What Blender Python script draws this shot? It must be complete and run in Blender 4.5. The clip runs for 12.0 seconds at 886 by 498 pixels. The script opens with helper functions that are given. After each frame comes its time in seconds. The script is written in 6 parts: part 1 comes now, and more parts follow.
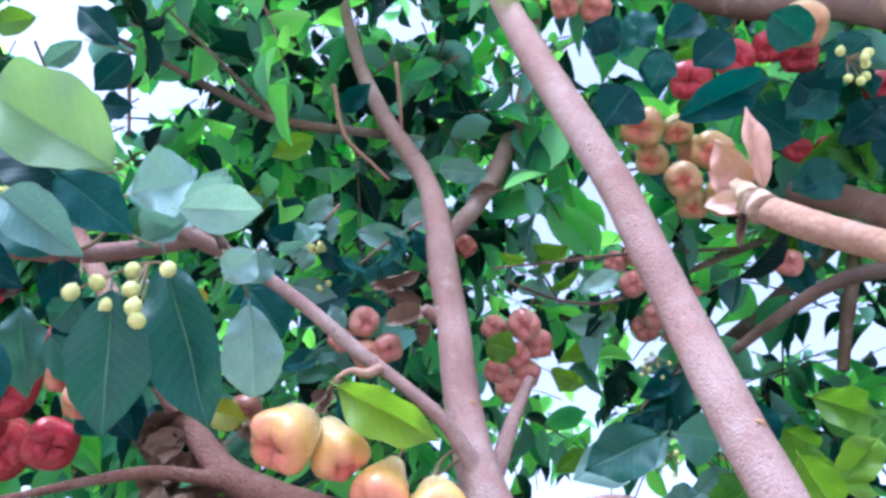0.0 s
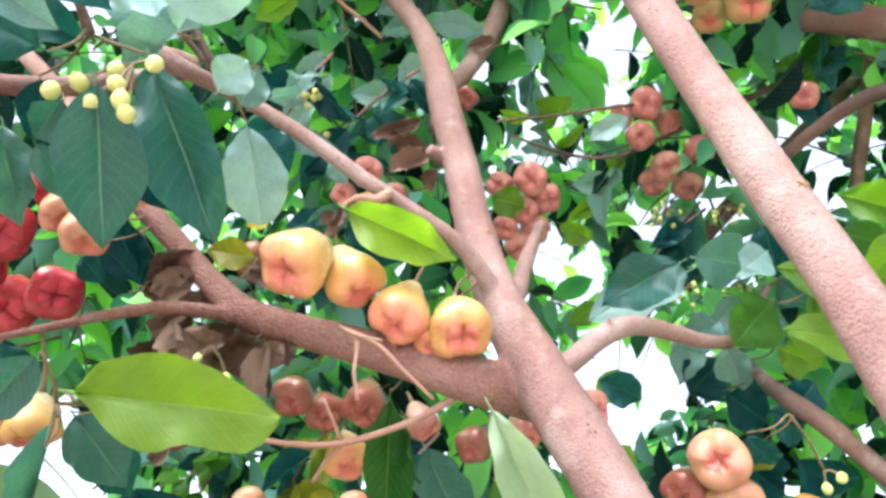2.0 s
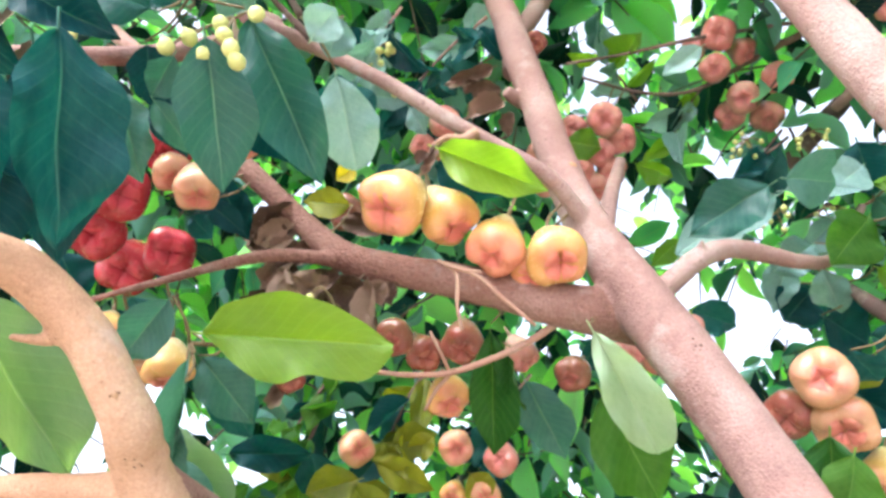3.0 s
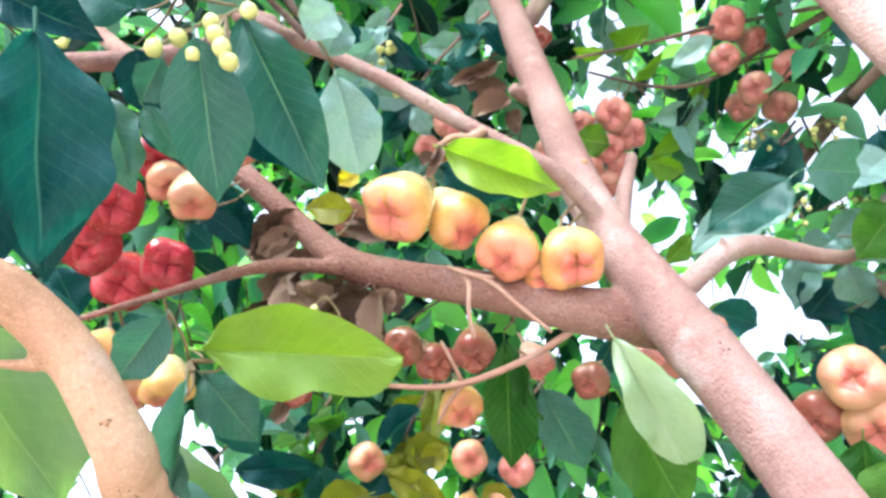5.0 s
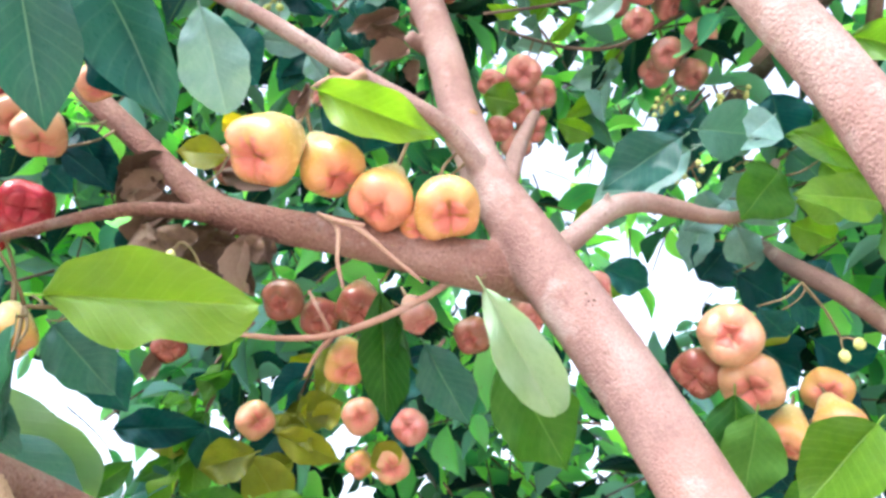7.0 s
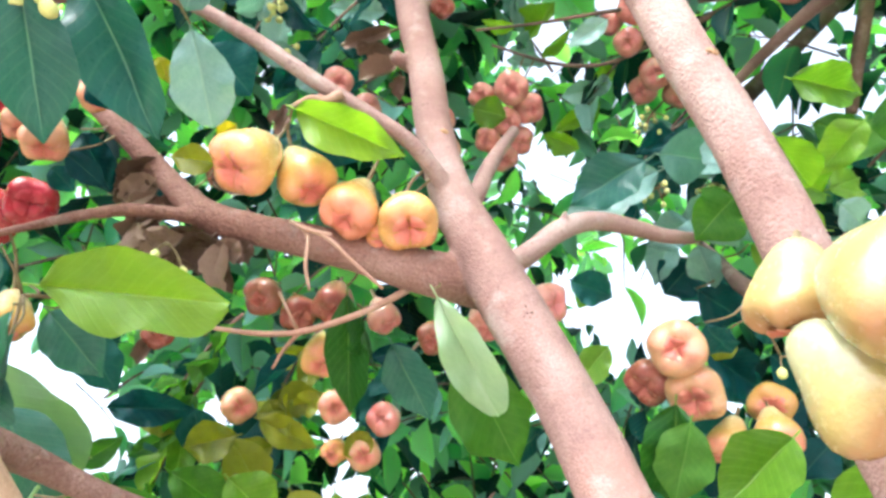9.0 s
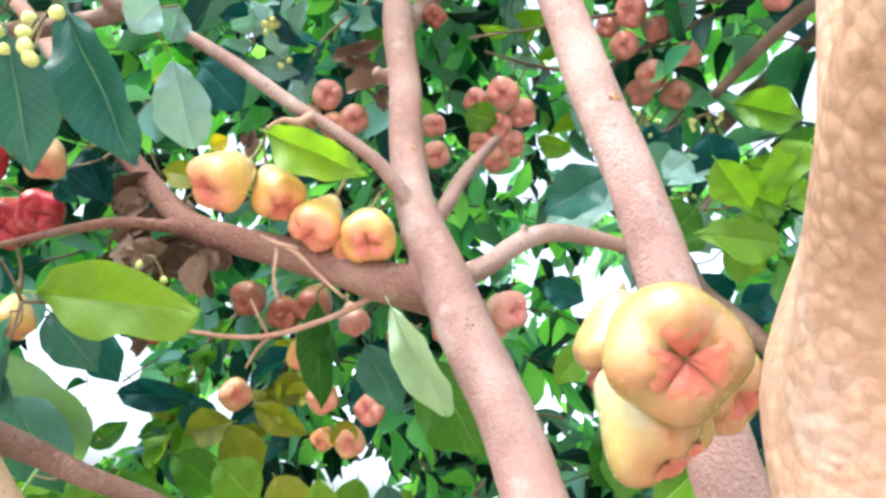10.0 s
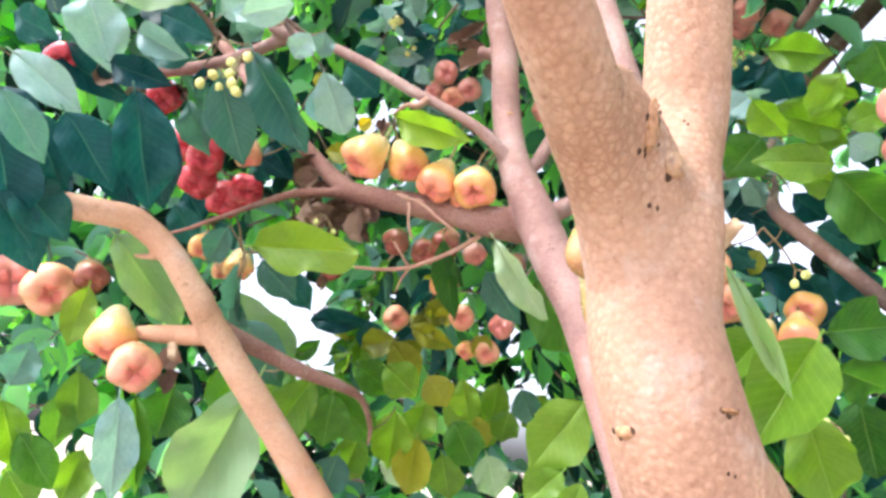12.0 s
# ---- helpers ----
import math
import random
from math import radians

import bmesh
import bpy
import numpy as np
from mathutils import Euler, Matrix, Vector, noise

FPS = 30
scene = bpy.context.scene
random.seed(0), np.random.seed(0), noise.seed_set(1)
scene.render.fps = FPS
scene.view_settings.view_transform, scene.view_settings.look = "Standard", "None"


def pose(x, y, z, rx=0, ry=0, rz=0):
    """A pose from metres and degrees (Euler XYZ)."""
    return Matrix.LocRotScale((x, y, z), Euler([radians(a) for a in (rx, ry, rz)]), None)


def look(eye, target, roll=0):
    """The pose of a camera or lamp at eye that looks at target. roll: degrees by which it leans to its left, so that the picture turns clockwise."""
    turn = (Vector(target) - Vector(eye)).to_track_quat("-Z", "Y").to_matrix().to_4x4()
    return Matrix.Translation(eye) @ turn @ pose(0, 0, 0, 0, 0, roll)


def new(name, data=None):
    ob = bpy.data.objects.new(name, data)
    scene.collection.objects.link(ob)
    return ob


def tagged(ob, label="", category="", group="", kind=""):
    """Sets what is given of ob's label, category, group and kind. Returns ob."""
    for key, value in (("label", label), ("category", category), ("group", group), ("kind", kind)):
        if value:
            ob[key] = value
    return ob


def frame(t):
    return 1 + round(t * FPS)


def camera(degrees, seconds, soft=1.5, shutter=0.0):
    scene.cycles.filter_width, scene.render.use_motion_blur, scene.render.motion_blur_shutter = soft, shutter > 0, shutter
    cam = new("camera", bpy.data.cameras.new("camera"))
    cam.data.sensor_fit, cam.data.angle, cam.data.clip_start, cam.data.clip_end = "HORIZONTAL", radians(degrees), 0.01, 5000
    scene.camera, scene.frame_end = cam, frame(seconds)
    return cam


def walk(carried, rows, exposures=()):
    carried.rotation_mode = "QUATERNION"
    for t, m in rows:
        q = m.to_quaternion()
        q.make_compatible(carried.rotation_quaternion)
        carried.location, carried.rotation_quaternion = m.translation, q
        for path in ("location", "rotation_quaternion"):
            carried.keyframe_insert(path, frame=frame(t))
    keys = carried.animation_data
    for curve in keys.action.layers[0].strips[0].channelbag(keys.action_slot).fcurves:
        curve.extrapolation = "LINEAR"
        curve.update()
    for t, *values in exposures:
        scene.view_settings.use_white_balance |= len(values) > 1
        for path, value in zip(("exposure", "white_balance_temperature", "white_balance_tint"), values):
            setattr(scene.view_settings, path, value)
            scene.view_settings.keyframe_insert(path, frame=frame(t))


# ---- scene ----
cam = camera(65.2, 12.0, soft=3.0)
PATH = [
    (0, (0.1104, 0.0192, 1.5624), (-0.3504, 1.8672, 3.0240), 8.1),
    (0.5, (0.1008, 0.0516, 1.5336), (-0.3480, 1.9656, 2.9100), 7.2),
    (1, (0.0960, 0.0768, 1.5180), (-0.3324, 2.0448, 2.8236), 5.9),
    (1.5, (0.0912, 0.0996, 1.5048), (-0.3552, 2.1024, 2.7492), 4.9),
    (2, (0.0852, 0.1008, 1.5024), (-0.3660, 2.1192, 2.7204), 3.9),
    (2.5, (0.0744, 0.1068, 1.4796), (-0.4416, 2.1216, 2.6772), 4.1),
    (3, (0.0564, 0.0960, 1.4616), (-0.6084, 2.1120, 2.5800), 2.7),
    (3.2, (0.0504, 0.0912, 1.4580), (-0.6672, 2.1012, 2.5548), 2.7),
    (4.8, (0.0360, 0.1128, 1.4688), (-0.6864, 2.1132, 2.5800), 1.6),
    (5, (0.0444, 0.1200, 1.4796), (-0.6372, 2.1300, 2.6016), 1.4),
    (5.5, (0.0612, 0.1416, 1.4784), (-0.5364, 2.1900, 2.5752), 1.1),
    (6, (0.0720, 0.1488, 1.4772), (-0.4884, 2.2140, 2.5656), 1.2),
    (6.5, (0.0816, 0.1584, 1.4784), (-0.4536, 2.2332, 2.5608), 1.4),
    (7, (0.0984, 0.1656, 1.4724), (-0.4092, 2.2704, 2.5068), 0.2),
    (7.2, (0.1092, 0.1752, 1.4664), (-0.3792, 2.2956, 2.4780), 0.6),
    (8.8, (0.1608, 0.1320, 1.4592), (-0.3696, 2.2392, 2.4792), 3.1),
    (9, (0.1656, 0.1200, 1.4628), (-0.4008, 2.2200, 2.4780), 3.4),
    (9.5, (0.2076, 0.0996, 1.4700), (-0.4488, 2.1960, 2.4360), 4.3),
    (10, (0.2676, 0.0804, 1.4784), (-0.4464, 2.1708, 2.4180), 5.6),
    (10.5, (0.3108, 0.0504, 1.4784), (-0.4680, 2.1480, 2.3460), 5.3),
    (11, (0.3372, 0.0012, 1.4712), (-0.5292, 2.0820, 2.2968), 4.8),
    (11.5, (0.3756, -0.0264, 1.4340), (-0.6480, 1.9956, 2.2224), 6.5),
    (12, (0.4296, -0.0828, 1.4028), (-0.8112, 1.8480, 2.1048), 6.1),
]
walk(cam, [(t, look(eye, target, roll)) for t, eye, target, roll in PATH], [(0, 2.0, 4900, 19), (0.5, 2.4, 5150, 17), (1, 2.45, 5500, 14), (2.5, 2.5, 6000, 10), (4.9, 2.74, 5750, 9), (7.2, 2.62, 5850, 9), (9.5, 2.6, 5950, 4), (10.5, 2.44, 6000, 7), (12, 2.42, 6100, 15)])

# ---- light ----
SUN_ELEVATION, SUN_TURN = radians(56), radians(205)
world = bpy.data.worlds.new("sky")
scene.world = world
world.use_nodes = True
wn, wl = world.node_tree.nodes, world.node_tree.links
sky = wn.new("ShaderNodeTexSky")
sky.sky_type, sky.sun_disc = "NISHITA", False
sky.sun_elevation, sky.sun_rotation = SUN_ELEVATION, SUN_TURN
sky.air_density, sky.dust_density, sky.ozone_density = 0.7, 6.0, 1.0
wn["Background"].inputs["Strength"].default_value = 0.15
haze = wn.new("ShaderNodeHueSaturation")      # thin bright cloud
haze.inputs["Saturation"].default_value = 0.38
wl.new(sky.outputs["Color"], haze.inputs["Color"])
wl.new(haze.outputs["Color"], wn["Background"].inputs["Color"])
sun = new("sun", bpy.data.lights.new("sun", "SUN"))
sun.data.energy, sun.data.angle, sun.data.color = 0.4, radians(14), (1.0, 0.95, 0.88)
SUN_WAY = Vector((math.sin(SUN_TURN) * math.cos(SUN_ELEVATION), math.cos(SUN_TURN) * math.cos(SUN_ELEVATION), math.sin(SUN_ELEVATION)))
sun.matrix_world = look(tuple(SUN_WAY * 20), (0, 0, 0))


# ---- materials ----
class Nodes:
    def __init__(self, name):
        self.mat = bpy.data.materials.new(name)
        self.mat.use_nodes = True
        self.tree = self.mat.node_tree
        self.bsdf = self.tree.nodes["Principled BSDF"]
        self.out = self.tree.nodes["Material Output"]

    def add(self, kind, **settings):
        n = self.tree.nodes.new("ShaderNode" + kind)
        for key, value in settings.items():
            n.inputs[key.replace("_", " ")].default_value = value
        return n

    def link(self, a, b):
        self.tree.links.new(a, b)

    def coords(self, which="Object"):
        return self.add("TexCoord").outputs[which]

    def noise(self, scale, detail=4.0, rough=0.55, vector=None, which="Object"):
        n = self.add("TexNoise", Scale=scale, Detail=detail, Roughness=rough)
        self.link(vector or self.coords(which), n.inputs["Vector"])
        return n.outputs["Fac"]

    def ramp(self, fac, stops):
        n = self.add("ValToRGB")
        while len(n.color_ramp.elements) < len(stops):
            n.color_ramp.elements.new(0.5)
        for e, (at, col) in zip(n.color_ramp.elements, stops):
            e.position, e.color = at, (*col, 1)
        self.link(fac, n.inputs["Fac"])
        return n.outputs["Color"]

    def mix(self, fac, a, b, blend="MIX"):
        n = self.tree.nodes.new("ShaderNodeMix")
        n.data_type, n.blend_type = "RGBA", blend
        for value, slot in ((fac, 0), (a, 6), (b, 7)):
            if isinstance(value, (int, float)):
                n.inputs[slot].default_value = value
            elif isinstance(value, tuple):
                n.inputs[slot].default_value = (*value, 1)
            else:
                self.link(value, n.inputs[slot])
        return n.outputs[2]

    def math(self, op, a, b=0.0):
        n = self.tree.nodes.new("ShaderNodeMath")
        n.operation = op
        for value, slot in ((a, 0), (b, 1)):
            if isinstance(value, (int, float)):
                n.inputs[slot].default_value = value
            else:
                self.link(value, n.inputs[slot])
        return n.outputs[0]

    def bump(self, height, strength, distance):
        n = self.add("Bump", Strength=strength, Distance=distance)
        self.link(height, n.inputs["Height"])
        self.link(n.outputs["Normal"], self.bsdf.inputs["Normal"])
        return n.outputs["Normal"]


def leaf_material(name, ramp, vein, through_light, rough=0.36, island=False, gleam=(2.3, 2.47, 0.49), gloss=0.40):
    """Leathery leaf: two scales of mottling, paler veins, light shining through the blade."""
    m = Nodes(name)
    uv = m.add("UVMap").outputs["UV"]
    sep = m.add("SeparateXYZ")
    m.link(uv, sep.inputs[0])
    across = m.math("ABSOLUTE", m.math("SUBTRACT", sep.outputs[0], 0.5))
    # side veins run up and outward from the midrib
    slant = m.math("SUBTRACT", m.math("MULTIPLY", sep.outputs[1], 36.0), m.math("MULTIPLY", across, 17.0))
    side = m.math("POWER", m.math("ABSOLUTE", m.math("COSINE", slant)), 22.0)
    mid = m.math("SUBTRACT", 1.0, m.math("MINIMUM", m.math("MULTIPLY", across, 55.0), 1.0))
    if island:
        rnd = m.add("NewGeometry").outputs["Random Per Island"]
    else:
        rnd = m.add("ObjectInfo").outputs["Random"]
    blotch = m.noise(9.0, 5.0, 0.6)
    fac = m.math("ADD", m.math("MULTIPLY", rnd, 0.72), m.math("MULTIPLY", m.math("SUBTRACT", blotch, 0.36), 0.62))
    if island:      # boughs vary from lit to shaded tones; some leaves carry painted sky sheen
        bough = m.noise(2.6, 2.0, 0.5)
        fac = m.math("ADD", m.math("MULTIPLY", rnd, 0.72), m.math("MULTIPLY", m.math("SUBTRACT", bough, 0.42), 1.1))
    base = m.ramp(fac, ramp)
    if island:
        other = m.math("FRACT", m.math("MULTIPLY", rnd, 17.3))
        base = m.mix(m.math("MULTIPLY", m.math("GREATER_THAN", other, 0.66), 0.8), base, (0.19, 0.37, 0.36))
    base = m.mix(m.math("MULTIPLY", m.math("MAXIMUM", m.math("MULTIPLY", side, 0.10 if island else 0.13), mid), 0.6), base, vein)
    speck = m.noise(160.0, 2.0, 0.5)
    base = m.mix(m.math("MULTIPLY", m.math("GREATER_THAN", speck, 0.70), 0.4), base, (0.20, 0.15, 0.06))
    m.link(base, m.bsdf.inputs["Base Color"])
    m.link(m.math("ADD", m.math("MULTIPLY", m.noise(40.0), 0.25), rough - 0.12), m.bsdf.inputs["Roughness"])
    m.bsdf.inputs["Specular IOR Level"].default_value = 0.06 if island else gloss
    height = m.math("ADD", m.math("MULTIPLY", side, -0.45), m.math("MULTIPLY", m.noise(60.0), 0.9))
    normal = m.bump(height, 0.35, 0.0012)
    tr = m.add("BsdfTranslucent")
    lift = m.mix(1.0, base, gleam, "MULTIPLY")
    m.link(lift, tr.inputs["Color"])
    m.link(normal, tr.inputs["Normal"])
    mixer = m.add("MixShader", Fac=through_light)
    if island:      # the ramp's dark leaves pass less light, deepening the painted shade
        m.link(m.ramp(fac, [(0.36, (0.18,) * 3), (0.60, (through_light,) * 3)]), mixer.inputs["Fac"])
    m.link(m.bsdf.outputs[0], mixer.inputs[1])
    m.link(tr.outputs[0], mixer.inputs[2])
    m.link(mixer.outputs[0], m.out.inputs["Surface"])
    return m.mat


LEAF = {
    # Dark kind: crown shade and reflected teal sky put into the colour.
    "shade_dark": leaf_material("leaf_shade_dark", [(0.1, (0.004, 0.034, 0.044)), (0.5, (0.009, 0.064, 0.072)), (0.95, (0.032, 0.125, 0.108))], (0.10, 0.22, 0.17), 0.22, gleam=(1.0, 2.2, 1.4), gloss=0.13),
    "mid": leaf_material("leaf_mid_teal", [(0.1, (0.030, 0.110, 0.098)), (0.5, (0.062, 0.165, 0.145)), (0.95, (0.115, 0.240, 0.205))], (0.24, 0.38, 0.27), 0.30, 0.30, gleam=(1.5, 2.0, 1.1)),
    "green": leaf_material("leaf_green", [(0.1, (0.022, 0.085, 0.018)), (0.5, (0.054, 0.150, 0.026)), (0.95, (0.105, 0.225, 0.042))], (0.22, 0.36, 0.12), 0.40, gloss=0.18),
    "sage": leaf_material("leaf_sage", [(0.1, (0.13, 0.23, 0.13)), (0.5, (0.19, 0.30, 0.18)), (0.95, (0.25, 0.36, 0.22))], (0.32, 0.44, 0.28), 0.38, gleam=(2.0, 2.2, 0.7)),
    "husk": leaf_material("leaf_withered", [(0.1, (0.46, 0.25, 0.19)), (0.5, (0.56, 0.34, 0.27)), (0.95, (0.64, 0.44, 0.37))], (0.60, 0.40, 0.32), 0.08, 0.6),
    # Bright yellow-green kind: the look of backlight put into the colour.
    "backlit": leaf_material("leaf_backlit", [(0.1, (0.085, 0.18, 0.018)), (0.5, (0.140, 0.25, 0.024)), (0.95, (0.20, 0.32, 0.035))], (0.34, 0.48, 0.16), 0.42),
    # Pale undersides, made brighter and bluer in colour to paint the sky's sheen.
    "pale": leaf_material("leaf_pale_sheen", [(0.1, (0.14, 0.26, 0.26)), (0.5, (0.22, 0.36, 0.35)), (0.95, (0.32, 0.46, 0.46))], (0.40, 0.52, 0.46), 0.28, 0.26, gleam=(1.5, 1.7, 1.0)),
    "light": leaf_material("leaf_light", [(0.1, (0.26, 0.40, 0.24)), (0.5, (0.36, 0.50, 0.32)), (0.95, (0.46, 0.58, 0.42))], (0.50, 0.60, 0.42), 0.34, 0.30, gleam=(1.5, 1.6, 0.9)),
    "yellow": leaf_material("leaf_yellowing", [(0.1, (0.28, 0.24, 0.02)), (0.5, (0.48, 0.36, 0.02)), (0.95, (0.62, 0.42, 0.03))], (0.55, 0.45, 0.12), 0.35),
    "olive": leaf_material("leaf_olive", [(0.1, (0.14, 0.15, 0.014)), (0.5, (0.22, 0.22, 0.018)), (0.95, (0.32, 0.30, 0.028))], (0.30, 0.30, 0.10), 0.35),
}
# Ramp splits leaves into near-black and bright, painting crown shade and backlight.
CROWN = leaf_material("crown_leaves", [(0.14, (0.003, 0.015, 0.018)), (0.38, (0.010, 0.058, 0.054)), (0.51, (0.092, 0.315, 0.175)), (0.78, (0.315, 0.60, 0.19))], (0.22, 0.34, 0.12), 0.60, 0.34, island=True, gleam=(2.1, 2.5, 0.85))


def dry_material():
    m = Nodes("dry_leaf")
    rnd = m.add("ObjectInfo").outputs["Random"]
    fac = m.math("ADD", m.math("MULTIPLY", rnd, 0.6), m.math("MULTIPLY", m.noise(30.0, 6.0), 0.5))
    m.link(m.ramp(fac, [(0.15, (0.065, 0.036, 0.027)), (0.5, (0.18, 0.105, 0.075)), (0.9, (0.40, 0.27, 0.21))]), m.bsdf.inputs["Base Color"])
    m.bsdf.inputs["Roughness"].default_value = 0.75
    m.bump(m.noise(120.0, 4.0), 0.6, 0.002)
    return m.mat


def bark_material(name, dark, mid, light, scale, relief, flush=(0.46, 0.24, 0.19), scales=0.0):
    """Fissured tan bark: fine pimples, shallow scales, grey lichen film and rubbed patches."""
    m = Nodes(name)
    co = m.coords("Object")
    vor = m.add("TexVoronoi", Scale=scale)
    warp = m.add("TexNoise", Scale=scale * 0.5, Detail=3.0)
    m.link(co, warp.inputs["Vector"])
    moved = m.add("VectorMath")
    moved.operation = "MULTIPLY_ADD"
    m.link(warp.outputs["Color"], moved.inputs[0])
    moved.inputs[1].default_value = (0.7 / scale, 0.7 / scale, 0.7 / scale)
    m.link(co, moved.inputs[2])
    m.link(moved.outputs[0], vor.inputs["Vector"])
    vor.feature = "SMOOTH_F1"
    vor.inputs["Smoothness"].default_value = 0.35
    crack = m.math("SUBTRACT", 1.0, m.math("MINIMUM", m.math("MULTIPLY", vor.outputs["Distance"], 1.3), 1.0))
    fine = m.noise(scale * 1.3, 6.0, 0.68)
    broad = m.noise(9.0, 4.0)
    fac = m.math("ADD", m.math("MULTIPLY", broad, 0.75), m.math("MULTIPLY", fine, 0.38))
    base = m.ramp(fac, [(0.38, dark), (0.56, mid), (0.74, light)])
    cell = m.add("TexVoronoi", Scale=scale)
    m.link(moved.outputs[0], cell.inputs["Vector"])
    tone = m.ramp(cell.outputs["Color"], [(0.0, (0.84, 0.82, 0.80)), (1.0, (1.12, 1.11, 1.09))])
    base = m.mix(0.7, base, m.mix(1.0, base, tone, "MULTIPLY"))
    if scales:      # thin plates with darker seams
        seam = m.add("TexVoronoi", Scale=scale)
        seam.feature = "DISTANCE_TO_EDGE"
        m.link(moved.outputs[0], seam.inputs["Vector"])
        line = m.ramp(seam.outputs["Distance"], [(0.02, (1, 1, 1)), (0.24, (0, 0, 0))])
        patch = m.ramp(m.noise(14.0, 3.0), [(0.40, (0.15, 0.15, 0.15)), (0.62, (1, 1, 1))])
        base = m.mix(m.math("MULTIPLY", m.math("MULTIPLY", line, patch), 0.46), base, dark)
    blush = m.ramp(m.noise(5.5, 3.0, 0.5), [(0.42, (0, 0, 0)), (0.66, (1, 1, 1))])
    base = m.mix(m.math("MULTIPLY", blush, 0.5), base, flush)
    base = m.mix(m.math("MULTIPLY", m.math("SUBTRACT", 1.0, crack), 0.20), base, dark)
    fleck = m.ramp(m.noise(150.0, 3.0, 0.6), [(0.60, (0, 0, 0)), (0.70, (1, 1, 1))])
    base = m.mix(m.math("MULTIPLY", fleck, 0.55), base, dark)
    lichen = m.ramp(m.noise(22.0, 5.0, 0.7), [(0.55, (0, 0, 0)), (0.72, (1, 1, 1))])
    base = m.mix(m.math("MULTIPLY", lichen, 0.35), base, (0.50, 0.46, 0.44))
    m.link(base, m.bsdf.inputs["Base Color"])
    m.bsdf.inputs["Roughness"].default_value = 0.82
    m.bsdf.inputs["Specular IOR Level"].default_value = 0.25
    height = m.math("ADD", m.math("MULTIPLY", crack, 0.8), m.math("ADD", m.math("MULTIPLY", fine, 0.5), m.math("MULTIPLY", m.noise(45.0, 3.0), 0.7)))
    m.bump(height, relief, 0.0022)
    return m.mat


BARK = bark_material("bark", (0.165, 0.09, 0.082), (0.33, 0.206, 0.186), (0.46, 0.345, 0.325), 420.0, 0.5, (0.31, 0.155, 0.125))
# Reddish bark; the shade on the fruiting limb is put into its colour.
RED_SHADE_BARK = bark_material("red_shade_bark", (0.12, 0.055, 0.045), (0.27, 0.14, 0.115), (0.42, 0.27, 0.235), 300.0, 0.7, (0.26, 0.12, 0.095))
TAN_BARK = bark_material("tan_bark", (0.30, 0.16, 0.10), (0.52, 0.32, 0.215), (0.62, 0.44, 0.33), 420.0, 0.28, (0.52, 0.26, 0.15))
TRUNK_BARK = bark_material("trunk_bark", (0.21, 0.105, 0.065), (0.40, 0.245, 0.165), (0.51, 0.36, 0.27), 200.0, 0.42, (0.43, 0.27, 0.20), 1.0)
KNOT_WOOD = bark_material("knot_wood", (0.17, 0.075, 0.035), (0.45, 0.26, 0.15), (0.55, 0.37, 0.25), 260.0, 0.9, (0.50, 0.28, 0.14))
TWIG_BARK = bark_material("twig_bark", (0.25, 0.12, 0.085), (0.42, 0.245, 0.18), (0.52, 0.36, 0.28), 500.0, 0.3)
# Twig bark in a darker copy, with the crown's shade in its colour.
SHADED_BARK = bark_material("shaded_twig_bark", (0.07, 0.045, 0.04), (0.13, 0.09, 0.08), (0.22, 0.16, 0.14), 400.0, 0.4)
DRY = dry_material()


def plain(name, low, high, rough, scale=60.0, relief=0.2):
    m = Nodes(name)
    m.link(m.ramp(m.noise(scale, 5.0), [(0.3, low), (0.7, high)]), m.bsdf.inputs["Base Color"])
    m.bsdf.inputs["Roughness"].default_value = rough
    m.bump(m.noise(scale * 3.0), relief, 0.001)
    return m.mat


def fruit_material(name, shoulder, cheek, rim):
    """Waxy skin: shoulder pale with bloom and painted sky sheen, full cheek, blushing rim, with streaks and tiny
    freckles.
    """
    m = Nodes(name)
    sep = m.add("SeparateXYZ")
    m.link(m.coords("Object"), sep.inputs[0])
    wob = m.math("MULTIPLY", m.math("SUBTRACT", m.noise(2.2, 4.0), 0.5), 0.55)
    rnd = m.math("MULTIPLY", m.math("SUBTRACT", m.add("ObjectInfo").outputs["Random"], 0.5), 0.22)
    along = m.math("ADD", m.math("ADD", m.math("ADD", sep.outputs[2], 0.45), wob), rnd)
    base = m.ramp(along, [(0.0, rim), (0.15, tuple(0.4 * a + 0.6 * b for a, b in zip(rim, cheek))), (0.34, cheek), (0.92, shoulder)])
    base = m.mix(m.math("MULTIPLY", m.ramp(m.noise(5.0, 6.0, 0.7), [(0.5, (0, 0, 0)), (0.75, (1, 1, 1))]), 0.35), base, rim)
    freckle = m.math("GREATER_THAN", m.noise(42.0, 2.0), 0.715)
    base = m.mix(m.math("MULTIPLY", freckle, 0.35), base, (0.35, 0.16, 0.06))
    m.link(base, m.bsdf.inputs["Base Color"])
    m.link(m.math("ADD", m.math("MULTIPLY", m.noise(12.0), 0.22), 0.14), m.bsdf.inputs["Roughness"])
    m.bsdf.inputs["Subsurface Weight"].default_value = 0.18
    m.bsdf.inputs["Subsurface Radius"].default_value = (0.010, 0.004, 0.002)
    m.bsdf.inputs["Subsurface Scale"].default_value = 0.6
    m.bsdf.inputs["Coat Weight"].default_value = 0.25
    m.bsdf.inputs["Coat Roughness"].default_value = 0.18
    m.bump(m.noise(9.0, 5.0), 0.10, 0.06)
    return m.mat


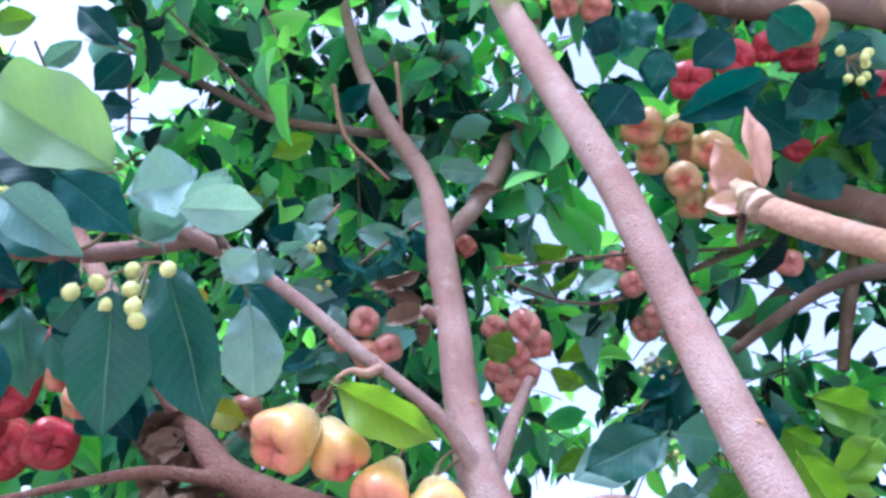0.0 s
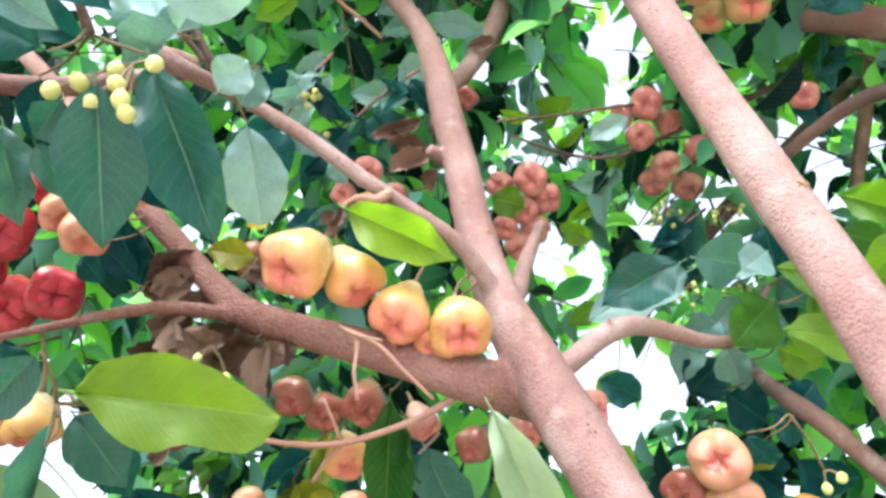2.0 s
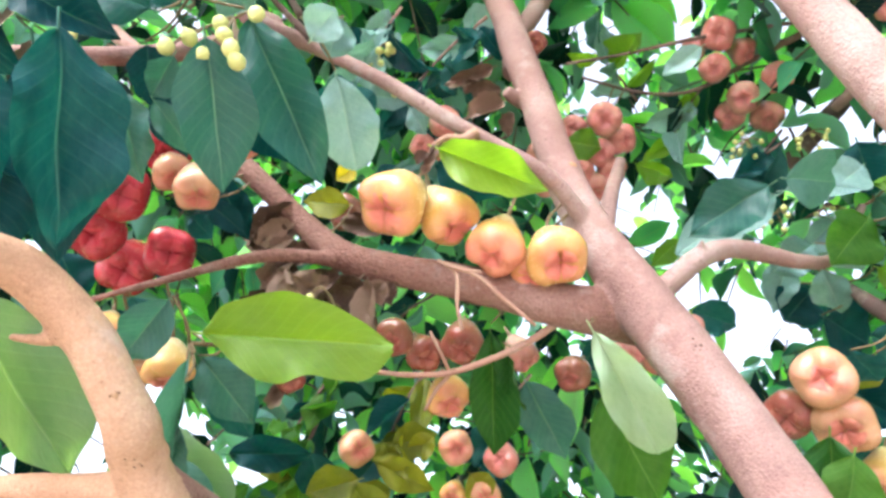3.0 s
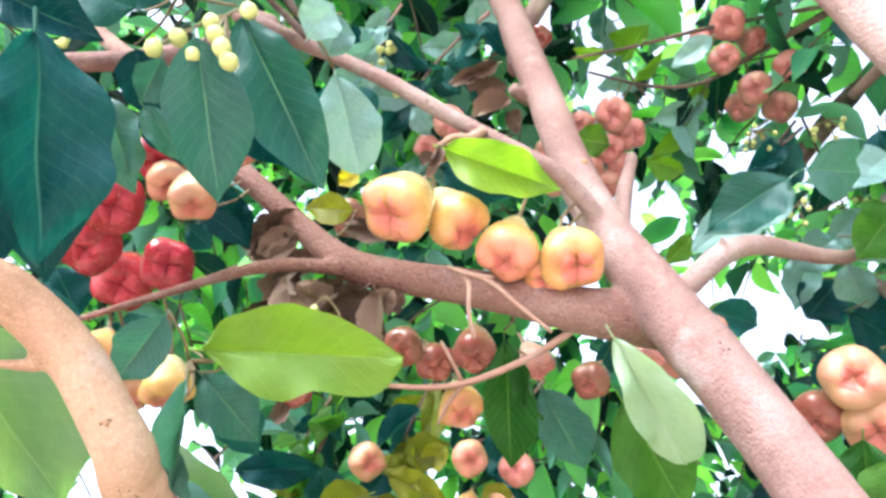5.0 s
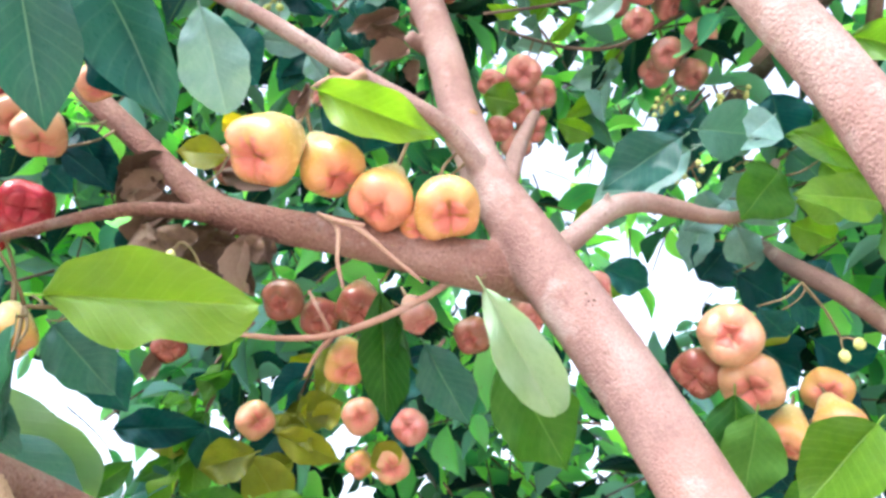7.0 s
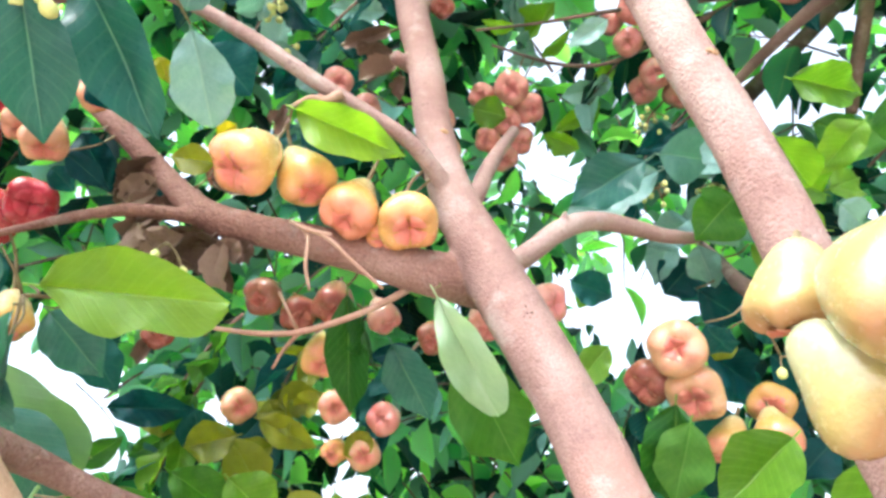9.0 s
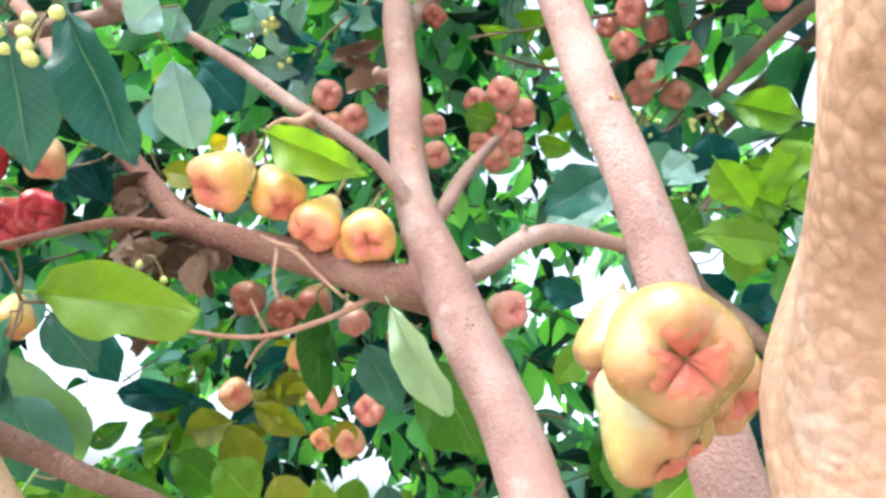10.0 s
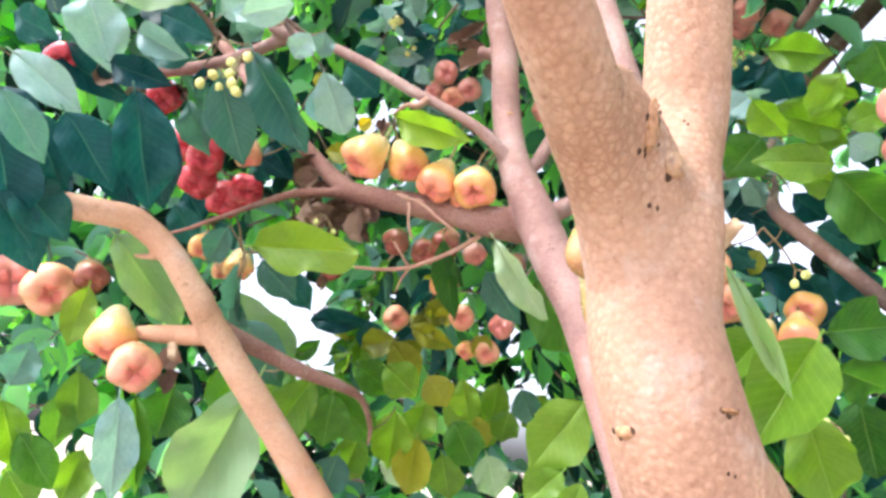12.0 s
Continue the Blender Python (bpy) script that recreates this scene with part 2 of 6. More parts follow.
SKIN = {
    "gold": fruit_material("skin_gold", (0.66, 0.54, 0.30), (0.68, 0.40, 0.115), (0.72, 0.27, 0.17)),
    "peach": fruit_material("skin_peach", (0.58, 0.44, 0.28), (0.66, 0.37, 0.20), (0.66, 0.26, 0.19)),
    "pink": fruit_material("skin_pink", (0.54, 0.37, 0.29), (0.58, 0.29, 0.23), (0.60, 0.20, 0.18)),
    "red": fruit_material("skin_red", (0.42, 0.09, 0.08), (0.42, 0.032, 0.045), (0.46, 0.03, 0.055)),
    "lime": fruit_material("skin_lime", (0.35, 0.345, 0.20), (0.37, 0.275, 0.10), (0.44, 0.22, 0.10)),
    # Brownish-red skin with the shade under the limb put into its colour.
    "shade_dull": fruit_material("skin_shade_dull", (0.20, 0.15, 0.08), (0.25, 0.115, 0.065), (0.30, 0.075, 0.06)),
}


def lobe_material(name, heart, brim):
    """Calyx lobe: blushing at the heart, fading into the skin at the brim."""
    m = Nodes(name)
    sep = m.add("SeparateXYZ")
    m.link(m.coords("Object"), sep.inputs[0])
    out = m.math("ADD", sep.outputs[0], m.math("MULTIPLY", m.math("SUBTRACT", m.noise(6.0, 4.0), 0.5), 0.22))
    m.link(m.ramp(out, [(0.06, tuple(0.9 * c for c in heart)), (0.16, heart), (0.36, brim)]), m.bsdf.inputs["Base Color"])
    m.bsdf.inputs["Roughness"].default_value = 0.32
    m.bump(m.noise(14.0, 4.0), 0.15, 0.05)
    return m.mat


LOBE = {k: lobe_material("calyx_" + k, a, b) for k, a, b in (
    ("gold", (0.70, 0.20, 0.15), (0.74, 0.33, 0.21)), ("peach", (0.64, 0.18, 0.14), (0.68, 0.29, 0.20)),
    ("pink", (0.62, 0.19, 0.18), (0.68, 0.29, 0.26)), ("red", (0.55, 0.04, 0.07), (0.54, 0.04, 0.06)),
    ("lime", (0.56, 0.15, 0.10), (0.50, 0.26, 0.12)), ("shade_dull", (0.42, 0.11, 0.09), (0.42, 0.16, 0.10)))}
OLD_WOOD = plain("weathered_wood", (0.28, 0.17, 0.12), (0.52, 0.38, 0.29), 0.9, 160.0, 0.8)
STALK = plain("stalk", (0.14, 0.10, 0.045), (0.23, 0.155, 0.08), 0.6)
BUD = plain("bud", (0.55, 0.56, 0.16), (0.72, 0.70, 0.30), 0.45, 120.0)
CUT_WOOD = plain("cut_wood", (0.36, 0.25, 0.15), (0.56, 0.43, 0.29), 0.85, 80.0, 0.5)
# Dark brown that stands for the shade inside holes and cracks.
HOLE = plain("hole_shade", (0.035, 0.017, 0.010), (0.11, 0.052, 0.026), 0.9, 150.0, 0.8)
# Unseen ground, its tone raised to bounce light onto the undersides.
BOUNCE_SOIL = plain("bounce_soil", (0.24, 0.20, 0.155), (0.36, 0.31, 0.25), 0.95, 1.6, 0.6)


# ---- builders ----
def mesh_of(name, verts, faces, material, smooth=True, uvs=None):
    me = bpy.data.meshes.new(name)
    me.from_pydata([tuple(v) for v in verts], [], faces)
    if uvs is not None:
        layer = me.uv_layers.new(name="UVMap")
        loops = np.empty(len(me.loops), dtype=np.int32)
        me.loops.foreach_get("vertex_index", loops)
        layer.data.foreach_set("uv", np.asarray(uvs, dtype=np.float32)[loops].ravel())
    if smooth:
        me.polygons.foreach_set("use_smooth", [True] * len(me.polygons))
    me.materials.append(material)
    me.update()
    return me


def link_part(name, me, parent, m=None, label=""):
    ob = new(name, me)
    ob.parent = parent
    if m is not None:
        ob.matrix_basis = m
    return tagged(ob, label) if label else ob


def spline(points, steps):
    """Points of a smooth curve through (x, y, z, radius) knots."""
    p = [np.array(q, dtype=float) for q in points]
    p = [2 * p[0] - p[1]] + p + [2 * p[-1] - p[-2]]
    out = []
    for i in range(1, len(p) - 2):
        for k in range(steps):
            t = k / steps
            a, b, c, d = p[i - 1:i + 3]
            out.append(0.5 * (2 * b + (c - a) * t + (2 * a - 5 * b + 4 * c - d) * t * t + (3 * b - a - 3 * c + d) * t ** 3))
    out.append(p[-2])
    return out


def tube(points, sides=20, steps=10, rough=0.05, knots=(), seed=0, grain=14.0):
    """A limb: a swept tube whose girth wanders, with swellings at knots (share of length, turn, size)."""
    path = spline(points, steps)
    n = len(path)
    verts, faces = [], []
    up = Vector((0.13, 0.31, 0.94))
    for i, q in enumerate(path):
        c, r = Vector(q[:3]), max(q[3], 0.0006)
        ahead = Vector(path[min(i + 1, n - 1)][:3]) - Vector(path[max(i - 1, 0)][:3])
        ahead.normalize()
        u = (up - ahead * up.dot(ahead)).normalized()
        v = ahead.cross(u)
        up = u
        for k in range(sides):
            a = 2 * math.pi * k / sides
            way = u * math.cos(a) + v * math.sin(a)
            at = c + way * r
            swell = 1 + rough * (noise.noise(at * grain * 0.6 + Vector((seed, 0, 0))) + 0.5 * noise.noise(at * grain * 3 + Vector((0, seed, 0))))
            for share, turn, size in knots:
                gap = ((i / (n - 1) - share) * n / 3.2) ** 2 + (math.atan2(math.sin(a - turn), math.cos(a - turn)) / 0.5) ** 2
                swell += size * math.exp(-gap)
            verts.append(c + way * r * swell)
    for i in range(n - 1):
        for k in range(sides):
            k2 = (k + 1) % sides
            faces.append((i * sides + k, i * sides + k2, (i + 1) * sides + k2, (i + 1) * sides + k))
    verts += [Vector(path[0][:3]), Vector(path[-1][:3])]
    a, b = len(verts) - 2, len(verts) - 1
    for k in range(sides):
        k2 = (k + 1) % sides
        faces.append((a, k2, k))
        faces.append((b, (n - 1) * sides + k, (n - 1) * sides + k2))
    return verts, faces


def empty(name, at, label, category, group="", kind=""):
    ob = new(name)
    ob.empty_display_size = 0.05
    ob.matrix_basis = Matrix.Translation(at)
    return tagged(ob, label, category, group, kind)


# ---- ground ----
def ground():
    n, verts, faces = 40, [], []
    for i in range(n + 1):
        for j in range(n + 1):
            x, y = ((k / n * 2 - 1) for k in (i, j))
            x, y = 400 * x * abs(x) ** 2.2, 400 * y * abs(y) ** 2.2
            h = 0.04 * noise.noise((x * 0.5, y * 0.5, 0)) if abs(x) + abs(y) < 60 else 0.0
            verts.append((x, y, h))
    for i in range(n):
        for j in range(n):
            a = i * (n + 1) + j
            faces.append((a, a + n + 1, a + n + 2, a + 1))
    tagged(new("ground", mesh_of("ground", verts, faces, BOUNCE_SOIL)), "unseen ground under the tree, toned pale to bounce light up", "ground", kind="structure")


ground()

# ---- the tree ----
TREE_AT = Vector((0.40, 0.33, 0.0))
tree = empty("wax_apple_tree", TREE_AT, "wax apple tree with tan forked limbs and a dense leafy crown", "tree")
LOCAL = Matrix.Translation(-TREE_AT)
WOOD = []      # (limb, points along it) to hang leaves and stalks from


def limb(name, points, material=BARK, sides=20, steps=9, rough=0.05, knots=(), label="", parent=None):
    verts, faces = tube([(x - TREE_AT.x, y - TREE_AT.y, z, r) for x, y, z, r in points], sides, steps, rough, knots, len(WOOD) * 3.7)
    ob = link_part(name, mesh_of(name, verts, faces, material), parent or tree, None, label)
    if parent is None:
        WOOD.append((ob, [Vector(q[:3]) for q in spline(points, 6)]))
    return ob


def nearest_wood(at):
    best = min(((p - at).length, i, j) for i, (ob, pts) in enumerate(WOOD) for j, p in enumerate(pts))
    return best[0], WOOD[best[1]][0], WOOD[best[1]][1][best[2]]


def leaf_mesh(kind, variant, shape="", across=8, along=30):
    """A pointed elliptic blade of length 1 and width 1 with petiole, raised midrib, fold, droop and waved margin. x runs along it."""
    rnd = random.Random(variant * 7 + 1)
    fold, droop, wave, twist, hook = rnd.uniform(0.12, 0.62), rnd.uniform(0.02, 0.26), rnd.uniform(0.024, 0.065), rnd.uniform(-0.5, 0.5), rnd.uniform(-0.10, 0.10)
    peak, full, edge_wave, beat = rnd.uniform(0.40, 0.50), rnd.uniform(0.68, 0.86), rnd.uniform(0.02, 0.07), rnd.uniform(9, 14)
    if shape == "blunt":
        peak, full, edge_wave = 0.58, 0.52, 0.04
    elif shape == "wavy":
        peak, full, edge_wave, beat, hook, fold, droop, twist = 0.44, 0.62, 0.10, 15.0, -0.05, 0.16, 0.03, 0.15
    bend = math.log(0.5) / math.log(peak)
    grid = np.linspace(0, 1, along + 1)
    rim_up = np.convolve(np.pad(np.interp(grid, (0, 0.1, 0.3, 0.5, 0.7, 0.86, 1), (0.01, 0.30, 0.47, 0.48, 0.38, 0.22, 0.01)), 1, "edge"), (0.25, 0.5, 0.25), "valid")
    rim_low = np.convolve(np.pad(np.interp(grid, (0, 0.15, 0.35, 0.46, 0.6, 0.74, 0.88, 0.97, 1), (0.01, 0.24, 0.48, 0.50, 0.37, 0.41, 0.40, 0.22, 0.01)), 1, "edge"), (0.25, 0.5, 0.25), "valid")
    verts, uvs, faces = [], [], []
    columns = [-1 + 2 * k / across for k in range(across + 1)]
    columns[across // 2:across // 2 + 1] = [-0.045, 0.0, 0.045]
    m = len(columns)
    for i in range(along + 1):
        s = i / along
        drip = 1 - (0.10 if shape == "blunt" else 0.40) * (max(0, s - 0.70) / 0.30) ** 1.4
        half = 0.5 * max(0.0, math.sin(math.pi * min(1, s ** bend))) ** full * drip
        if i in (0, along):
            half = 0.008
        for c in columns:
            y = half * c
            rib = -0.012 * (1 - s) if abs(c) < 0.01 else 0.0
            side = 2.4 if c > 0 else 0.0
            ripple = wave * math.sin(s * (beat + 4) + variant + side) * abs(c) ** 2 * min(1, 4 * half) + wave * 0.6 * math.sin(s * 9 + c * 3)
            quilt = 0.0035 * abs(math.sin(18 * s - 6 * abs(y))) * (1 - abs(c)) * abs(c) * 4
            z = fold * abs(y) - droop * (s ** 2) + ripple + rib + quilt + twist * y * s
            edge = 1 + edge_wave * (math.sin(s * beat + variant * 3 + side) + 0.5 * math.sin(s * beat * 2.3 + variant + side)) * abs(c)
            if shape == "wavy":      # a lobed lower margin and a hooked tip
                y, edge = c * (rim_up[i] if c > 0 else rim_low[i]), 1.0
            verts.append((0.06 + 0.94 * s, y * edge + hook * max(0, s - 0.6) * 2 + 0.5 * hook * math.sin(math.pi * s), z))
            uvs.append((0.5 + c / 2, s))
    for i in range(along):
        for k in range(m - 1):
            a = i * m + k
            faces.append((a, a + 1, a + m + 1, a + m))
    # petiole
    base = len(verts)
    for x, z in ((-0.03, 0.006), (0.07, -0.004)):
        for a in range(4):
            verts.append((x, 0.016 * math.cos(a * math.pi / 2), z + 0.010 * math.sin(a * math.pi / 2)))
            uvs.append((0.5, 0.0))
    for a in range(4):
        b = (a + 1) % 4
        faces.append((base + a, base + b, base + 4 + b, base + 4 + a))
    return mesh_of("leaf", verts, faces, LEAF[kind] if kind in LEAF else DRY, True, uvs)


LEAF_MESH = {}


def leaf_pose(base, tip, facing, width):
    base, tip, facing = Vector(base), Vector(tip), Vector(facing)
    x = tip - base
    length = x.length
    x.normalize()
    z = (facing - x * facing.dot(x)).normalized()
    y = z.cross(x)
    m = Matrix((x * length, y * width, z * length)).transposed().to_4x4()
    m.translation = base
    return m


def leaf(base, tip, facing, width, kind, variant=0, shape=""):
    key = (kind, variant % 13, shape)
    if key not in LEAF_MESH:
        LEAF_MESH[key] = leaf_mesh(*key)
    gap, wood, at = nearest_wood(Vector(base))
    ob = link_part("leaf", LEAF_MESH[key], wood)
    ob.matrix_basis = LOCAL @ leaf_pose(base, tip, facing, width)
    if kind == "husk":
        tagged(ob, "withered salmon-pink leaf")
    if 0.012 < gap < 0.075:
        twig(tuple(at), base, 0.0013, wood)
    return ob


def twig(a, b, r, wood):
    """A thin shoot of limb `wood` from a to b, sagging a little."""
    a, b = Vector(a), Vector(b)
    mid = (a + b) / 2 + Vector((0.006, 0.0, -0.08 * (b - a).length))
    pts = [(*a, r * 1.3), (*mid, r), (*b, r * 0.8)]
    return limb("twig", pts, STALK, 6, 4, 0.1, (), "", wood)

def spray(root, end, kinds, count, size, seed):
    """A drooping shoot of the tree with leaves in loose pairs."""
    rnd = random.Random(seed)
    root, end = Vector(root), Vector(end)
    limb("twig", [(*root, 0.0030), (*(root.lerp(end, 0.5) + Vector((0, 0, 0.012))), 0.0024), (*end, 0.0014)], SHADED_BARK, 6, 4, 0.1)
    way = (end - root).normalized()
    for k in range(count):
        at = root.lerp(end, 0.12 + 0.88 * k / (count - 1))
        out = Vector((rnd.uniform(-1, 1), rnd.uniform(-0.7, 0.5), rnd.uniform(-1.1, 0.3))) + way * rnd.uniform(0.0, 0.8)
        out.normalize()
        length = size * rnd.uniform(0.75, 1.25)
        face = Vector((rnd.uniform(-0.8, 0.8), -0.8, rnd.uniform(-1.0, 0.4)))
        leaf(at, at + out * length, face, length * rnd.uniform(0.38, 0.52), rnd.choice(kinds), rnd.randrange(13))


# ---- fruit ----
def fruit_body(variant):
    """Bell-shaped body, 1 across at its widest; the calyx end looks down the local -z."""
    rnd = random.Random(variant + 40)
    tall, waist, sides = rnd.uniform(0.92, 1.12), rnd.uniform(-0.02, 0.03), 36
    profile = [(0.64, 0.05), (0.625, 0.11), (0.575, 0.175), (0.49, 0.240 + waist), (0.38, 0.300 + waist), (0.26, 0.358 + waist), (0.13, 0.422), (0.01, 0.466), (-0.09, 0.492), (-0.20, 0.50), (-0.30, 0.462),
               (-0.365, 0.39), (-0.405, 0.32), (-0.42, 0.25), (-0.405, 0.19), (-0.365, 0.13), (-0.31, 0.07)]
    verts, faces = [], []
    for z, r in profile:
        low = max(0.0, min(1.0, (0.15 - z) / 0.5))
        for k in range(sides):
            a = 2 * math.pi * k / sides
            rr = r * (1 + 0.055 * low * math.cos(4 * a) + 0.10 * noise.noise((math.cos(a) * 1.1, math.sin(a) * 1.1, z * 1.6 + variant * 5)))
            verts.append((rr * math.cos(a), rr * math.sin(a), z * tall - 0.030 * low * math.cos(4 * a) + 0.03 * noise.noise((math.cos(a) * 2, math.sin(a) * 2, variant * 3 + 8)) * low))
    n = len(profile)
    for i in range(n - 1):
        for k in range(sides):
            k2 = (k + 1) % sides
            faces.append((i * sides + k2, i * sides + k, (i + 1) * sides + k, (i + 1) * sides + k2))
    faces.append(tuple(range(sides)))
    faces.append(tuple(reversed(range((n - 1) * sides, n * sides))))
    return verts, faces


def lobe_shape(variant):
    """One fleshy calyx lobe: a plump fold turned in over the mouth of the fruit; x points outward."""
    rnd = random.Random(variant * 3 + 2)
    reach, puff = rnd.uniform(0.215, 0.265), rnd.uniform(0.026, 0.042)
    verts, faces, rings, sides = [], [], 8, 13
    for i in range(rings + 1):
        q = i / rings
        r = 0.028 + reach * q
        for k in range(sides):
            c = 2 * k / (sides - 1) - 1
            a = c * math.radians(43.5) * (1 - 0.12 * q)
            swell = (1 - abs(c) ** 3.0) * (math.sin(math.pi * (0.10 + 0.84 * q)) ** 0.8)
            crease = 0.022 * noise.noise((q * 3 + variant, c * 2.4, 4.0)) - 0.014 * math.exp(-(c * 5) ** 2) * q
            floor = -0.335 - 0.085 * min(1.0, q * 1.5)
            verts.append((r * math.cos(a), r * math.sin(a), floor + 0.012 - puff * swell + crease))
    for i in range(rings):
        for k in range(sides - 1):
            faces.append((i * sides + k, (i + 1) * sides + k, (i + 1) * sides + k + 1, i * sides + k + 1))
    return verts, faces


FRUIT_MESH = {}
TONE_WORDS = {"gold": "golden-orange wax apple with a pink four-lobed calyx", "peach": "peach-coloured wax apple with a reddish calyx end", "pink": "dusty pink wax apple hanging in a bunch",
              "red": "deep red glossy wax apple hanging among leaves", "lime": "large yellow-green wax apple with a pink lobed calyx", "shade_dull": "brownish-red wax apple under the limb, skin darkened for shade"}


def fruit(at, axis, size, tone, variant=0):
    """A wax apple centred at `at`, its calyx end pointing along axis, size across."""
    variant %= 4
    key = (tone, variant)
    if key not in FRUIT_MESH:
        FRUIT_MESH[key] = (mesh_of("body", *fruit_body(variant), SKIN[tone]), mesh_of("calyx_lobe", *lobe_shape(variant), LOBE[tone]))
    body, lobe = FRUIT_MESH[key]
    at, axis = Vector(at), Vector(axis).normalized()
    thing = empty("wax_apple", at, TONE_WORDS[tone], "fruit", "wax apples on the tree")
    turn = (-axis).to_track_quat("Z", "Y").to_matrix().to_4x4() @ Matrix.Rotation(at.x * 40 + variant, 4, "Z")
    base = turn @ Matrix.Diagonal((size, size, size, 1))
    link_part("body", body, thing, base)
    for k in range(4):
        size_up = 1 + 0.10 * math.sin(k * 7 + variant * 2)
        link_part("calyx_lobe", lobe, thing, base @ Matrix.Rotation(math.pi / 2 * k + 0.13 * math.sin(k * 5 + variant), 4, "Z") @ Matrix.Diagonal((size_up, 1.0, 1.0, 1)))
    # stalk, up to the wood when that is near
    top = at - axis * size * 0.62
    gap, wood, joint = nearest_wood(top + Vector((0, 0, 0.02)))
    if gap < 0.075 and tone != "lime":
        end = joint
    else:
        end = top - axis * (0.002 if tone == "lime" else 0.010) + Vector((0, 0.001, 0.001))
    mid = top - axis * (0.0 if tone == "lime" else 0.012) + (end - top) * 0.35
    pts = [(*(q - at), r) for q, r in ((top + axis * size * 0.03, 0.0028), (mid, 0.0017), (end, 0.0015))]
    verts, faces = tube(pts, 7, 5, 0.1)
    link_part("stalk", mesh_of("stalk", verts, faces, STALK), thing)
    return thing


def ball(r, squash=1.0, rings=8, sides=10):
    verts, faces = [], []
    for i in range(rings + 1):
        lat = math.pi * i / rings
        for k in range(sides):
            a = 2 * math.pi * k / sides
            verts.append((r * math.sin(lat) * math.cos(a), r * math.sin(lat) * math.sin(a), r * squash * math.cos(lat) * (1 + 0.25 * (i == 0))))
    for i in range(rings):
        for k in range(sides):
            k2 = (k + 1) % sides
            faces.append((i * sides + k, (i + 1) * sides + k, (i + 1) * sides + k2, i * sides + k2))
    return verts, faces


BUD_MESH = mesh_of("bud", *ball(0.5, 1.12), BUD)


def bud_cluster(root, spots, size):
    """Round flower buds on a branching stalk that starts at root."""
    root = Vector(root)
    thing = empty("bud_cluster", root, "cluster of round pale yellow-green flower buds", "flower buds", "bud clusters on the tree")
    for k, s in enumerate(spots):
        s = Vector(s) - root
        link_part("bud", BUD_MESH, thing, Matrix.Translation(s) @ Matrix.Rotation(k * 1.3, 4, "X") @ Matrix.Diagonal((size, size, size, 1)))
        verts, faces = tube([(0, 0, 0, 0.0014), (*(s * 0.5 + Vector((0, 0, 0.004))), 0.0011), (*s, 0.0012)], 5, 4, 0.1)
        link_part("stalk", mesh_of("stalk", verts, faces, STALK), thing)
    return thing


def loose_buds(root, count, spread, size, seed):
    rnd = random.Random(seed)
    spots = [tuple(Vector(root) + Vector((rnd.uniform(-1, 1), rnd.uniform(-0.6, 0.6), rnd.uniform(-1.3, 0.2))) * spread) for _ in range(count)]
    return bud_cluster(root, spots, size)


DRY_MESH = [leaf_mesh("dry", v, "", 10, 18) for v in range(4)]
for _me, _curl in zip(DRY_MESH, (1.9, 2.8, 3.9, 3.2)):
    for _v in _me.vertices:      # dried blades roll up across their width
        _x, _y, _z = _v.co
        _c = noise.noise((_x * 5, _y * 5, _curl)) + 0.5 * noise.noise((_x * 13, _y * 11, _curl))
        _v.co = (_x + 0.05 * _c, math.sin(_y * _curl) / _curl * (1 + 0.3 * _c), _z + (1 - math.cos(_y * _curl)) / _curl * 0.8 + 0.14 * math.sin(_x * 5 + _curl) + 0.13 * _c)


def dead_leaf(base, tip, facing, width, variant=0):
    thing = new("dead_leaf", DRY_MESH[variant % 4])
    thing.matrix_basis = leaf_pose(base, tip, facing, width)
    return tagged(thing, "curled dry brown dead leaf caught on a limb", "dead leaf", "dead leaves in the tree")


def stub(a, b, r1, r2):
    """A sawn or broken stump of a side branch, pale wood at the end."""
    a, b = Vector(a), Vector(b)
    gap, wood, at = nearest_wood(a)
    mid = a.lerp(b, 0.5) + Vector((0.002, 0.001, 0.002))
    ob = limb("stub", [(*a, r1), (*mid, (r1 + r2) / 2), (*b, r2)], OLD_WOOD if r1 > 0.0095 else CUT_WOOD, 16, 5, 0.22, (), "broken stub of a cut branch", wood)
    way = (b - a).normalized()
    for v in ob.data.vertices:      # splintered end
        far = (v.co + TREE_AT - a).dot(way) / (b - a).length
        if far > 0.9:
            v.co += way * (r2 * (0.9 * noise.noise(v.co * 260) + 0.1))
    return ob


def pits(at, toward, wide, tall, count, size, wood=None):
    """Small half-sunk dark beads that paint the shade in bore holes and cracks round knots."""
    at, toward = Vector(at), Vector(toward).normalized()
    wood = wood or WOOD[0][0]
    across = toward.cross(Vector((0, 0, 1))).normalized()
    rise = across.cross(toward)
    rnd = random.Random(count + int(size * 1e5))
    for _ in range(count):
        p = at + across * rnd.uniform(-wide, wide) + rise * rnd.uniform(-tall, tall)
        hit, spot, nrm, _ = wood.ray_cast(p - TREE_AT + toward * 0.12, -toward)
        if not hit:
            continue
        s = size * rnd.uniform(0.6, 1.15)
        m = Matrix.Translation(spot - nrm * s * 0.10) @ nrm.to_track_quat("Z", "Y").to_matrix().to_4x4() @ Matrix.Rotation(rnd.uniform(-0.5, 0.5), 4, "Z")
        link_part("bore_hole", PIT_MESH, wood, m @ Matrix.Diagonal((s * 0.6, s * 0.8, s * 0.3, 1)))


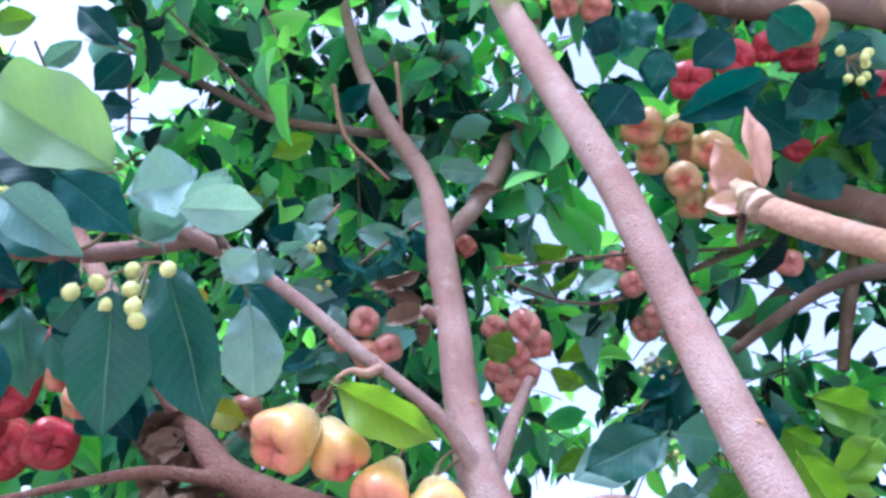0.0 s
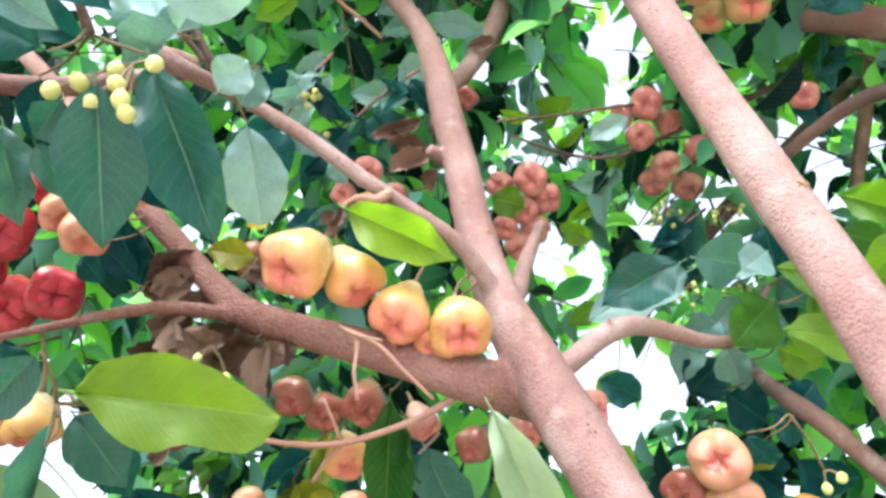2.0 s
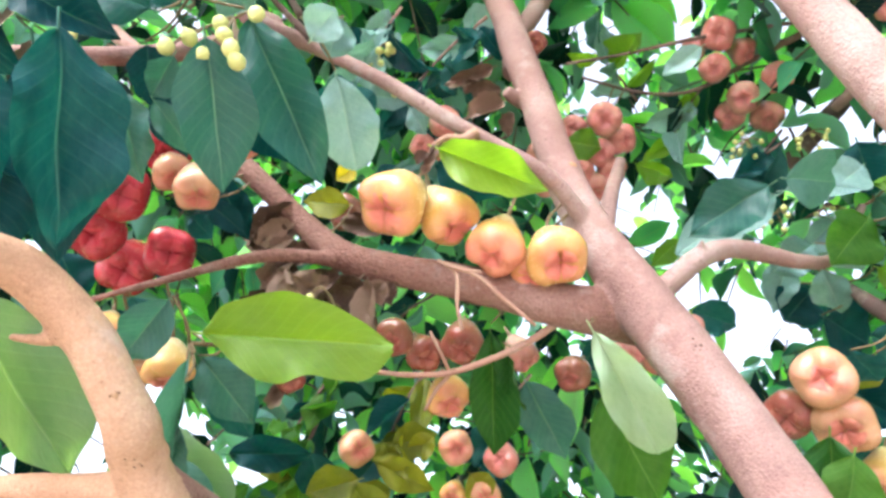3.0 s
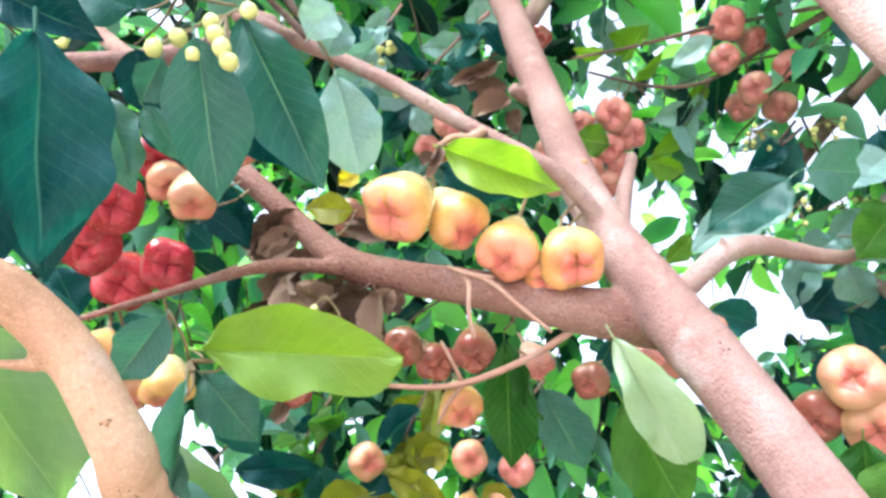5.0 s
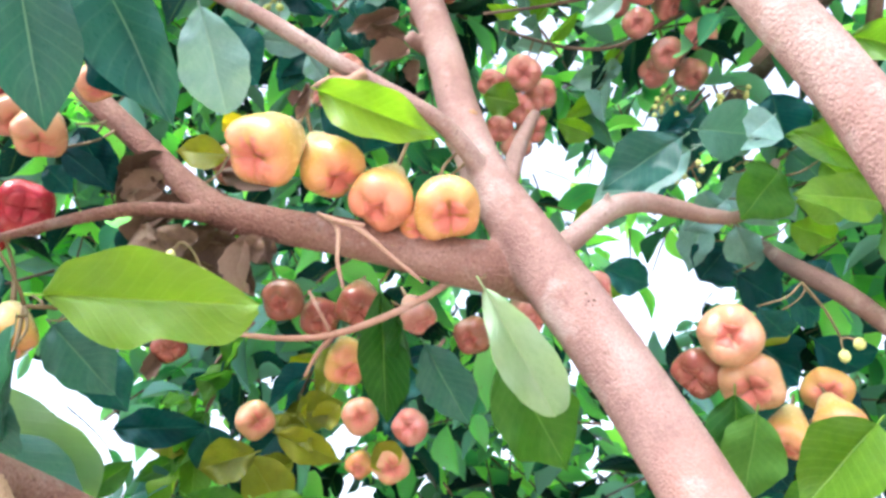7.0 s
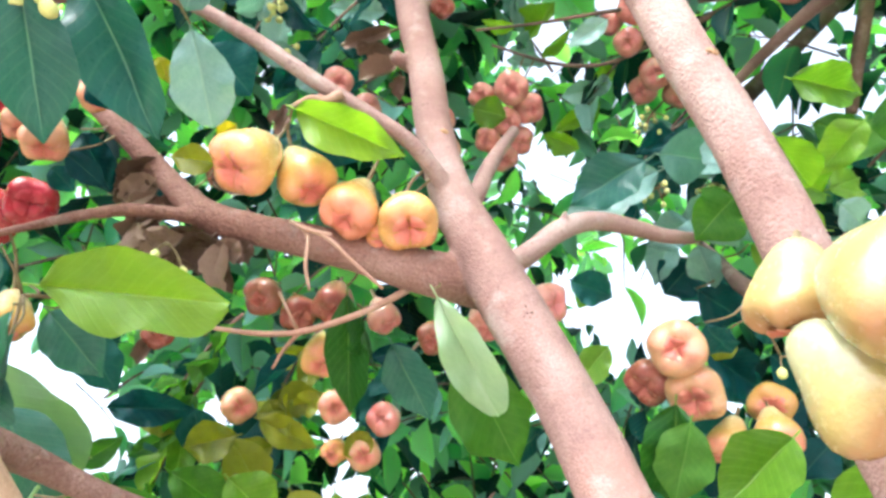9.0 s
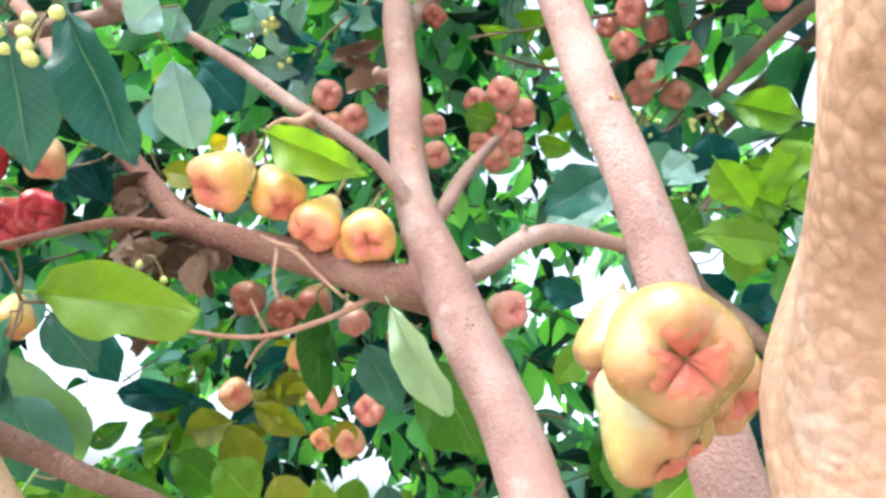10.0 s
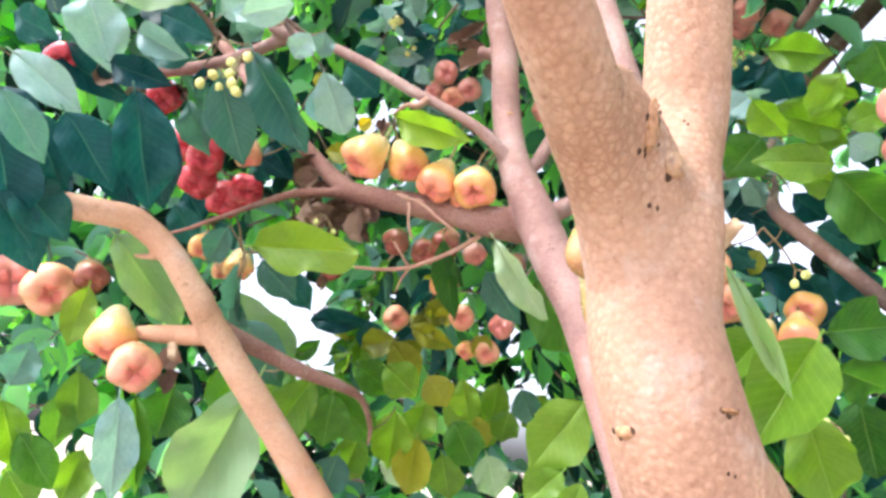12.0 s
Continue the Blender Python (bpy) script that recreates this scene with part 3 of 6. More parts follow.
def knot(at, toward, wide, tall, lean, wood=None):
    """An old branch scar: a low orange-brown swelling set into the trunk's bark."""
    at, toward = Vector(at), Vector(toward).normalized()
    wood = wood or WOOD[0][0]
    hit, spot, nrm, _ = wood.ray_cast(at - TREE_AT + toward * 0.12, -toward)
    if not hit:
        return
    across = nrm.cross(Vector((0, 0, 1))).normalized()
    rise = across.cross(nrm)
    verts, faces = ball(0.5, 1.0, 14, 22)
    out = []
    for v in verts:
        v = Vector(v)
        k = 1 + 0.22 * noise.noise(v * 4 + at * 30) + 0.12 * noise.noise(v * 11 + at * 9)
        x, y = v.x * k, v.y * k
        x += lean * y * tall / wide * 0.7
        out.append(spot + across * x * wide * 2 + rise * y * tall * 2 + nrm * (v.z * k * 0.0052 - 0.0007))
    link_part("knot", mesh_of("knot", out, faces, KNOT_WOOD), wood, None, "orange-brown scar of a lost branch")


PIT_MESH = mesh_of("bore_hole", *ball(0.6, 1.0, 6, 9), HOLE)


def fused(name, tubes, material, label, voxel, redder=(), second=None):
    """Limbs that grow out of one another: tubes grown together into one skin with soft crotches."""
    verts, faces = [], []
    for k, points in enumerate(tubes):
        v, f = tube([(x - TREE_AT.x, y - TREE_AT.y, z, r) for x, y, z, r in points], 24, 10, 0.06 if name == "limb" else 0.03, (), k * 3.7 + len(WOOD))
        faces += [tuple(i + len(verts) for i in q) for q in f]
        verts += v
    ob = link_part(name, mesh_of(name, verts, faces, material), tree, None, label)
    rem = ob.modifiers.new("skin", "REMESH")
    rem.mode, rem.voxel_size, rem.use_smooth_shade = "VOXEL", voxel, True
    soft = ob.modifiers.new("soft", "SMOOTH")
    soft.factor, soft.iterations = 0.5, 8 if name == "limb" else 30
    bpy.context.view_layer.update()
    done = bpy.data.meshes.new_from_object(ob.evaluated_get(bpy.context.evaluated_depsgraph_get()))
    ob.modifiers.clear()
    ob.data = done
    done.name = name
    if not done.materials:
        done.materials.append(material)
    if second:      # side limbs in a redder bark whose dark tone is partly painted shade
        done.materials.append(second)
        spots, owner = [], []
        for k, points in enumerate(tubes):
            for q in spline(points, 8):
                spots.append((q[0] - TREE_AT.x, q[1] - TREE_AT.y, q[2], q[3]))
                owner.append(k in redder)
        spots, owner = np.array(spots), np.array(owner)
        index = []
        for p in done.polygons:
            gap = np.linalg.norm(spots[:, :3] - np.array(p.center), axis=1) - spots[:, 3]
            index.append(int(owner[gap.argmin()]))
        done.polygons.foreach_set("material_index", index)
        done.update()
    bpy.context.view_layer.update()
    for points in tubes:
        WOOD.append((ob, [Vector(q[:3]) for q in spline(points, 6)]))
    return ob



# trunk and limbs
fused("trunk", [
    [(0.410, 0.300, -0.150, 0.0850), (0.405, 0.300, 0.120, 0.0580), (0.410, 0.310, 0.700, 0.0440), (0.400, 0.305, 1.100, 0.0420), (0.358, 0.328, 1.364, 0.0414), (0.349, 0.310, 1.399, 0.0387), (0.339, 0.287, 1.447, 0.0362), (0.330, 0.286, 1.489, 0.0350), (0.327, 0.294, 1.527, 0.0336), (0.336, 0.298, 1.569, 0.0280), (0.344, 0.299, 1.616, 0.0260), (0.348, 0.292, 1.665, 0.0257), (0.350, 0.290, 1.713, 0.0255), (0.350, 0.305, 1.837, 0.0255), (0.348, 0.345, 2.132, 0.0269)],
    [(0.335, 0.283, 1.464, 0.0250), (0.325, 0.277, 1.509, 0.0287), (0.321, 0.246, 1.543, 0.0236), (0.320, 0.208, 1.564, 0.0214), (0.322, 0.172, 1.580, 0.0203), (0.322, 0.145, 1.596, 0.0194), (0.323, 0.110, 1.619, 0.0190), (0.323, 0.075, 1.652, 0.0195), (0.324, 0.055, 1.700, 0.0190), (0.324, 0.062, 1.760, 0.0180), (0.342, 0.330, 1.784, 0.0124), (0.297, 0.330, 1.795, 0.0104), (0.272, 0.340, 1.815, 0.0100), (0.247, 0.354, 1.840, 0.0104), (0.224, 0.366, 1.866, 0.0105)],
    [(0.332, 0.287, 1.518, 0.0265), (0.332, 0.268, 1.544, 0.0250), (0.332, 0.247, 1.562, 0.0219), (0.331, 0.223, 1.573, 0.0187), (0.329, 0.206, 1.582, 0.0154), (0.327, 0.196, 1.588, 0.0124)],
    [(0.339, 0.290, 1.490, 0.0265), (0.343, 0.285, 1.517, 0.0250), (0.345, 0.285, 1.542, 0.0235), (0.346, 0.286, 1.566, 0.0215), (0.346, 0.290, 1.589, 0.0205), (0.345, 0.298, 1.615, 0.0205)],
], TRUNK_BARK, "pale tan trunk with scaly bark, forking in two", 0.0028)
main_limb = fused("limb", [
    [(0.410, 0.320, 0.850, 0.0360), (0.395, 0.370, 1.120, 0.0320), (0.262, 0.640, 1.334, 0.0315), (0.215, 0.682, 1.394, 0.0305), (0.132, 0.723, 1.581, 0.0284), (0.087, 0.722, 1.664, 0.0289), (0.044, 0.738, 1.744, 0.0290), (0.001, 0.747, 1.835, 0.0244), (-0.030, 0.771, 1.938, 0.0226), (-0.055, 0.798, 2.049, 0.0229), (-0.084, 0.813, 2.158, 0.0225), (-0.114, 0.841, 2.283, 0.0210), (-0.160, 0.869, 2.408, 0.0181), (-0.268, 0.864, 2.583, 0.0165), (-0.389, 0.887, 2.870, 0.0139), (-0.507, 0.850, 3.273, 0.0098)],
    [(0.048, 0.769, 1.715, 0.0135), (0.010, 0.744, 1.730, 0.0234), (-0.025, 0.732, 1.736, 0.0223), (-0.076, 0.719, 1.749, 0.0198), (-0.132, 0.705, 1.762, 0.0181), (-0.190, 0.691, 1.773, 0.0169), (-0.244, 0.677, 1.788, 0.0169), (-0.286, 0.668, 1.823, 0.0137), (-0.332, 0.654, 1.867, 0.0129), (-0.387, 0.640, 1.920, 0.0128), (-0.449, 0.631, 1.987, 0.0123), (-0.543, 0.624, 2.086, 0.0114), (-0.686, 0.616, 2.219, 0.0098)],
    [(0.018, 0.760, 1.731, 0.0157), (0.047, 0.777, 1.753, 0.0167), (0.074, 0.805, 1.780, 0.0126), (0.114, 0.822, 1.819, 0.0123), (0.151, 0.848, 1.840, 0.0115), (0.195, 0.885, 1.846, 0.0107), (0.236, 0.920, 1.850, 0.0090), (0.285, 0.974, 1.879, 0.0075), (0.345, 1.023, 1.974, 0.0060)],
    [(0.034, 0.783, 1.775, 0.0090), (0.005, 0.739, 1.818, 0.0101), (-0.010, 0.715, 1.843, 0.0096), (-0.035, 0.689, 1.867, 0.0086), (-0.078, 0.670, 1.895, 0.0078), (-0.125, 0.651, 1.922, 0.0088), (-0.188, 0.621, 1.962, 0.0084), (-0.257, 0.591, 1.998, 0.0085), (-0.286, 0.555, 1.996, 0.0098), (-0.321, 0.537, 2.012, 0.0092), (-0.301, 0.564, 2.015, 0.0101), (-0.375, 0.516, 1.954, 0.0104), (-0.451, 0.475, 1.929, 0.0095), (-0.519, 0.432, 1.913, 0.0083), (-0.588, 0.380, 1.914, 0.0066)],
    [(-0.241, 0.678, 1.781, 0.0097), (-0.265, 0.656, 1.778, 0.0079), (-0.300, 0.630, 1.771, 0.0071), (-0.333, 0.608, 1.755, 0.0059), (-0.368, 0.589, 1.736, 0.0048), (-0.400, 0.569, 1.717, 0.0042), (-0.452, 0.547, 1.694, 0.0036), (-0.514, 0.524, 1.680, 0.0031)],
    [(0.108, 0.826, 1.813, 0.0077), (0.115, 0.814, 1.826, 0.0047), (0.119, 0.806, 1.833, 0.0032)],
    [(-0.100, 0.842, 2.150, 0.0126), (-0.114, 0.937, 2.302, 0.0166), (-0.081, 1.009, 2.458, 0.0175), (-0.059, 1.104, 2.660, 0.0213), (-0.019, 1.121, 2.888, 0.0192), (0.002, 1.095, 3.124, 0.0162), (0.020, 1.035, 3.403, 0.0125)],
    [(-0.076, 0.805, 2.062, 0.0111), (-0.087, 0.788, 2.061, 0.0095), (-0.094, 0.778, 2.063, 0.0080)],
    [(0.001, 0.733, 1.787, 0.0106), (0.014, 0.797, 1.848, 0.0115), (0.022, 0.842, 1.917, 0.0106), (0.029, 0.890, 1.978, 0.0095), (0.037, 0.959, 2.055, 0.0084)],
], BARK, "grey-pink limb with a reddish fruiting side limb", 0.0026, (1, 4), RED_SHADE_BARK)
leaning_limb = fused("limb", [
    [(0.405, 0.330, 0.950, 0.0280), (0.365, 0.450, 1.250, 0.0225), (0.300, 0.520, 1.530, 0.0205), (0.255, 0.534, 1.717, 0.0197), (0.223, 0.539, 1.815, 0.0190), (0.177, 0.553, 1.976, 0.0187), (0.137, 0.552, 2.096, 0.0195), (0.059, 0.565, 2.301, 0.0205), (-0.017, 0.586, 2.530, 0.0175), (-0.117, 0.641, 2.840, 0.0120)],
], BARK, "straight grey-pink limb leaning across the crown", 0.003)
tan_limb = fused("limb", [
    [(0.400, 0.300, 0.750, 0.0289), (0.260, 0.360, 1.050, 0.0255), (-0.167, 0.736, 1.234, 0.0210), (-0.211, 0.672, 1.335, 0.0220), (-0.252, 0.593, 1.438, 0.0197), (-0.287, 0.509, 1.536, 0.0189), (-0.279, 0.474, 1.563, 0.0189), (-0.281, 0.455, 1.581, 0.0175), (-0.290, 0.436, 1.605, 0.0170), (-0.302, 0.420, 1.623, 0.0167), (-0.315, 0.405, 1.637, 0.0166), (-0.324, 0.389, 1.645, 0.0165), (-0.336, 0.366, 1.645, 0.0160), (-0.349, 0.344, 1.644, 0.0162), (-0.365, 0.318, 1.644, 0.0155), (-0.396, 0.280, 1.652, 0.0145), (-0.471, 0.224, 1.674, 0.0130)],
    [(-0.289, 0.506, 1.543, 0.0148), (-0.284, 0.530, 1.533, 0.0140), (-0.288, 0.598, 1.524, 0.0126), (-0.269, 0.661, 1.507, 0.0112), (-0.246, 0.725, 1.495, 0.0090), (-0.242, 0.778, 1.481, 0.0062), (-0.282, 0.861, 1.446, 0.0050), (-0.284, 0.864, 1.415, 0.0028)],
    [(-0.282, 0.520, 1.531, 0.0145), (-0.304, 0.512, 1.528, 0.0153), (-0.339, 0.505, 1.526, 0.0140), (-0.361, 0.491, 1.525, 0.0126), (-0.391, 0.487, 1.525, 0.0105), (-0.414, 0.486, 1.526, 0.0068)],
    [(-0.285, 0.503, 1.550, 0.0086), (-0.275, 0.502, 1.552, 0.0072), (-0.269, 0.502, 1.554, 0.0054)],
    [(-0.301, 0.425, 1.617, 0.0069), (-0.307, 0.422, 1.608, 0.0052), (-0.315, 0.416, 1.604, 0.0041), (-0.326, 0.403, 1.603, 0.0034)],
], TAN_BARK, "smooth orange-tan limb with a reddish side fork", 0.0026, (1,), RED_SHADE_BARK)
limb("branch", [(0.306, 1.158, 1.950, 0.0025), (0.314, 1.080, 1.888, 0.0053), (0.320, 0.994, 1.816, 0.0108), (0.356, 0.960, 1.765, 0.0119), (0.396, 0.962, 1.723, 0.0115), (0.466, 0.987, 1.653, 0.0112), (0.562, 1.043, 1.584, 0.0112)], SHADED_BARK, label="dark brown branch among the leaves, bark toned for shade", sides=14, steps=7, rough=0.1)
limb("branch", [(0.269, 1.485, 2.231, 0.0184), (0.439, 1.513, 2.435, 0.0204), (0.555, 1.497, 2.548, 0.0191), (0.683, 1.480, 2.673, 0.0178), (0.837, 1.459, 2.823, 0.0153)], SHADED_BARK, sides=10, steps=6, rough=0.1)
limb("branch", [(0.626, 1.358, 2.303, 0.0108), (0.641, 1.326, 2.382, 0.0129), (0.667, 1.284, 2.492, 0.0140), (0.701, 1.221, 2.651, 0.0129)], SHADED_BARK, sides=10, steps=6, rough=0.1)
limb("branch", [(-0.250, 0.909, 2.551, 0.0090), (-0.466, 0.874, 2.567, 0.0101), (-0.569, 0.799, 2.570, 0.0082), (-0.683, 0.722, 2.593, 0.0059), (-0.809, 0.661, 2.629, 0.0043)], SHADED_BARK, sides=8, steps=6, rough=0.1)
limb("branch", [(-0.479, 0.865, 2.574, 0.0068), (-0.514, 0.782, 2.570, 0.0048), (-0.554, 0.727, 2.587, 0.0037), (-0.616, 0.644, 2.614, 0.0026)], SHADED_BARK, sides=8, steps=6, rough=0.1)
limb("branch", [(-0.651, 0.645, 2.502, 0.0034), (-0.651, 0.688, 2.448, 0.0034), (-0.652, 0.736, 2.387, 0.0029)], SHADED_BARK, sides=6, steps=4, rough=0.1)
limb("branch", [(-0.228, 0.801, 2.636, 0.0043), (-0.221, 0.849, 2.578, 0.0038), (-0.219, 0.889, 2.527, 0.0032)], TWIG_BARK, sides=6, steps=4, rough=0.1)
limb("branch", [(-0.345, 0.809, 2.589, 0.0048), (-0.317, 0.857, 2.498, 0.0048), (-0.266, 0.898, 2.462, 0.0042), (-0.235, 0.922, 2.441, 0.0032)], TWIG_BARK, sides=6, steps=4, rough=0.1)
limb("branch", [(-0.036, 0.996, 2.291, 0.0024), (0.057, 1.074, 2.362, 0.0031), (0.183, 1.135, 2.426, 0.0038), (0.296, 1.188, 2.474, 0.0039), (0.458, 1.268, 2.544, 0.0047)], SHADED_BARK, sides=6, steps=5, rough=0.1)
limb("branch", [(-0.015, 1.032, 2.287, 0.0024), (0.084, 1.116, 2.302, 0.0031), (0.180, 1.202, 2.361, 0.0038), (0.298, 1.236, 2.442, 0.0062), (0.411, 1.271, 2.521, 0.0082), (0.559, 1.313, 2.624, 0.0098)], SHADED_BARK, sides=8, steps=5, rough=0.1)
limb("branch", [(0.553, 0.872, 2.200, 0.0133), (0.482, 0.925, 2.210, 0.0108), (0.417, 0.997, 2.196, 0.0097), (0.361, 1.075, 2.179, 0.0084)], SHADED_BARK, sides=8, steps=5, rough=0.1)
limb("branch", [(0.592, 0.927, 2.341, 0.0264), (0.528, 0.946, 2.395, 0.0251), (0.473, 0.976, 2.438, 0.0196)], SHADED_BARK, sides=10, steps=5, rough=0.1)
limb("branch", [(0.258, 0.621, 2.523, 0.0208), (0.364, 0.656, 2.513, 0.0191), (0.486, 0.673, 2.530, 0.0208), (0.600, 0.707, 2.523, 0.0208)], SHADED_BARK, sides=10, steps=5, rough=0.1)

# bare twigs
limb("twig", [(-0.027, 0.743, 1.727, 0.0042), (-0.057, 0.734, 1.704, 0.0036), (-0.090, 0.722, 1.684, 0.0033), (-0.131, 0.707, 1.666, 0.0032), (-0.165, 0.688, 1.659, 0.0027), (-0.201, 0.665, 1.658, 0.0019)], TWIG_BARK, label="bare tan twig", sides=8, steps=6, rough=0.12)
limb("twig", [(-0.131, 0.707, 1.666, 0.0025), (-0.147, 0.711, 1.650, 0.0020), (-0.159, 0.717, 1.633, 0.0015)], TWIG_BARK, sides=6, steps=4, rough=0.12)
limb("twig", [(-0.133, 0.706, 1.667, 0.0020), (-0.137, 0.691, 1.680, 0.0017), (-0.145, 0.679, 1.698, 0.0012)], TWIG_BARK, sides=6, steps=4, rough=0.12)
limb("twig", [(-0.124, 0.667, 1.760, 0.0030), (-0.115, 0.664, 1.744, 0.0022), (-0.116, 0.669, 1.719, 0.0019), (-0.114, 0.681, 1.698, 0.0017)], TWIG_BARK, sides=6, steps=4, rough=0.12)
limb("twig", [(-0.127, 0.660, 1.758, 0.0030), (-0.097, 0.667, 1.746, 0.0024), (-0.075, 0.682, 1.727, 0.0022), (-0.048, 0.701, 1.705, 0.0017)], TWIG_BARK, sides=6, steps=4, rough=0.12)
limb("twig", [(-0.133, 0.657, 1.761, 0.0017), (-0.115, 0.659, 1.752, 0.0017), (-0.092, 0.666, 1.749, 0.0015)], TWIG_BARK, sides=6, steps=4, rough=0.12)
limb("twig", [(-0.096, 0.653, 1.905, 0.0048), (-0.110, 0.649, 1.894, 0.0059), (-0.124, 0.639, 1.892, 0.0032), (-0.136, 0.630, 1.877, 0.0021)], TWIG_BARK, sides=8, steps=4, rough=0.15)
limb("twig", [(-0.249, 0.558, 1.980, 0.0045), (-0.265, 0.539, 1.995, 0.0036), (-0.281, 0.511, 2.010, 0.0027), (-0.299, 0.476, 2.039, 0.0022)], SHADED_BARK, sides=8, steps=4, rough=0.12)
limb("twig", [(-0.285, 0.424, 1.911, 0.0049), (-0.284, 0.400, 1.923, 0.0038), (-0.290, 0.372, 1.936, 0.0028)], SHADED_BARK, sides=8, steps=4, rough=0.12)
limb("twig", [(-0.225, 0.498, 1.945, 0.0038), (-0.235, 0.480, 1.965, 0.0033), (-0.243, 0.462, 1.985, 0.0024)], SHADED_BARK, sides=8, steps=4, rough=0.12)
limb("twig", [(-0.317, 0.608, 1.670, 0.0020), (-0.324, 0.569, 1.658, 0.0018)], STALK, sides=6, steps=4)
limb("twig", [(0.312, 0.923, 1.762, 0.0018), (0.334, 0.942, 1.735, 0.0015), (0.348, 0.959, 1.707, 0.0015)], STALK, sides=6, steps=4)

# wood details
stub((0.355, 0.295, 1.525), (0.374, 0.287, 1.538), 0.0062, 0.0036)
stub((0.224, 0.366, 1.866), (0.214, 0.368, 1.877), 0.0105, 0.0080)
stub((0.217, 0.365, 1.874), (0.210, 0.370, 1.890), 0.0080, 0.0050)
stub((-0.362, 0.505, 1.527), (-0.330, 0.492, 1.495), 0.0060, 0.0050)
knot((0.342, 0.239, 1.578), (0.087, -0.322, -0.175), 0.0043, 0.0127, 0.2)
knot((0.351, 0.251, 1.559), (0.079, -0.334, -0.156), 0.0093, 0.0069, 0.1)
knot((0.317, 0.284, 1.427), (0.112, -0.367, -0.024), 0.0056, 0.0035, 0.00)
knot((0.365, 0.308, 1.443), (0.065, -0.391, -0.040), 0.0059, 0.0015, 0.10)
pits((0.343, 0.239, 1.578), (0.086, -0.322, -0.175), 0.0038, 0.0110, 14, 0.0048)
pits((0.337, 0.240, 1.565), (0.093, -0.323, -0.162), 0.0023, 0.0035, 4, 0.0046)
pits((0.348, 0.251, 1.555), (0.082, -0.333, -0.152), 0.0014, 0.0012, 3, 0.0078)
pits((0.340, 0.252, 1.538), (0.089, -0.335, -0.136), 0.0029, 0.0017, 3, 0.004)
pits((0.317, 0.284, 1.426), (0.112, -0.367, -0.024), 0.0055, 0.0021, 5, 0.0056)
pits((0.364, 0.309, 1.442), (0.065, -0.392, -0.039), 0.0065, 0.0015, 7, 0.0042)
pits((0.364, 0.319, 1.412), (0.066, -0.402, -0.009), 0.0018, 0.0009, 2, 0.0030)
pits((0.328, 0.226, 1.605), (0.102, -0.309, -0.202), 0.0023, 0.0029, 4, 0.0025)
pits((0.356, 0.251, 1.584), (0.074, -0.334, -0.181), 0.0012, 0.0018, 2, 0.0030)
pits((0.095, 0.681, 1.671), (0.180, -0.930, -0.321), 0.0060, 0.0060, 7, 0.0030, main_limb)
pits((0.048, 0.688, 1.723), (0.242, -0.891, -0.383), 0.0120, 0.0100, 6, 0.0022, main_limb)
pits((0.017, 0.725, 1.809), (0.066, -0.868, -0.492), 0.0040, 0.0040, 2, 0.0022, main_limb)
pits((-0.041, 0.749, 1.952), (0.131, -0.782, -0.610), 0.0080, 0.0040, 3, 0.0030, main_limb)
knot((-0.010, 0.750, 1.914), (0.147, -0.891, -0.429), 0.0050, 0.0040, 0.10, main_limb)
pits((-0.010, 0.750, 1.914), (0.147, -0.891, -0.429), 0.0050, 0.0040, 2, 0.0026, main_limb)
knot((0.240, 0.529, 1.802), (-0.060, -0.789, -0.611), 0.0045, 0.0030, 0.10, leaning_limb)
pits((0.240, 0.529, 1.802), (-0.060, -0.789, -0.611), 0.0045, 0.0030, 4, 0.0032, leaning_limb)
knot((0.240, 0.518, 1.794), (-0.229, -0.883, -0.409), 0.0040, 0.0030, 0.10, leaning_limb)
pits((0.240, 0.518, 1.794), (-0.229, -0.883, -0.409), 0.0040, 0.0030, 3, 0.0030, leaning_limb)
pits((0.124, 0.532, 2.100), (-0.018, -0.690, -0.724), 0.0060, 0.0040, 5, 0.0036, leaning_limb)
pits((0.162, 0.540, 2.004), (-0.075, -0.761, -0.645), 0.0040, 0.0030, 2, 0.0030, leaning_limb)
pits((0.191, 0.532, 1.859), (-0.135, -0.858, -0.496), 0.0030, 0.0020, 2, 0.0024, leaning_limb)
knot((-0.278, 0.451, 1.577), (0.672, -0.708, -0.216), 0.0025, 0.0020, 0.10, tan_limb)
pits((-0.278, 0.451, 1.577), (0.672, -0.708, -0.216), 0.0025, 0.0020, 3, 0.0030, tan_limb)
knot((-0.312, 0.393, 1.616), (0.748, -0.591, -0.301), 0.0025, 0.0020, 0.10, tan_limb)
pits((-0.312, 0.393, 1.616), (0.748, -0.591, -0.301), 0.0025, 0.0020, 3, 0.0028, tan_limb)
pits((-0.302, 0.417, 1.601), (0.722, -0.637, -0.269), 0.0050, 0.0040, 5, 0.0018, tan_limb)
pits((-0.285, 0.491, 1.542), (0.648, -0.750, -0.135), 0.0060, 0.0030, 6, 0.0022, tan_limb)

# wax apples over the side limb
fruit((-0.165, 0.617, 1.809), (-0.219, -0.573, -0.790), 0.064, "gold", 0)
fruit((-0.130, 0.663, 1.816), (0.520, -0.050, -0.853), 0.059, "gold", 1)
fruit((-0.080, 0.679, 1.785), (-0.135, -0.410, -0.902), 0.058, "gold", 2)
fruit((-0.026, 0.691, 1.775), (0.315, -0.464, -0.828), 0.060, "gold", 3)
fruit((-0.052, 0.708, 1.770), (0.038, -0.543, -0.839), 0.042, "gold", 4)

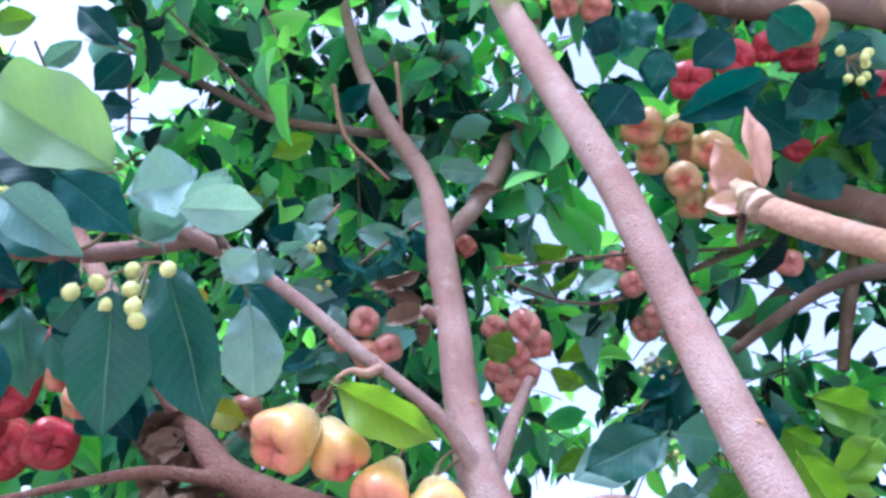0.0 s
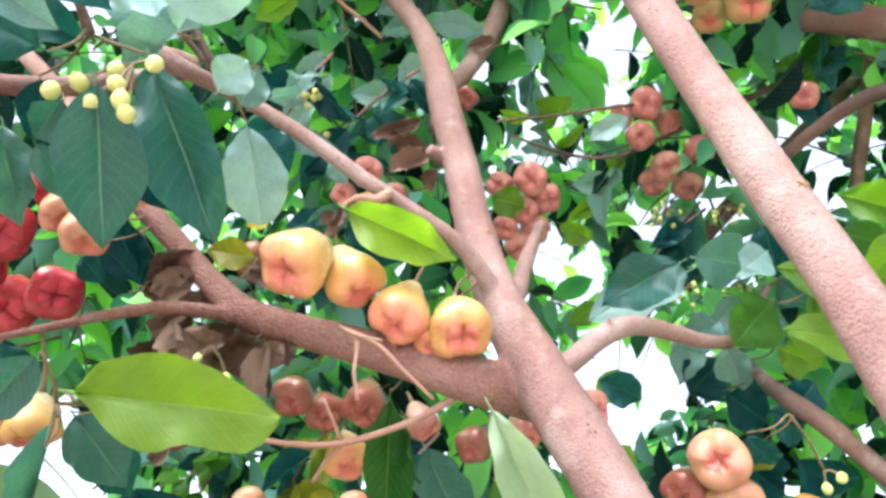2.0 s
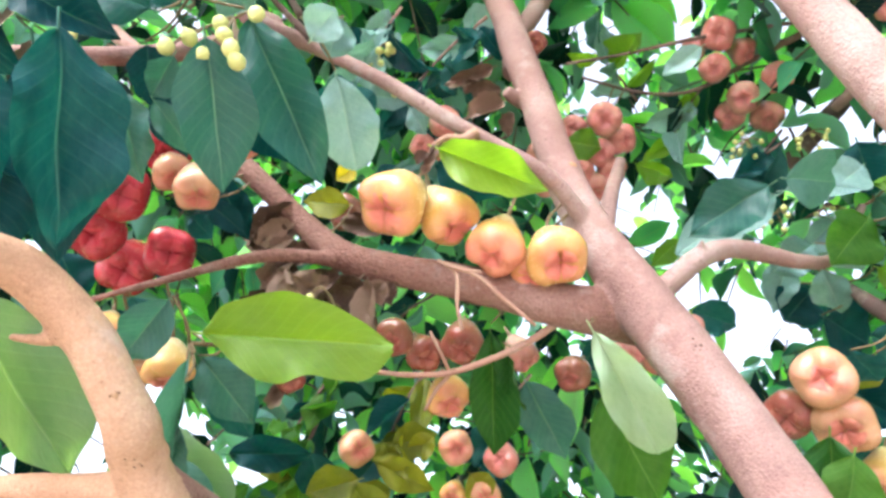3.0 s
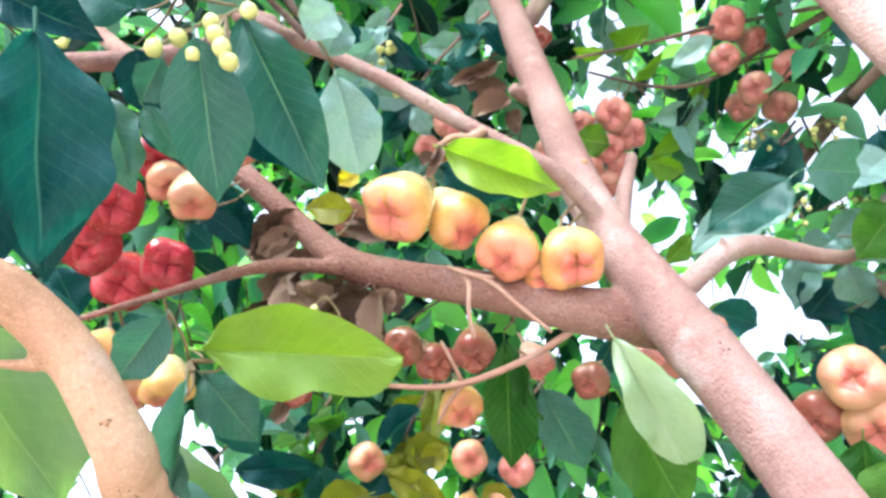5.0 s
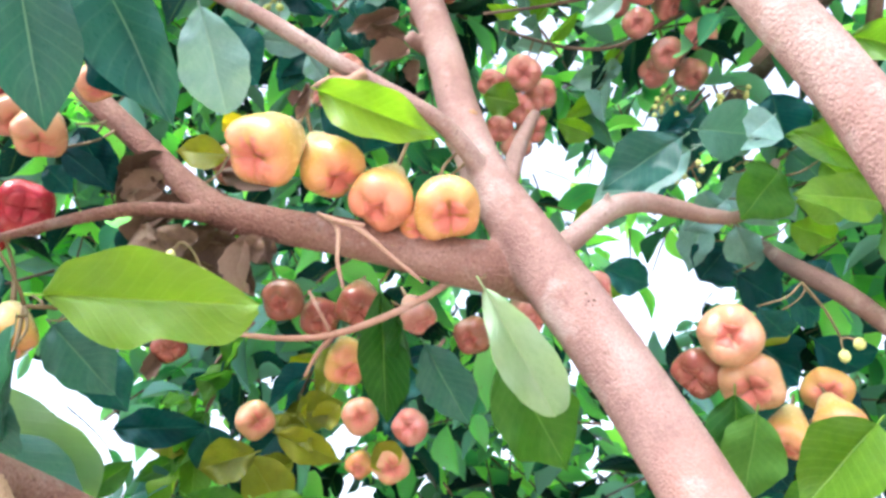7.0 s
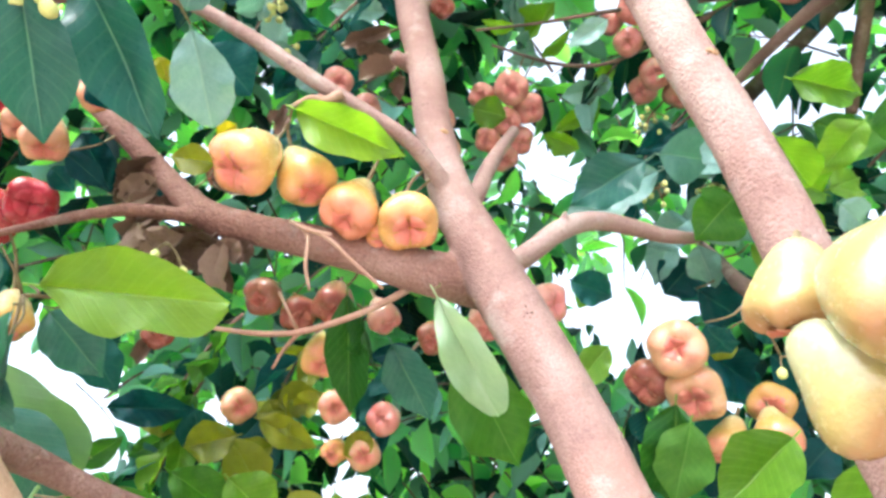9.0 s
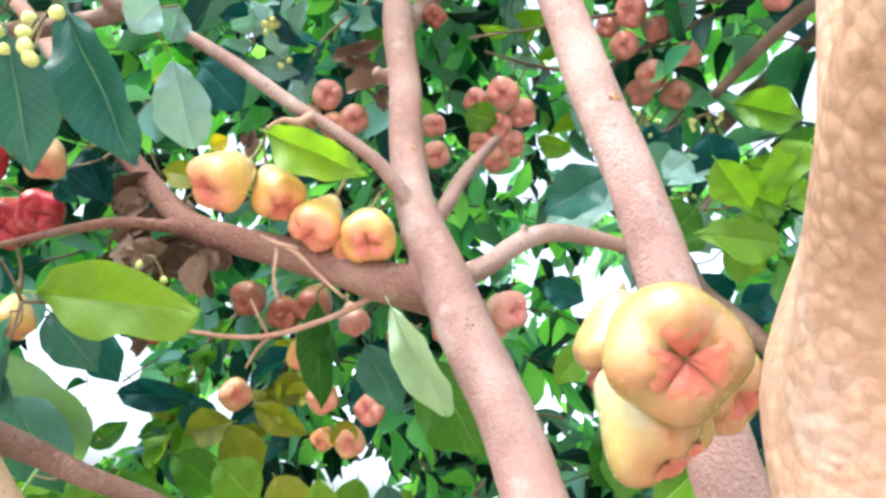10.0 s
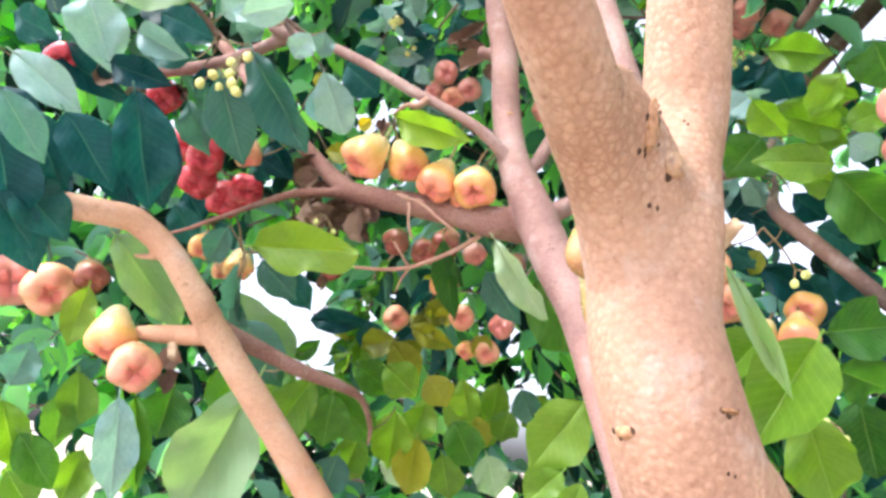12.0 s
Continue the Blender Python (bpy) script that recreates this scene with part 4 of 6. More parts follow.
# dusty pink bunches farther back
fruit((0.014, 1.072, 2.223), (0.047, -0.711, -0.702), 0.060, "pink", 5)
fruit((0.033, 1.122, 2.215), (0.521, -0.479, -0.706), 0.056, "pink", 6)
fruit((0.000, 1.104, 2.180), (0.144, -0.656, -0.741), 0.049, "pink", 7)
fruit((0.013, 1.143, 2.166), (0.401, -0.404, -0.822), 0.054, "pink", 8)
fruit((-0.033, 1.121, 2.158), (-0.123, -0.636, -0.762), 0.047, "pink", 9)
fruit((-0.013, 1.149, 2.141), (0.195, -0.317, -0.928), 0.054, "pink", 10)
fruit((-0.040, 1.095, 2.230), (-0.094, -0.792, -0.603), 0.048, "pink", 11)
fruit((0.231, 1.161, 2.452), (-0.106, -0.713, -0.693), 0.064, "pink", 12)
fruit((0.217, 1.187, 2.395), (-0.104, -0.677, -0.729), 0.056, "pink", 13)
fruit((0.189, 1.192, 2.450), (-0.575, -0.648, -0.500), 0.049, "pink", 14)
fruit((0.274, 1.214, 2.450), (0.625, -0.190, -0.757), 0.053, "pink", 15)
fruit((0.330, 1.233, 2.389), (-0.088, -0.611, -0.786), 0.059, "pink", 16)
fruit((0.267, 1.235, 2.353), (-0.138, -0.705, -0.695), 0.063, "pink", 17)
fruit((0.246, 1.275, 2.348), (-0.448, -0.487, -0.750), 0.058, "pink", 18)
fruit((0.311, 1.292, 2.347), (0.016, -0.381, -0.924), 0.062, "pink", 19)
fruit((0.465, 1.036, 2.330), (-0.440, -0.681, -0.585), 0.048, "pink", 20)
fruit((-0.197, 0.839, 2.079), (0.524, -0.621, -0.583), 0.046, "pink", 21)
fruit((-0.165, 0.874, 2.058), (0.458, -0.538, -0.708), 0.045, "pink", 22)
fruit((-0.194, 0.868, 2.045), (0.255, -0.470, -0.845), 0.043, "peach", 23)
fruit((-0.236, 0.869, 2.067), (0.025, -0.667, -0.745), 0.038, "pink", 24)
fruit((-0.092, 1.015, 2.130), (0.412, -0.700, -0.584), 0.043, "pink", 25)
fruit((-0.085, 1.024, 2.078), (0.397, -0.666, -0.631), 0.047, "pink", 26)
fruit((-0.081, 0.939, 2.298), (0.208, -0.483, -0.851), 0.039, "shade_dull", 27)
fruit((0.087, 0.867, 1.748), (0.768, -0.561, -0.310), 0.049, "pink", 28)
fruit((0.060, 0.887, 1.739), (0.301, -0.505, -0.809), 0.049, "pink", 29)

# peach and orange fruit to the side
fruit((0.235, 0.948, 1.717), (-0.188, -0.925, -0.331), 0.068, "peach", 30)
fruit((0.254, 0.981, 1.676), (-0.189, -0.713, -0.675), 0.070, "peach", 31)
fruit((0.206, 0.995, 1.693), (-0.522, -0.587, -0.619), 0.059, "shade_dull", 32)
fruit((0.291, 1.026, 1.623), (-0.340, -0.264, -0.902), 0.055, "gold", 33)
fruit((0.343, 1.020, 1.632), (0.034, -0.485, -0.874), 0.057, "gold", 34)
fruit((0.323, 1.043, 1.606), (-0.061, -0.384, -0.922), 0.038, "peach", 35)
fruit((0.351, 1.067, 1.679), (-0.106, -0.893, -0.437), 0.057, "gold", 36)
fruit((0.472, 0.653, 1.783), (0.001, -0.808, -0.589), 0.044, "pink", 37)
fruit((0.475, 0.693, 1.756), (0.007, -0.561, -0.828), 0.044, "pink", 38)
fruit((0.488, 0.658, 1.718), (-0.020, -0.578, -0.816), 0.039, "pink", 39)

# small fruit low in the crown
fruit((-0.354, 0.992, 1.661), (0.719, -0.608, -0.336), 0.050, "peach", 40)
fruit((-0.215, 1.012, 1.664), (0.410, -0.825, -0.389), 0.048, "peach", 41)
fruit((-0.165, 1.083, 1.661), (-0.062, -0.957, -0.282), 0.049, "pink", 42)
fruit((-0.230, 1.063, 1.612), (0.040, -0.735, -0.677), 0.037, "gold", 43)
fruit((-0.191, 1.074, 1.612), (0.373, -0.819, -0.437), 0.049, "peach", 44)
fruit((-0.197, 0.911, 1.707), (0.337, -0.465, -0.819), 0.056, "gold", 45)
fruit((-0.229, 0.800, 1.745), (0.056, -0.764, -0.643), 0.046, "shade_dull", 46)
fruit((-0.214, 0.859, 1.746), (0.472, -0.476, -0.742), 0.047, "shade_dull", 47)
fruit((-0.160, 0.843, 1.750), (0.103, -0.488, -0.867), 0.051, "shade_dull", 48)
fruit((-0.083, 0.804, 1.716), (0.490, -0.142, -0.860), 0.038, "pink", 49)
fruit((-0.031, 0.844, 1.705), (-0.200, -0.730, -0.653), 0.041, "shade_dull", 50)
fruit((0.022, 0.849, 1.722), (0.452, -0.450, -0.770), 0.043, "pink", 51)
fruit((-0.354, 0.791, 1.700), (0.458, -0.498, -0.736), 0.036, "shade_dull", 52)

# red fruit beside the dark leaves
fruit((-0.438, 0.554, 1.821), (0.676, -0.433, -0.597), 0.060, "red", 53)
fruit((-0.403, 0.564, 1.875), (0.517, -0.420, -0.746), 0.051, "red", 54)
fruit((-0.384, 0.561, 1.841), (0.463, -0.177, -0.869), 0.040, "peach", 55)
fruit((-0.348, 0.559, 1.816), (0.313, -0.142, -0.939), 0.044, "peach", 56)
fruit((-0.309, 0.561, 1.862), (0.531, -0.104, -0.841), 0.033, "peach", 57)
fruit((-0.488, 0.589, 1.805), (0.401, -0.456, -0.795), 0.062, "red", 58)
fruit((-0.450, 0.659, 1.806), (0.617, -0.673, -0.408), 0.056, "red", 59)
fruit((-0.521, 0.677, 1.808), (0.425, -0.586, -0.690), 0.066, "red", 60)
fruit((-0.528, 0.571, 1.865), (0.451, -0.470, -0.759), 0.059, "red", 61)
fruit((-0.418, 0.570, 1.677), (0.376, -0.462, -0.803), 0.040, "gold", 62)
fruit((-0.367, 0.601, 1.652), (0.197, -0.117, -0.973), 0.045, "gold", 63)
fruit((-0.416, 0.612, 1.653), (0.424, -0.210, -0.881), 0.034, "peach", 64)
fruit((-0.286, 0.752, 1.893), (0.041, -0.668, -0.743), 0.047, "shade_dull", 65)
fruit((-0.441, 0.313, 1.854), (0.672, -0.205, -0.712), 0.044, "red", 66)
fruit((-0.433, 0.459, 1.874), (0.632, -0.300, -0.714), 0.050, "red", 67)

# large near fruit beside the trunk
fruit((0.270, 0.390, 1.567), (0.313, -0.804, -0.505), 0.060, "lime", 68)
fruit((0.260, 0.424, 1.539), (0.621, -0.098, -0.778), 0.052, "lime", 69)
fruit((0.292, 0.444, 1.566), (0.587, -0.419, -0.693), 0.047, "lime", 70)
fruit((0.245, 0.437, 1.584), (-0.122, 0.127, -0.984), 0.044, "lime", 71)

# fruit at the cut limb and above
fruit((0.193, 0.640, 2.252), (-0.261, -0.398, -0.880), 0.054, "lime", 72)
fruit((0.238, 0.666, 2.272), (-0.122, -0.319, -0.940), 0.042, "lime", 73)
fruit((0.237, 0.669, 2.185), (-0.098, -0.530, -0.842), 0.045, "lime", 74)
fruit((0.279, 0.672, 2.236), (-0.262, -0.496, -0.828), 0.052, "lime", 75)
fruit((0.290, 0.688, 2.175), (0.113, -0.429, -0.896), 0.055, "lime", 76)
fruit((0.207, 0.684, 2.237), (-0.353, -0.420, -0.836), 0.045, "lime", 77)
fruit((0.257, 0.725, 2.196), (-0.136, -0.299, -0.945), 0.043, "lime", 78)
fruit((0.262, 0.703, 2.270), (-0.132, -0.252, -0.959), 0.045, "lime", 79)
fruit((0.271, 0.682, 2.391), (-0.310, -0.454, -0.835), 0.059, "red", 80)
fruit((0.328, 0.673, 2.421), (-0.095, -0.435, -0.896), 0.058, "red", 81)
fruit((0.418, 0.641, 2.450), (-0.145, -0.226, -0.963), 0.066, "peach", 82)
fruit((0.429, 0.700, 2.458), (-0.233, -0.264, -0.936), 0.054, "red", 83)
fruit((0.388, 0.693, 2.473), (-0.203, -0.259, -0.944), 0.050, "red", 84)
fruit((0.485, 0.932, 2.497), (-0.265, -0.522, -0.811), 0.047, "red", 85)
fruit((0.537, 0.939, 2.505), (-0.296, -0.514, -0.805), 0.047, "red", 86)
fruit((0.581, 0.949, 2.506), (-0.236, -0.519, -0.821), 0.049, "red", 87)
fruit((0.608, 0.946, 2.558), (-0.244, -0.495, -0.834), 0.050, "red", 88)
fruit((0.602, 0.842, 2.550), (-0.255, -0.449, -0.856), 0.056, "red", 89)
fruit((0.139, 0.618, 2.490), (-0.025, -0.224, -0.974), 0.047, "pink", 90)
fruit((0.094, 0.608, 2.488), (0.009, -0.219, -0.976), 0.042, "pink", 91)

# fruit over the near forked limb
fruit((-0.362, 0.462, 1.480), (0.825, -0.287, -0.486), 0.061, "peach", 92)
fruit((-0.415, 0.459, 1.518), (0.277, -0.183, -0.943), 0.065, "gold", 93)
fruit((-0.600, 0.462, 1.591), (0.806, -0.332, -0.489), 0.079, "peach", 94)
fruit((-0.654, 0.426, 1.595), (0.930, -0.220, -0.295), 0.080, "pink", 95)
fruit((-0.561, 0.494, 1.616), (0.705, -0.157, -0.692), 0.051, "shade_dull", 96)

# buds
bud_cluster((-0.234, 0.424, 1.870), [(-0.265, 0.397, 1.823), (-0.255, 0.406, 1.838), (-0.240, 0.408, 1.819), (-0.238, 0.416, 1.857), (-0.223, 0.406, 1.832), (-0.213, 0.404, 1.815), (-0.210, 0.410, 1.807), (-0.205, 0.413, 1.856)], 0.0129)
loose_buds((-0.257, 0.746, 2.154), 5, 0.016, 0.010, 0)
loose_buds((0.232, 0.988, 1.958), 6, 0.020, 0.008, 1)
loose_buds((0.309, 1.014, 1.973), 6, 0.025, 0.008, 2)
loose_buds((0.253, 1.199, 2.231), 10, 0.030, 0.009, 3)
loose_buds((0.354, 1.219, 2.242), 10, 0.035, 0.009, 4)
bud_cluster((-0.231, 0.617, 1.724), [(-0.242, 0.617, 1.714), (-0.219, 0.631, 1.702)], 0.008)
loose_buds((0.456, 0.641, 2.363), 8, 0.035, 0.012, 6)
loose_buds((-0.290, 0.808, 2.212), 5, 0.020, 0.011, 7)
loose_buds((-0.265, 0.806, 2.124), 4, 0.018, 0.010, 8)
loose_buds((0.347, 0.958, 1.707), 3, 0.018, 0.012, 9)
loose_buds((0.388, 0.902, 1.492), 4, 0.030, 0.010, 10)
loose_buds((-0.660, 0.611, 2.148), 3, 0.020, 0.012, 11)
bud_cluster((-0.393, 0.427, 1.724), [(-0.397, 0.415, 1.704)], 0.0105)

# dead leaves caught on the side limb
dead_leaf((-0.278, 0.638, 1.753), (-0.247, 0.659, 1.726), (0.265, -0.874, -0.408), 0.046, 0)
dead_leaf((-0.207, 0.650, 1.751), (-0.254, 0.657, 1.715), (0.480, -0.508, -0.715), 0.050, 1)
dead_leaf((-0.300, 0.641, 1.762), (-0.278, 0.661, 1.735), (0.103, -0.840, -0.532), 0.045, 2)
dead_leaf((-0.203, 0.653, 1.747), (-0.198, 0.680, 1.698), (-0.057, -0.873, -0.484), 0.035, 3)
dead_leaf((-0.186, 0.664, 1.748), (-0.212, 0.668, 1.727), (0.299, -0.791, -0.534), 0.030, 4)
dead_leaf((-0.294, 0.658, 1.826), (-0.339, 0.659, 1.800), (0.325, -0.712, -0.622), 0.044, 5)
dead_leaf((-0.257, 0.667, 1.759), (-0.296, 0.675, 1.726), (0.192, -0.887, -0.420), 0.046, 6)
dead_leaf((-0.330, 0.667, 1.816), (-0.299, 0.657, 1.852), (0.342, -0.777, -0.528), 0.045, 7)
dead_leaf((-0.303, 0.673, 1.766), (-0.323, 0.690, 1.723), (0.505, -0.695, -0.512), 0.043, 8)
dead_leaf((-0.230, 0.679, 1.751), (-0.211, 0.705, 1.709), (0.128, -0.861, -0.492), 0.039, 9)
dead_leaf((-0.265, 0.667, 1.743), (-0.222, 0.687, 1.725), (0.399, -0.914, -0.073), 0.041, 10)
dead_leaf((-0.359, 0.684, 1.809), (-0.338, 0.671, 1.846), (0.640, -0.528, -0.558), 0.041, 11)
dead_leaf((-0.186, 0.687, 1.756), (-0.209, 0.691, 1.737), (0.194, -0.885, -0.422), 0.027, 12)
dead_leaf((-0.263, 0.692, 1.816), (-0.306, 0.679, 1.820), (0.220, -0.859, -0.463), 0.039, 13)
dead_leaf((-0.326, 0.691, 1.759), (-0.360, 0.693, 1.739), (0.144, -0.934, -0.326), 0.038, 14)
dead_leaf((-0.266, 0.691, 1.736), (-0.300, 0.695, 1.711), (0.463, -0.518, -0.720), 0.034, 15)
dead_leaf((-0.304, 0.664, 1.834), (-0.351, 0.657, 1.817), (0.305, -0.776, -0.552), 0.053, 16)
dead_leaf((-0.290, 0.669, 1.808), (-0.333, 0.672, 1.776), (0.163, -0.936, -0.313), 0.049, 17)
dead_leaf((-0.283, 0.688, 1.765), (-0.334, 0.683, 1.744), (0.330, -0.721, -0.610), 0.047, 18)
dead_leaf((-0.240, 0.693, 1.756), (-0.282, 0.696, 1.725), (0.204, -0.908, -0.365), 0.040, 19)
dead_leaf((-0.333, 0.693, 1.845), (-0.381, 0.692, 1.823), (0.178, -0.919, -0.352), 0.044, 20)
dead_leaf((-0.309, 0.694, 1.856), (-0.355, 0.685, 1.850), (0.196, -0.400, -0.895), 0.037, 21)
dead_leaf((-0.302, 0.688, 1.805), (-0.349, 0.694, 1.769), (0.264, -0.826, -0.498), 0.043, 22)
dead_leaf((-0.232, 0.693, 1.775), (-0.274, 0.706, 1.731), (0.115, -0.923, -0.367), 0.040, 23)
dead_leaf((-0.257, 0.701, 1.788), (-0.319, 0.699, 1.762), (0.345, -0.541, -0.767), 0.036, 24)
dead_leaf((-0.231, 0.695, 1.758), (-0.229, 0.714, 1.722), (-0.220, -0.857, -0.467), 0.032, 25)
dead_leaf((-0.201, 0.701, 1.776), (-0.251, 0.704, 1.746), (0.275, -0.801, -0.532), 0.033, 26)
dead_leaf((-0.288, 0.707, 1.841), (-0.268, 0.726, 1.815), (-0.052, -0.789, -0.612), 0.034, 27)
dead_leaf((-0.332, 0.666, 1.832), (-0.366, 0.664, 1.818), (0.184, -0.921, -0.343), 0.028, 28)
dead_leaf((-0.319, 0.673, 1.812), (-0.350, 0.670, 1.801), (0.317, -0.500, -0.806), 0.030, 29)
dead_leaf((-0.307, 0.668, 1.840), (-0.330, 0.657, 1.849), (0.252, -0.882, -0.398), 0.025, 30)
dead_leaf((-0.275, 0.673, 1.807), (-0.299, 0.680, 1.782), (0.107, -0.927, -0.358), 0.036, 31)
dead_leaf((-0.247, 0.678, 1.770), (-0.276, 0.686, 1.740), (0.516, -0.551, -0.656), 0.033, 32)
dead_leaf((-0.298, 0.677, 1.786), (-0.322, 0.684, 1.762), (0.047, -0.951, -0.307), 0.033, 33)
dead_leaf((-0.213, 0.694, 1.756), (-0.238, 0.700, 1.732), (0.151, -0.910, -0.386), 0.024, 34)
dead_leaf((-0.346, 0.664, 1.842), (-0.319, 0.675, 1.833), (-0.081, -0.509, -0.857), 0.030, 35)
dead_leaf((-0.281, 0.724, 1.864), (-0.224, 0.744, 1.854), (0.216, -0.854, -0.473), 0.033, 36)
dead_leaf((-0.354, 0.710, 1.803), (-0.342, 0.737, 1.756), (0.390, -0.834, -0.389), 0.033, 37)
dead_leaf((-0.410, 0.720, 1.863), (-0.426, 0.704, 1.885), (0.458, -0.848, -0.268), 0.031, 38)
dead_leaf((-0.103, 0.826, 2.090), (-0.159, 0.826, 2.063), (0.177, -0.918, -0.356), 0.047, 39)
dead_leaf((-0.107, 0.823, 2.107), (-0.164, 0.809, 2.106), (0.093, -0.289, -0.953), 0.047, 40)
dead_leaf((-0.100, 0.829, 2.073), (-0.103, 0.845, 2.041), (-0.289, -0.869, -0.402), 0.033, 41)
dead_leaf((-0.119, 0.834, 2.160), (-0.195, 0.826, 2.138), (0.270, -0.684, -0.678), 0.038, 42)
dead_leaf((-0.357, 0.790, 1.700), (-0.383, 0.801, 1.667), (0.375, -0.754, -0.540), 0.027, 43)
dead_leaf((-0.385, 0.470, 1.875), (-0.426, 0.454, 1.879), (0.240, -0.754, -0.612), 0.029, 44)
dead_leaf((-0.414, 0.488, 1.877), (-0.435, 0.471, 1.895), (0.582, -0.810, -0.072), 0.027, 45)
dead_leaf((-0.127, 0.611, 1.852), (-0.143, 0.616, 1.834), (0.377, -0.742, -0.554), 0.017, 46)
dead_leaf((-0.129, 0.604, 1.850), (-0.142, 0.607, 1.838), (0.029, -0.964, -0.265), 0.020, 47)
dead_leaf((-0.342, 0.493, 1.511), (-0.345, 0.504, 1.477), (0.794, -0.560, -0.235), 0.034, 48)
dead_leaf((-0.338, 0.506, 1.484), (-0.353, 0.509, 1.448), (0.469, -0.839, -0.276), 0.028, 49)
dead_leaf((-0.131, 0.597, 1.830), (-0.120, 0.592, 1.848), (0.493, -0.714, -0.498), 0.014, 50)
dead_leaf((-0.375, 0.352, 1.862), (-0.406, 0.346, 1.823), (0.733, -0.437, -0.521), 0.037, 51)
dead_leaf((-0.387, 0.392, 1.854), (-0.403, 0.398, 1.809), (0.811, -0.466, -0.353), 0.031, 52)
dead_leaf((-0.040, 0.977, 2.471), (-0.093, 0.979, 2.453), (0.209, -0.727, -0.654), 0.032, 53)
dead_leaf((0.216, 0.375, 1.875), (0.210, 0.390, 1.854), (-0.190, -0.819, -0.541), 0.011, 54)

# leaves near the eye
leaf((-0.334, 0.581, 1.673), (-0.156, 0.615, 1.665), (0.497, -0.836, -0.234), 0.079, "backlit", 55, "wavy")
leaf((-0.132, 0.616, 1.866), (-0.026, 0.664, 1.828), (0.163, -0.814, -0.557), 0.048, "backlit", 56)
leaf((-0.144, 0.656, 1.878), (-0.079, 0.691, 1.841), (0.016, -0.731, -0.682), 0.053, "shade_dark", 57)
leaf((-0.236, 0.398, 1.835), (-0.237, 0.462, 1.733), (0.654, -0.530, -0.540), 0.060, "mid", 58)
leaf((-0.210, 0.547, 1.920), (-0.204, 0.595, 1.836), (0.398, -0.690, -0.605), 0.060, "pale", 60, "blunt")
leaf((-0.360, 0.449, 1.851), (-0.349, 0.493, 1.780), (0.396, -0.764, -0.509), 0.053, "mid", 61)
leaf((-0.262, 0.486, 1.870), (-0.219, 0.542, 1.796), (-0.167, -0.739, -0.652), 0.032, "shade_dark", 63)
leaf((-0.349, 0.453, 1.902), (-0.346, 0.483, 1.851), (0.608, -0.702, -0.372), 0.038, "shade_dark", 64)
leaf((-0.371, 0.504, 1.900), (-0.360, 0.541, 1.841), (0.258, -0.841, -0.475), 0.039, "shade_dark", 65)
leaf((-0.241, 0.677, 1.850), (-0.294, 0.659, 1.849), (0.276, -0.811, -0.516), 0.034, "olive", 66)
leaf((-0.400, 0.721, 2.058), (-0.391, 0.742, 2.026), (0.422, -0.809, -0.409), 0.025, "yellow", 67)
leaf((-0.279, 0.748, 1.955), (-0.304, 0.750, 1.937), (0.366, -0.737, -0.569), 0.025, "yellow", 68)
leaf((-0.377, 0.620, 1.869), (-0.352, 0.660, 1.812), (0.489, -0.799, -0.348), 0.041, "shade_dark", 69)
leaf((-0.410, 0.629, 1.832), (-0.391, 0.647, 1.811), (0.453, -0.837, -0.306), 0.029, "shade_dark", 70)
leaf((-0.377, 0.610, 1.835), (-0.343, 0.638, 1.806), (0.407, -0.849, -0.338), 0.028, "shade_dark", 71)
leaf((-0.606, 0.653, 1.824), (-0.586, 0.689, 1.773), (0.667, -0.710, -0.226), 0.058, "shade_dark", 72)
leaf((-0.589, 0.623, 1.786), (-0.571, 0.670, 1.712), (0.712, -0.657, -0.248), 0.055, "shade_dark", 73)
leaf((-0.101, 0.739, 1.725), (-0.112, 0.801, 1.601), (0.273, -0.851, -0.449), 0.049, "green", 75)
leaf((-0.088, 0.739, 1.705), (-0.073, 0.775, 1.645), (-0.225, -0.818, -0.530), 0.024, "green", 76)
leaf((-0.091, 0.856, 1.706), (-0.047, 0.912, 1.621), (0.289, -0.862, -0.415), 0.058, "mid", 77)
leaf((-0.007, 0.858, 1.690), (0.054, 0.939, 1.566), (0.205, -0.864, -0.460), 0.088, "green", 78)
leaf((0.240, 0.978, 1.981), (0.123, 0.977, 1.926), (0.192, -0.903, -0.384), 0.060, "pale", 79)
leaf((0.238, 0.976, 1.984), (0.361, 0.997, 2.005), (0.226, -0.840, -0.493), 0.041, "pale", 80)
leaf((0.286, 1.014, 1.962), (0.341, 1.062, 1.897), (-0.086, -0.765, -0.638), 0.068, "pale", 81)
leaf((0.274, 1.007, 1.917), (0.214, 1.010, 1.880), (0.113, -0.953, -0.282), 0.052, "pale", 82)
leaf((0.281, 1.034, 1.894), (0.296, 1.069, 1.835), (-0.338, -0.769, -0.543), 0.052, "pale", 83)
leaf((0.403, 0.954, 1.869), (0.336, 0.937, 1.868), (0.220, -0.850, -0.479), 0.056, "backlit", 84)
leaf((0.280, 1.104, 1.893), (0.238, 1.115, 1.851), (-0.025, -0.972, -0.235), 0.070, "shade_dark", 85)
leaf((0.254, 1.076, 1.935), (0.216, 1.103, 1.864), (-0.396, -0.907, -0.139), 0.053, "pale", 86)
leaf((0.265, 0.929, 1.741), (0.297, 0.954, 1.709), (-0.244, -0.628, -0.739), 0.052, "shade_dark", 87)
leaf((0.301, 0.988, 1.753), (0.279, 1.001, 1.718), (-0.191, -0.956, -0.221), 0.039, "olive", 88)
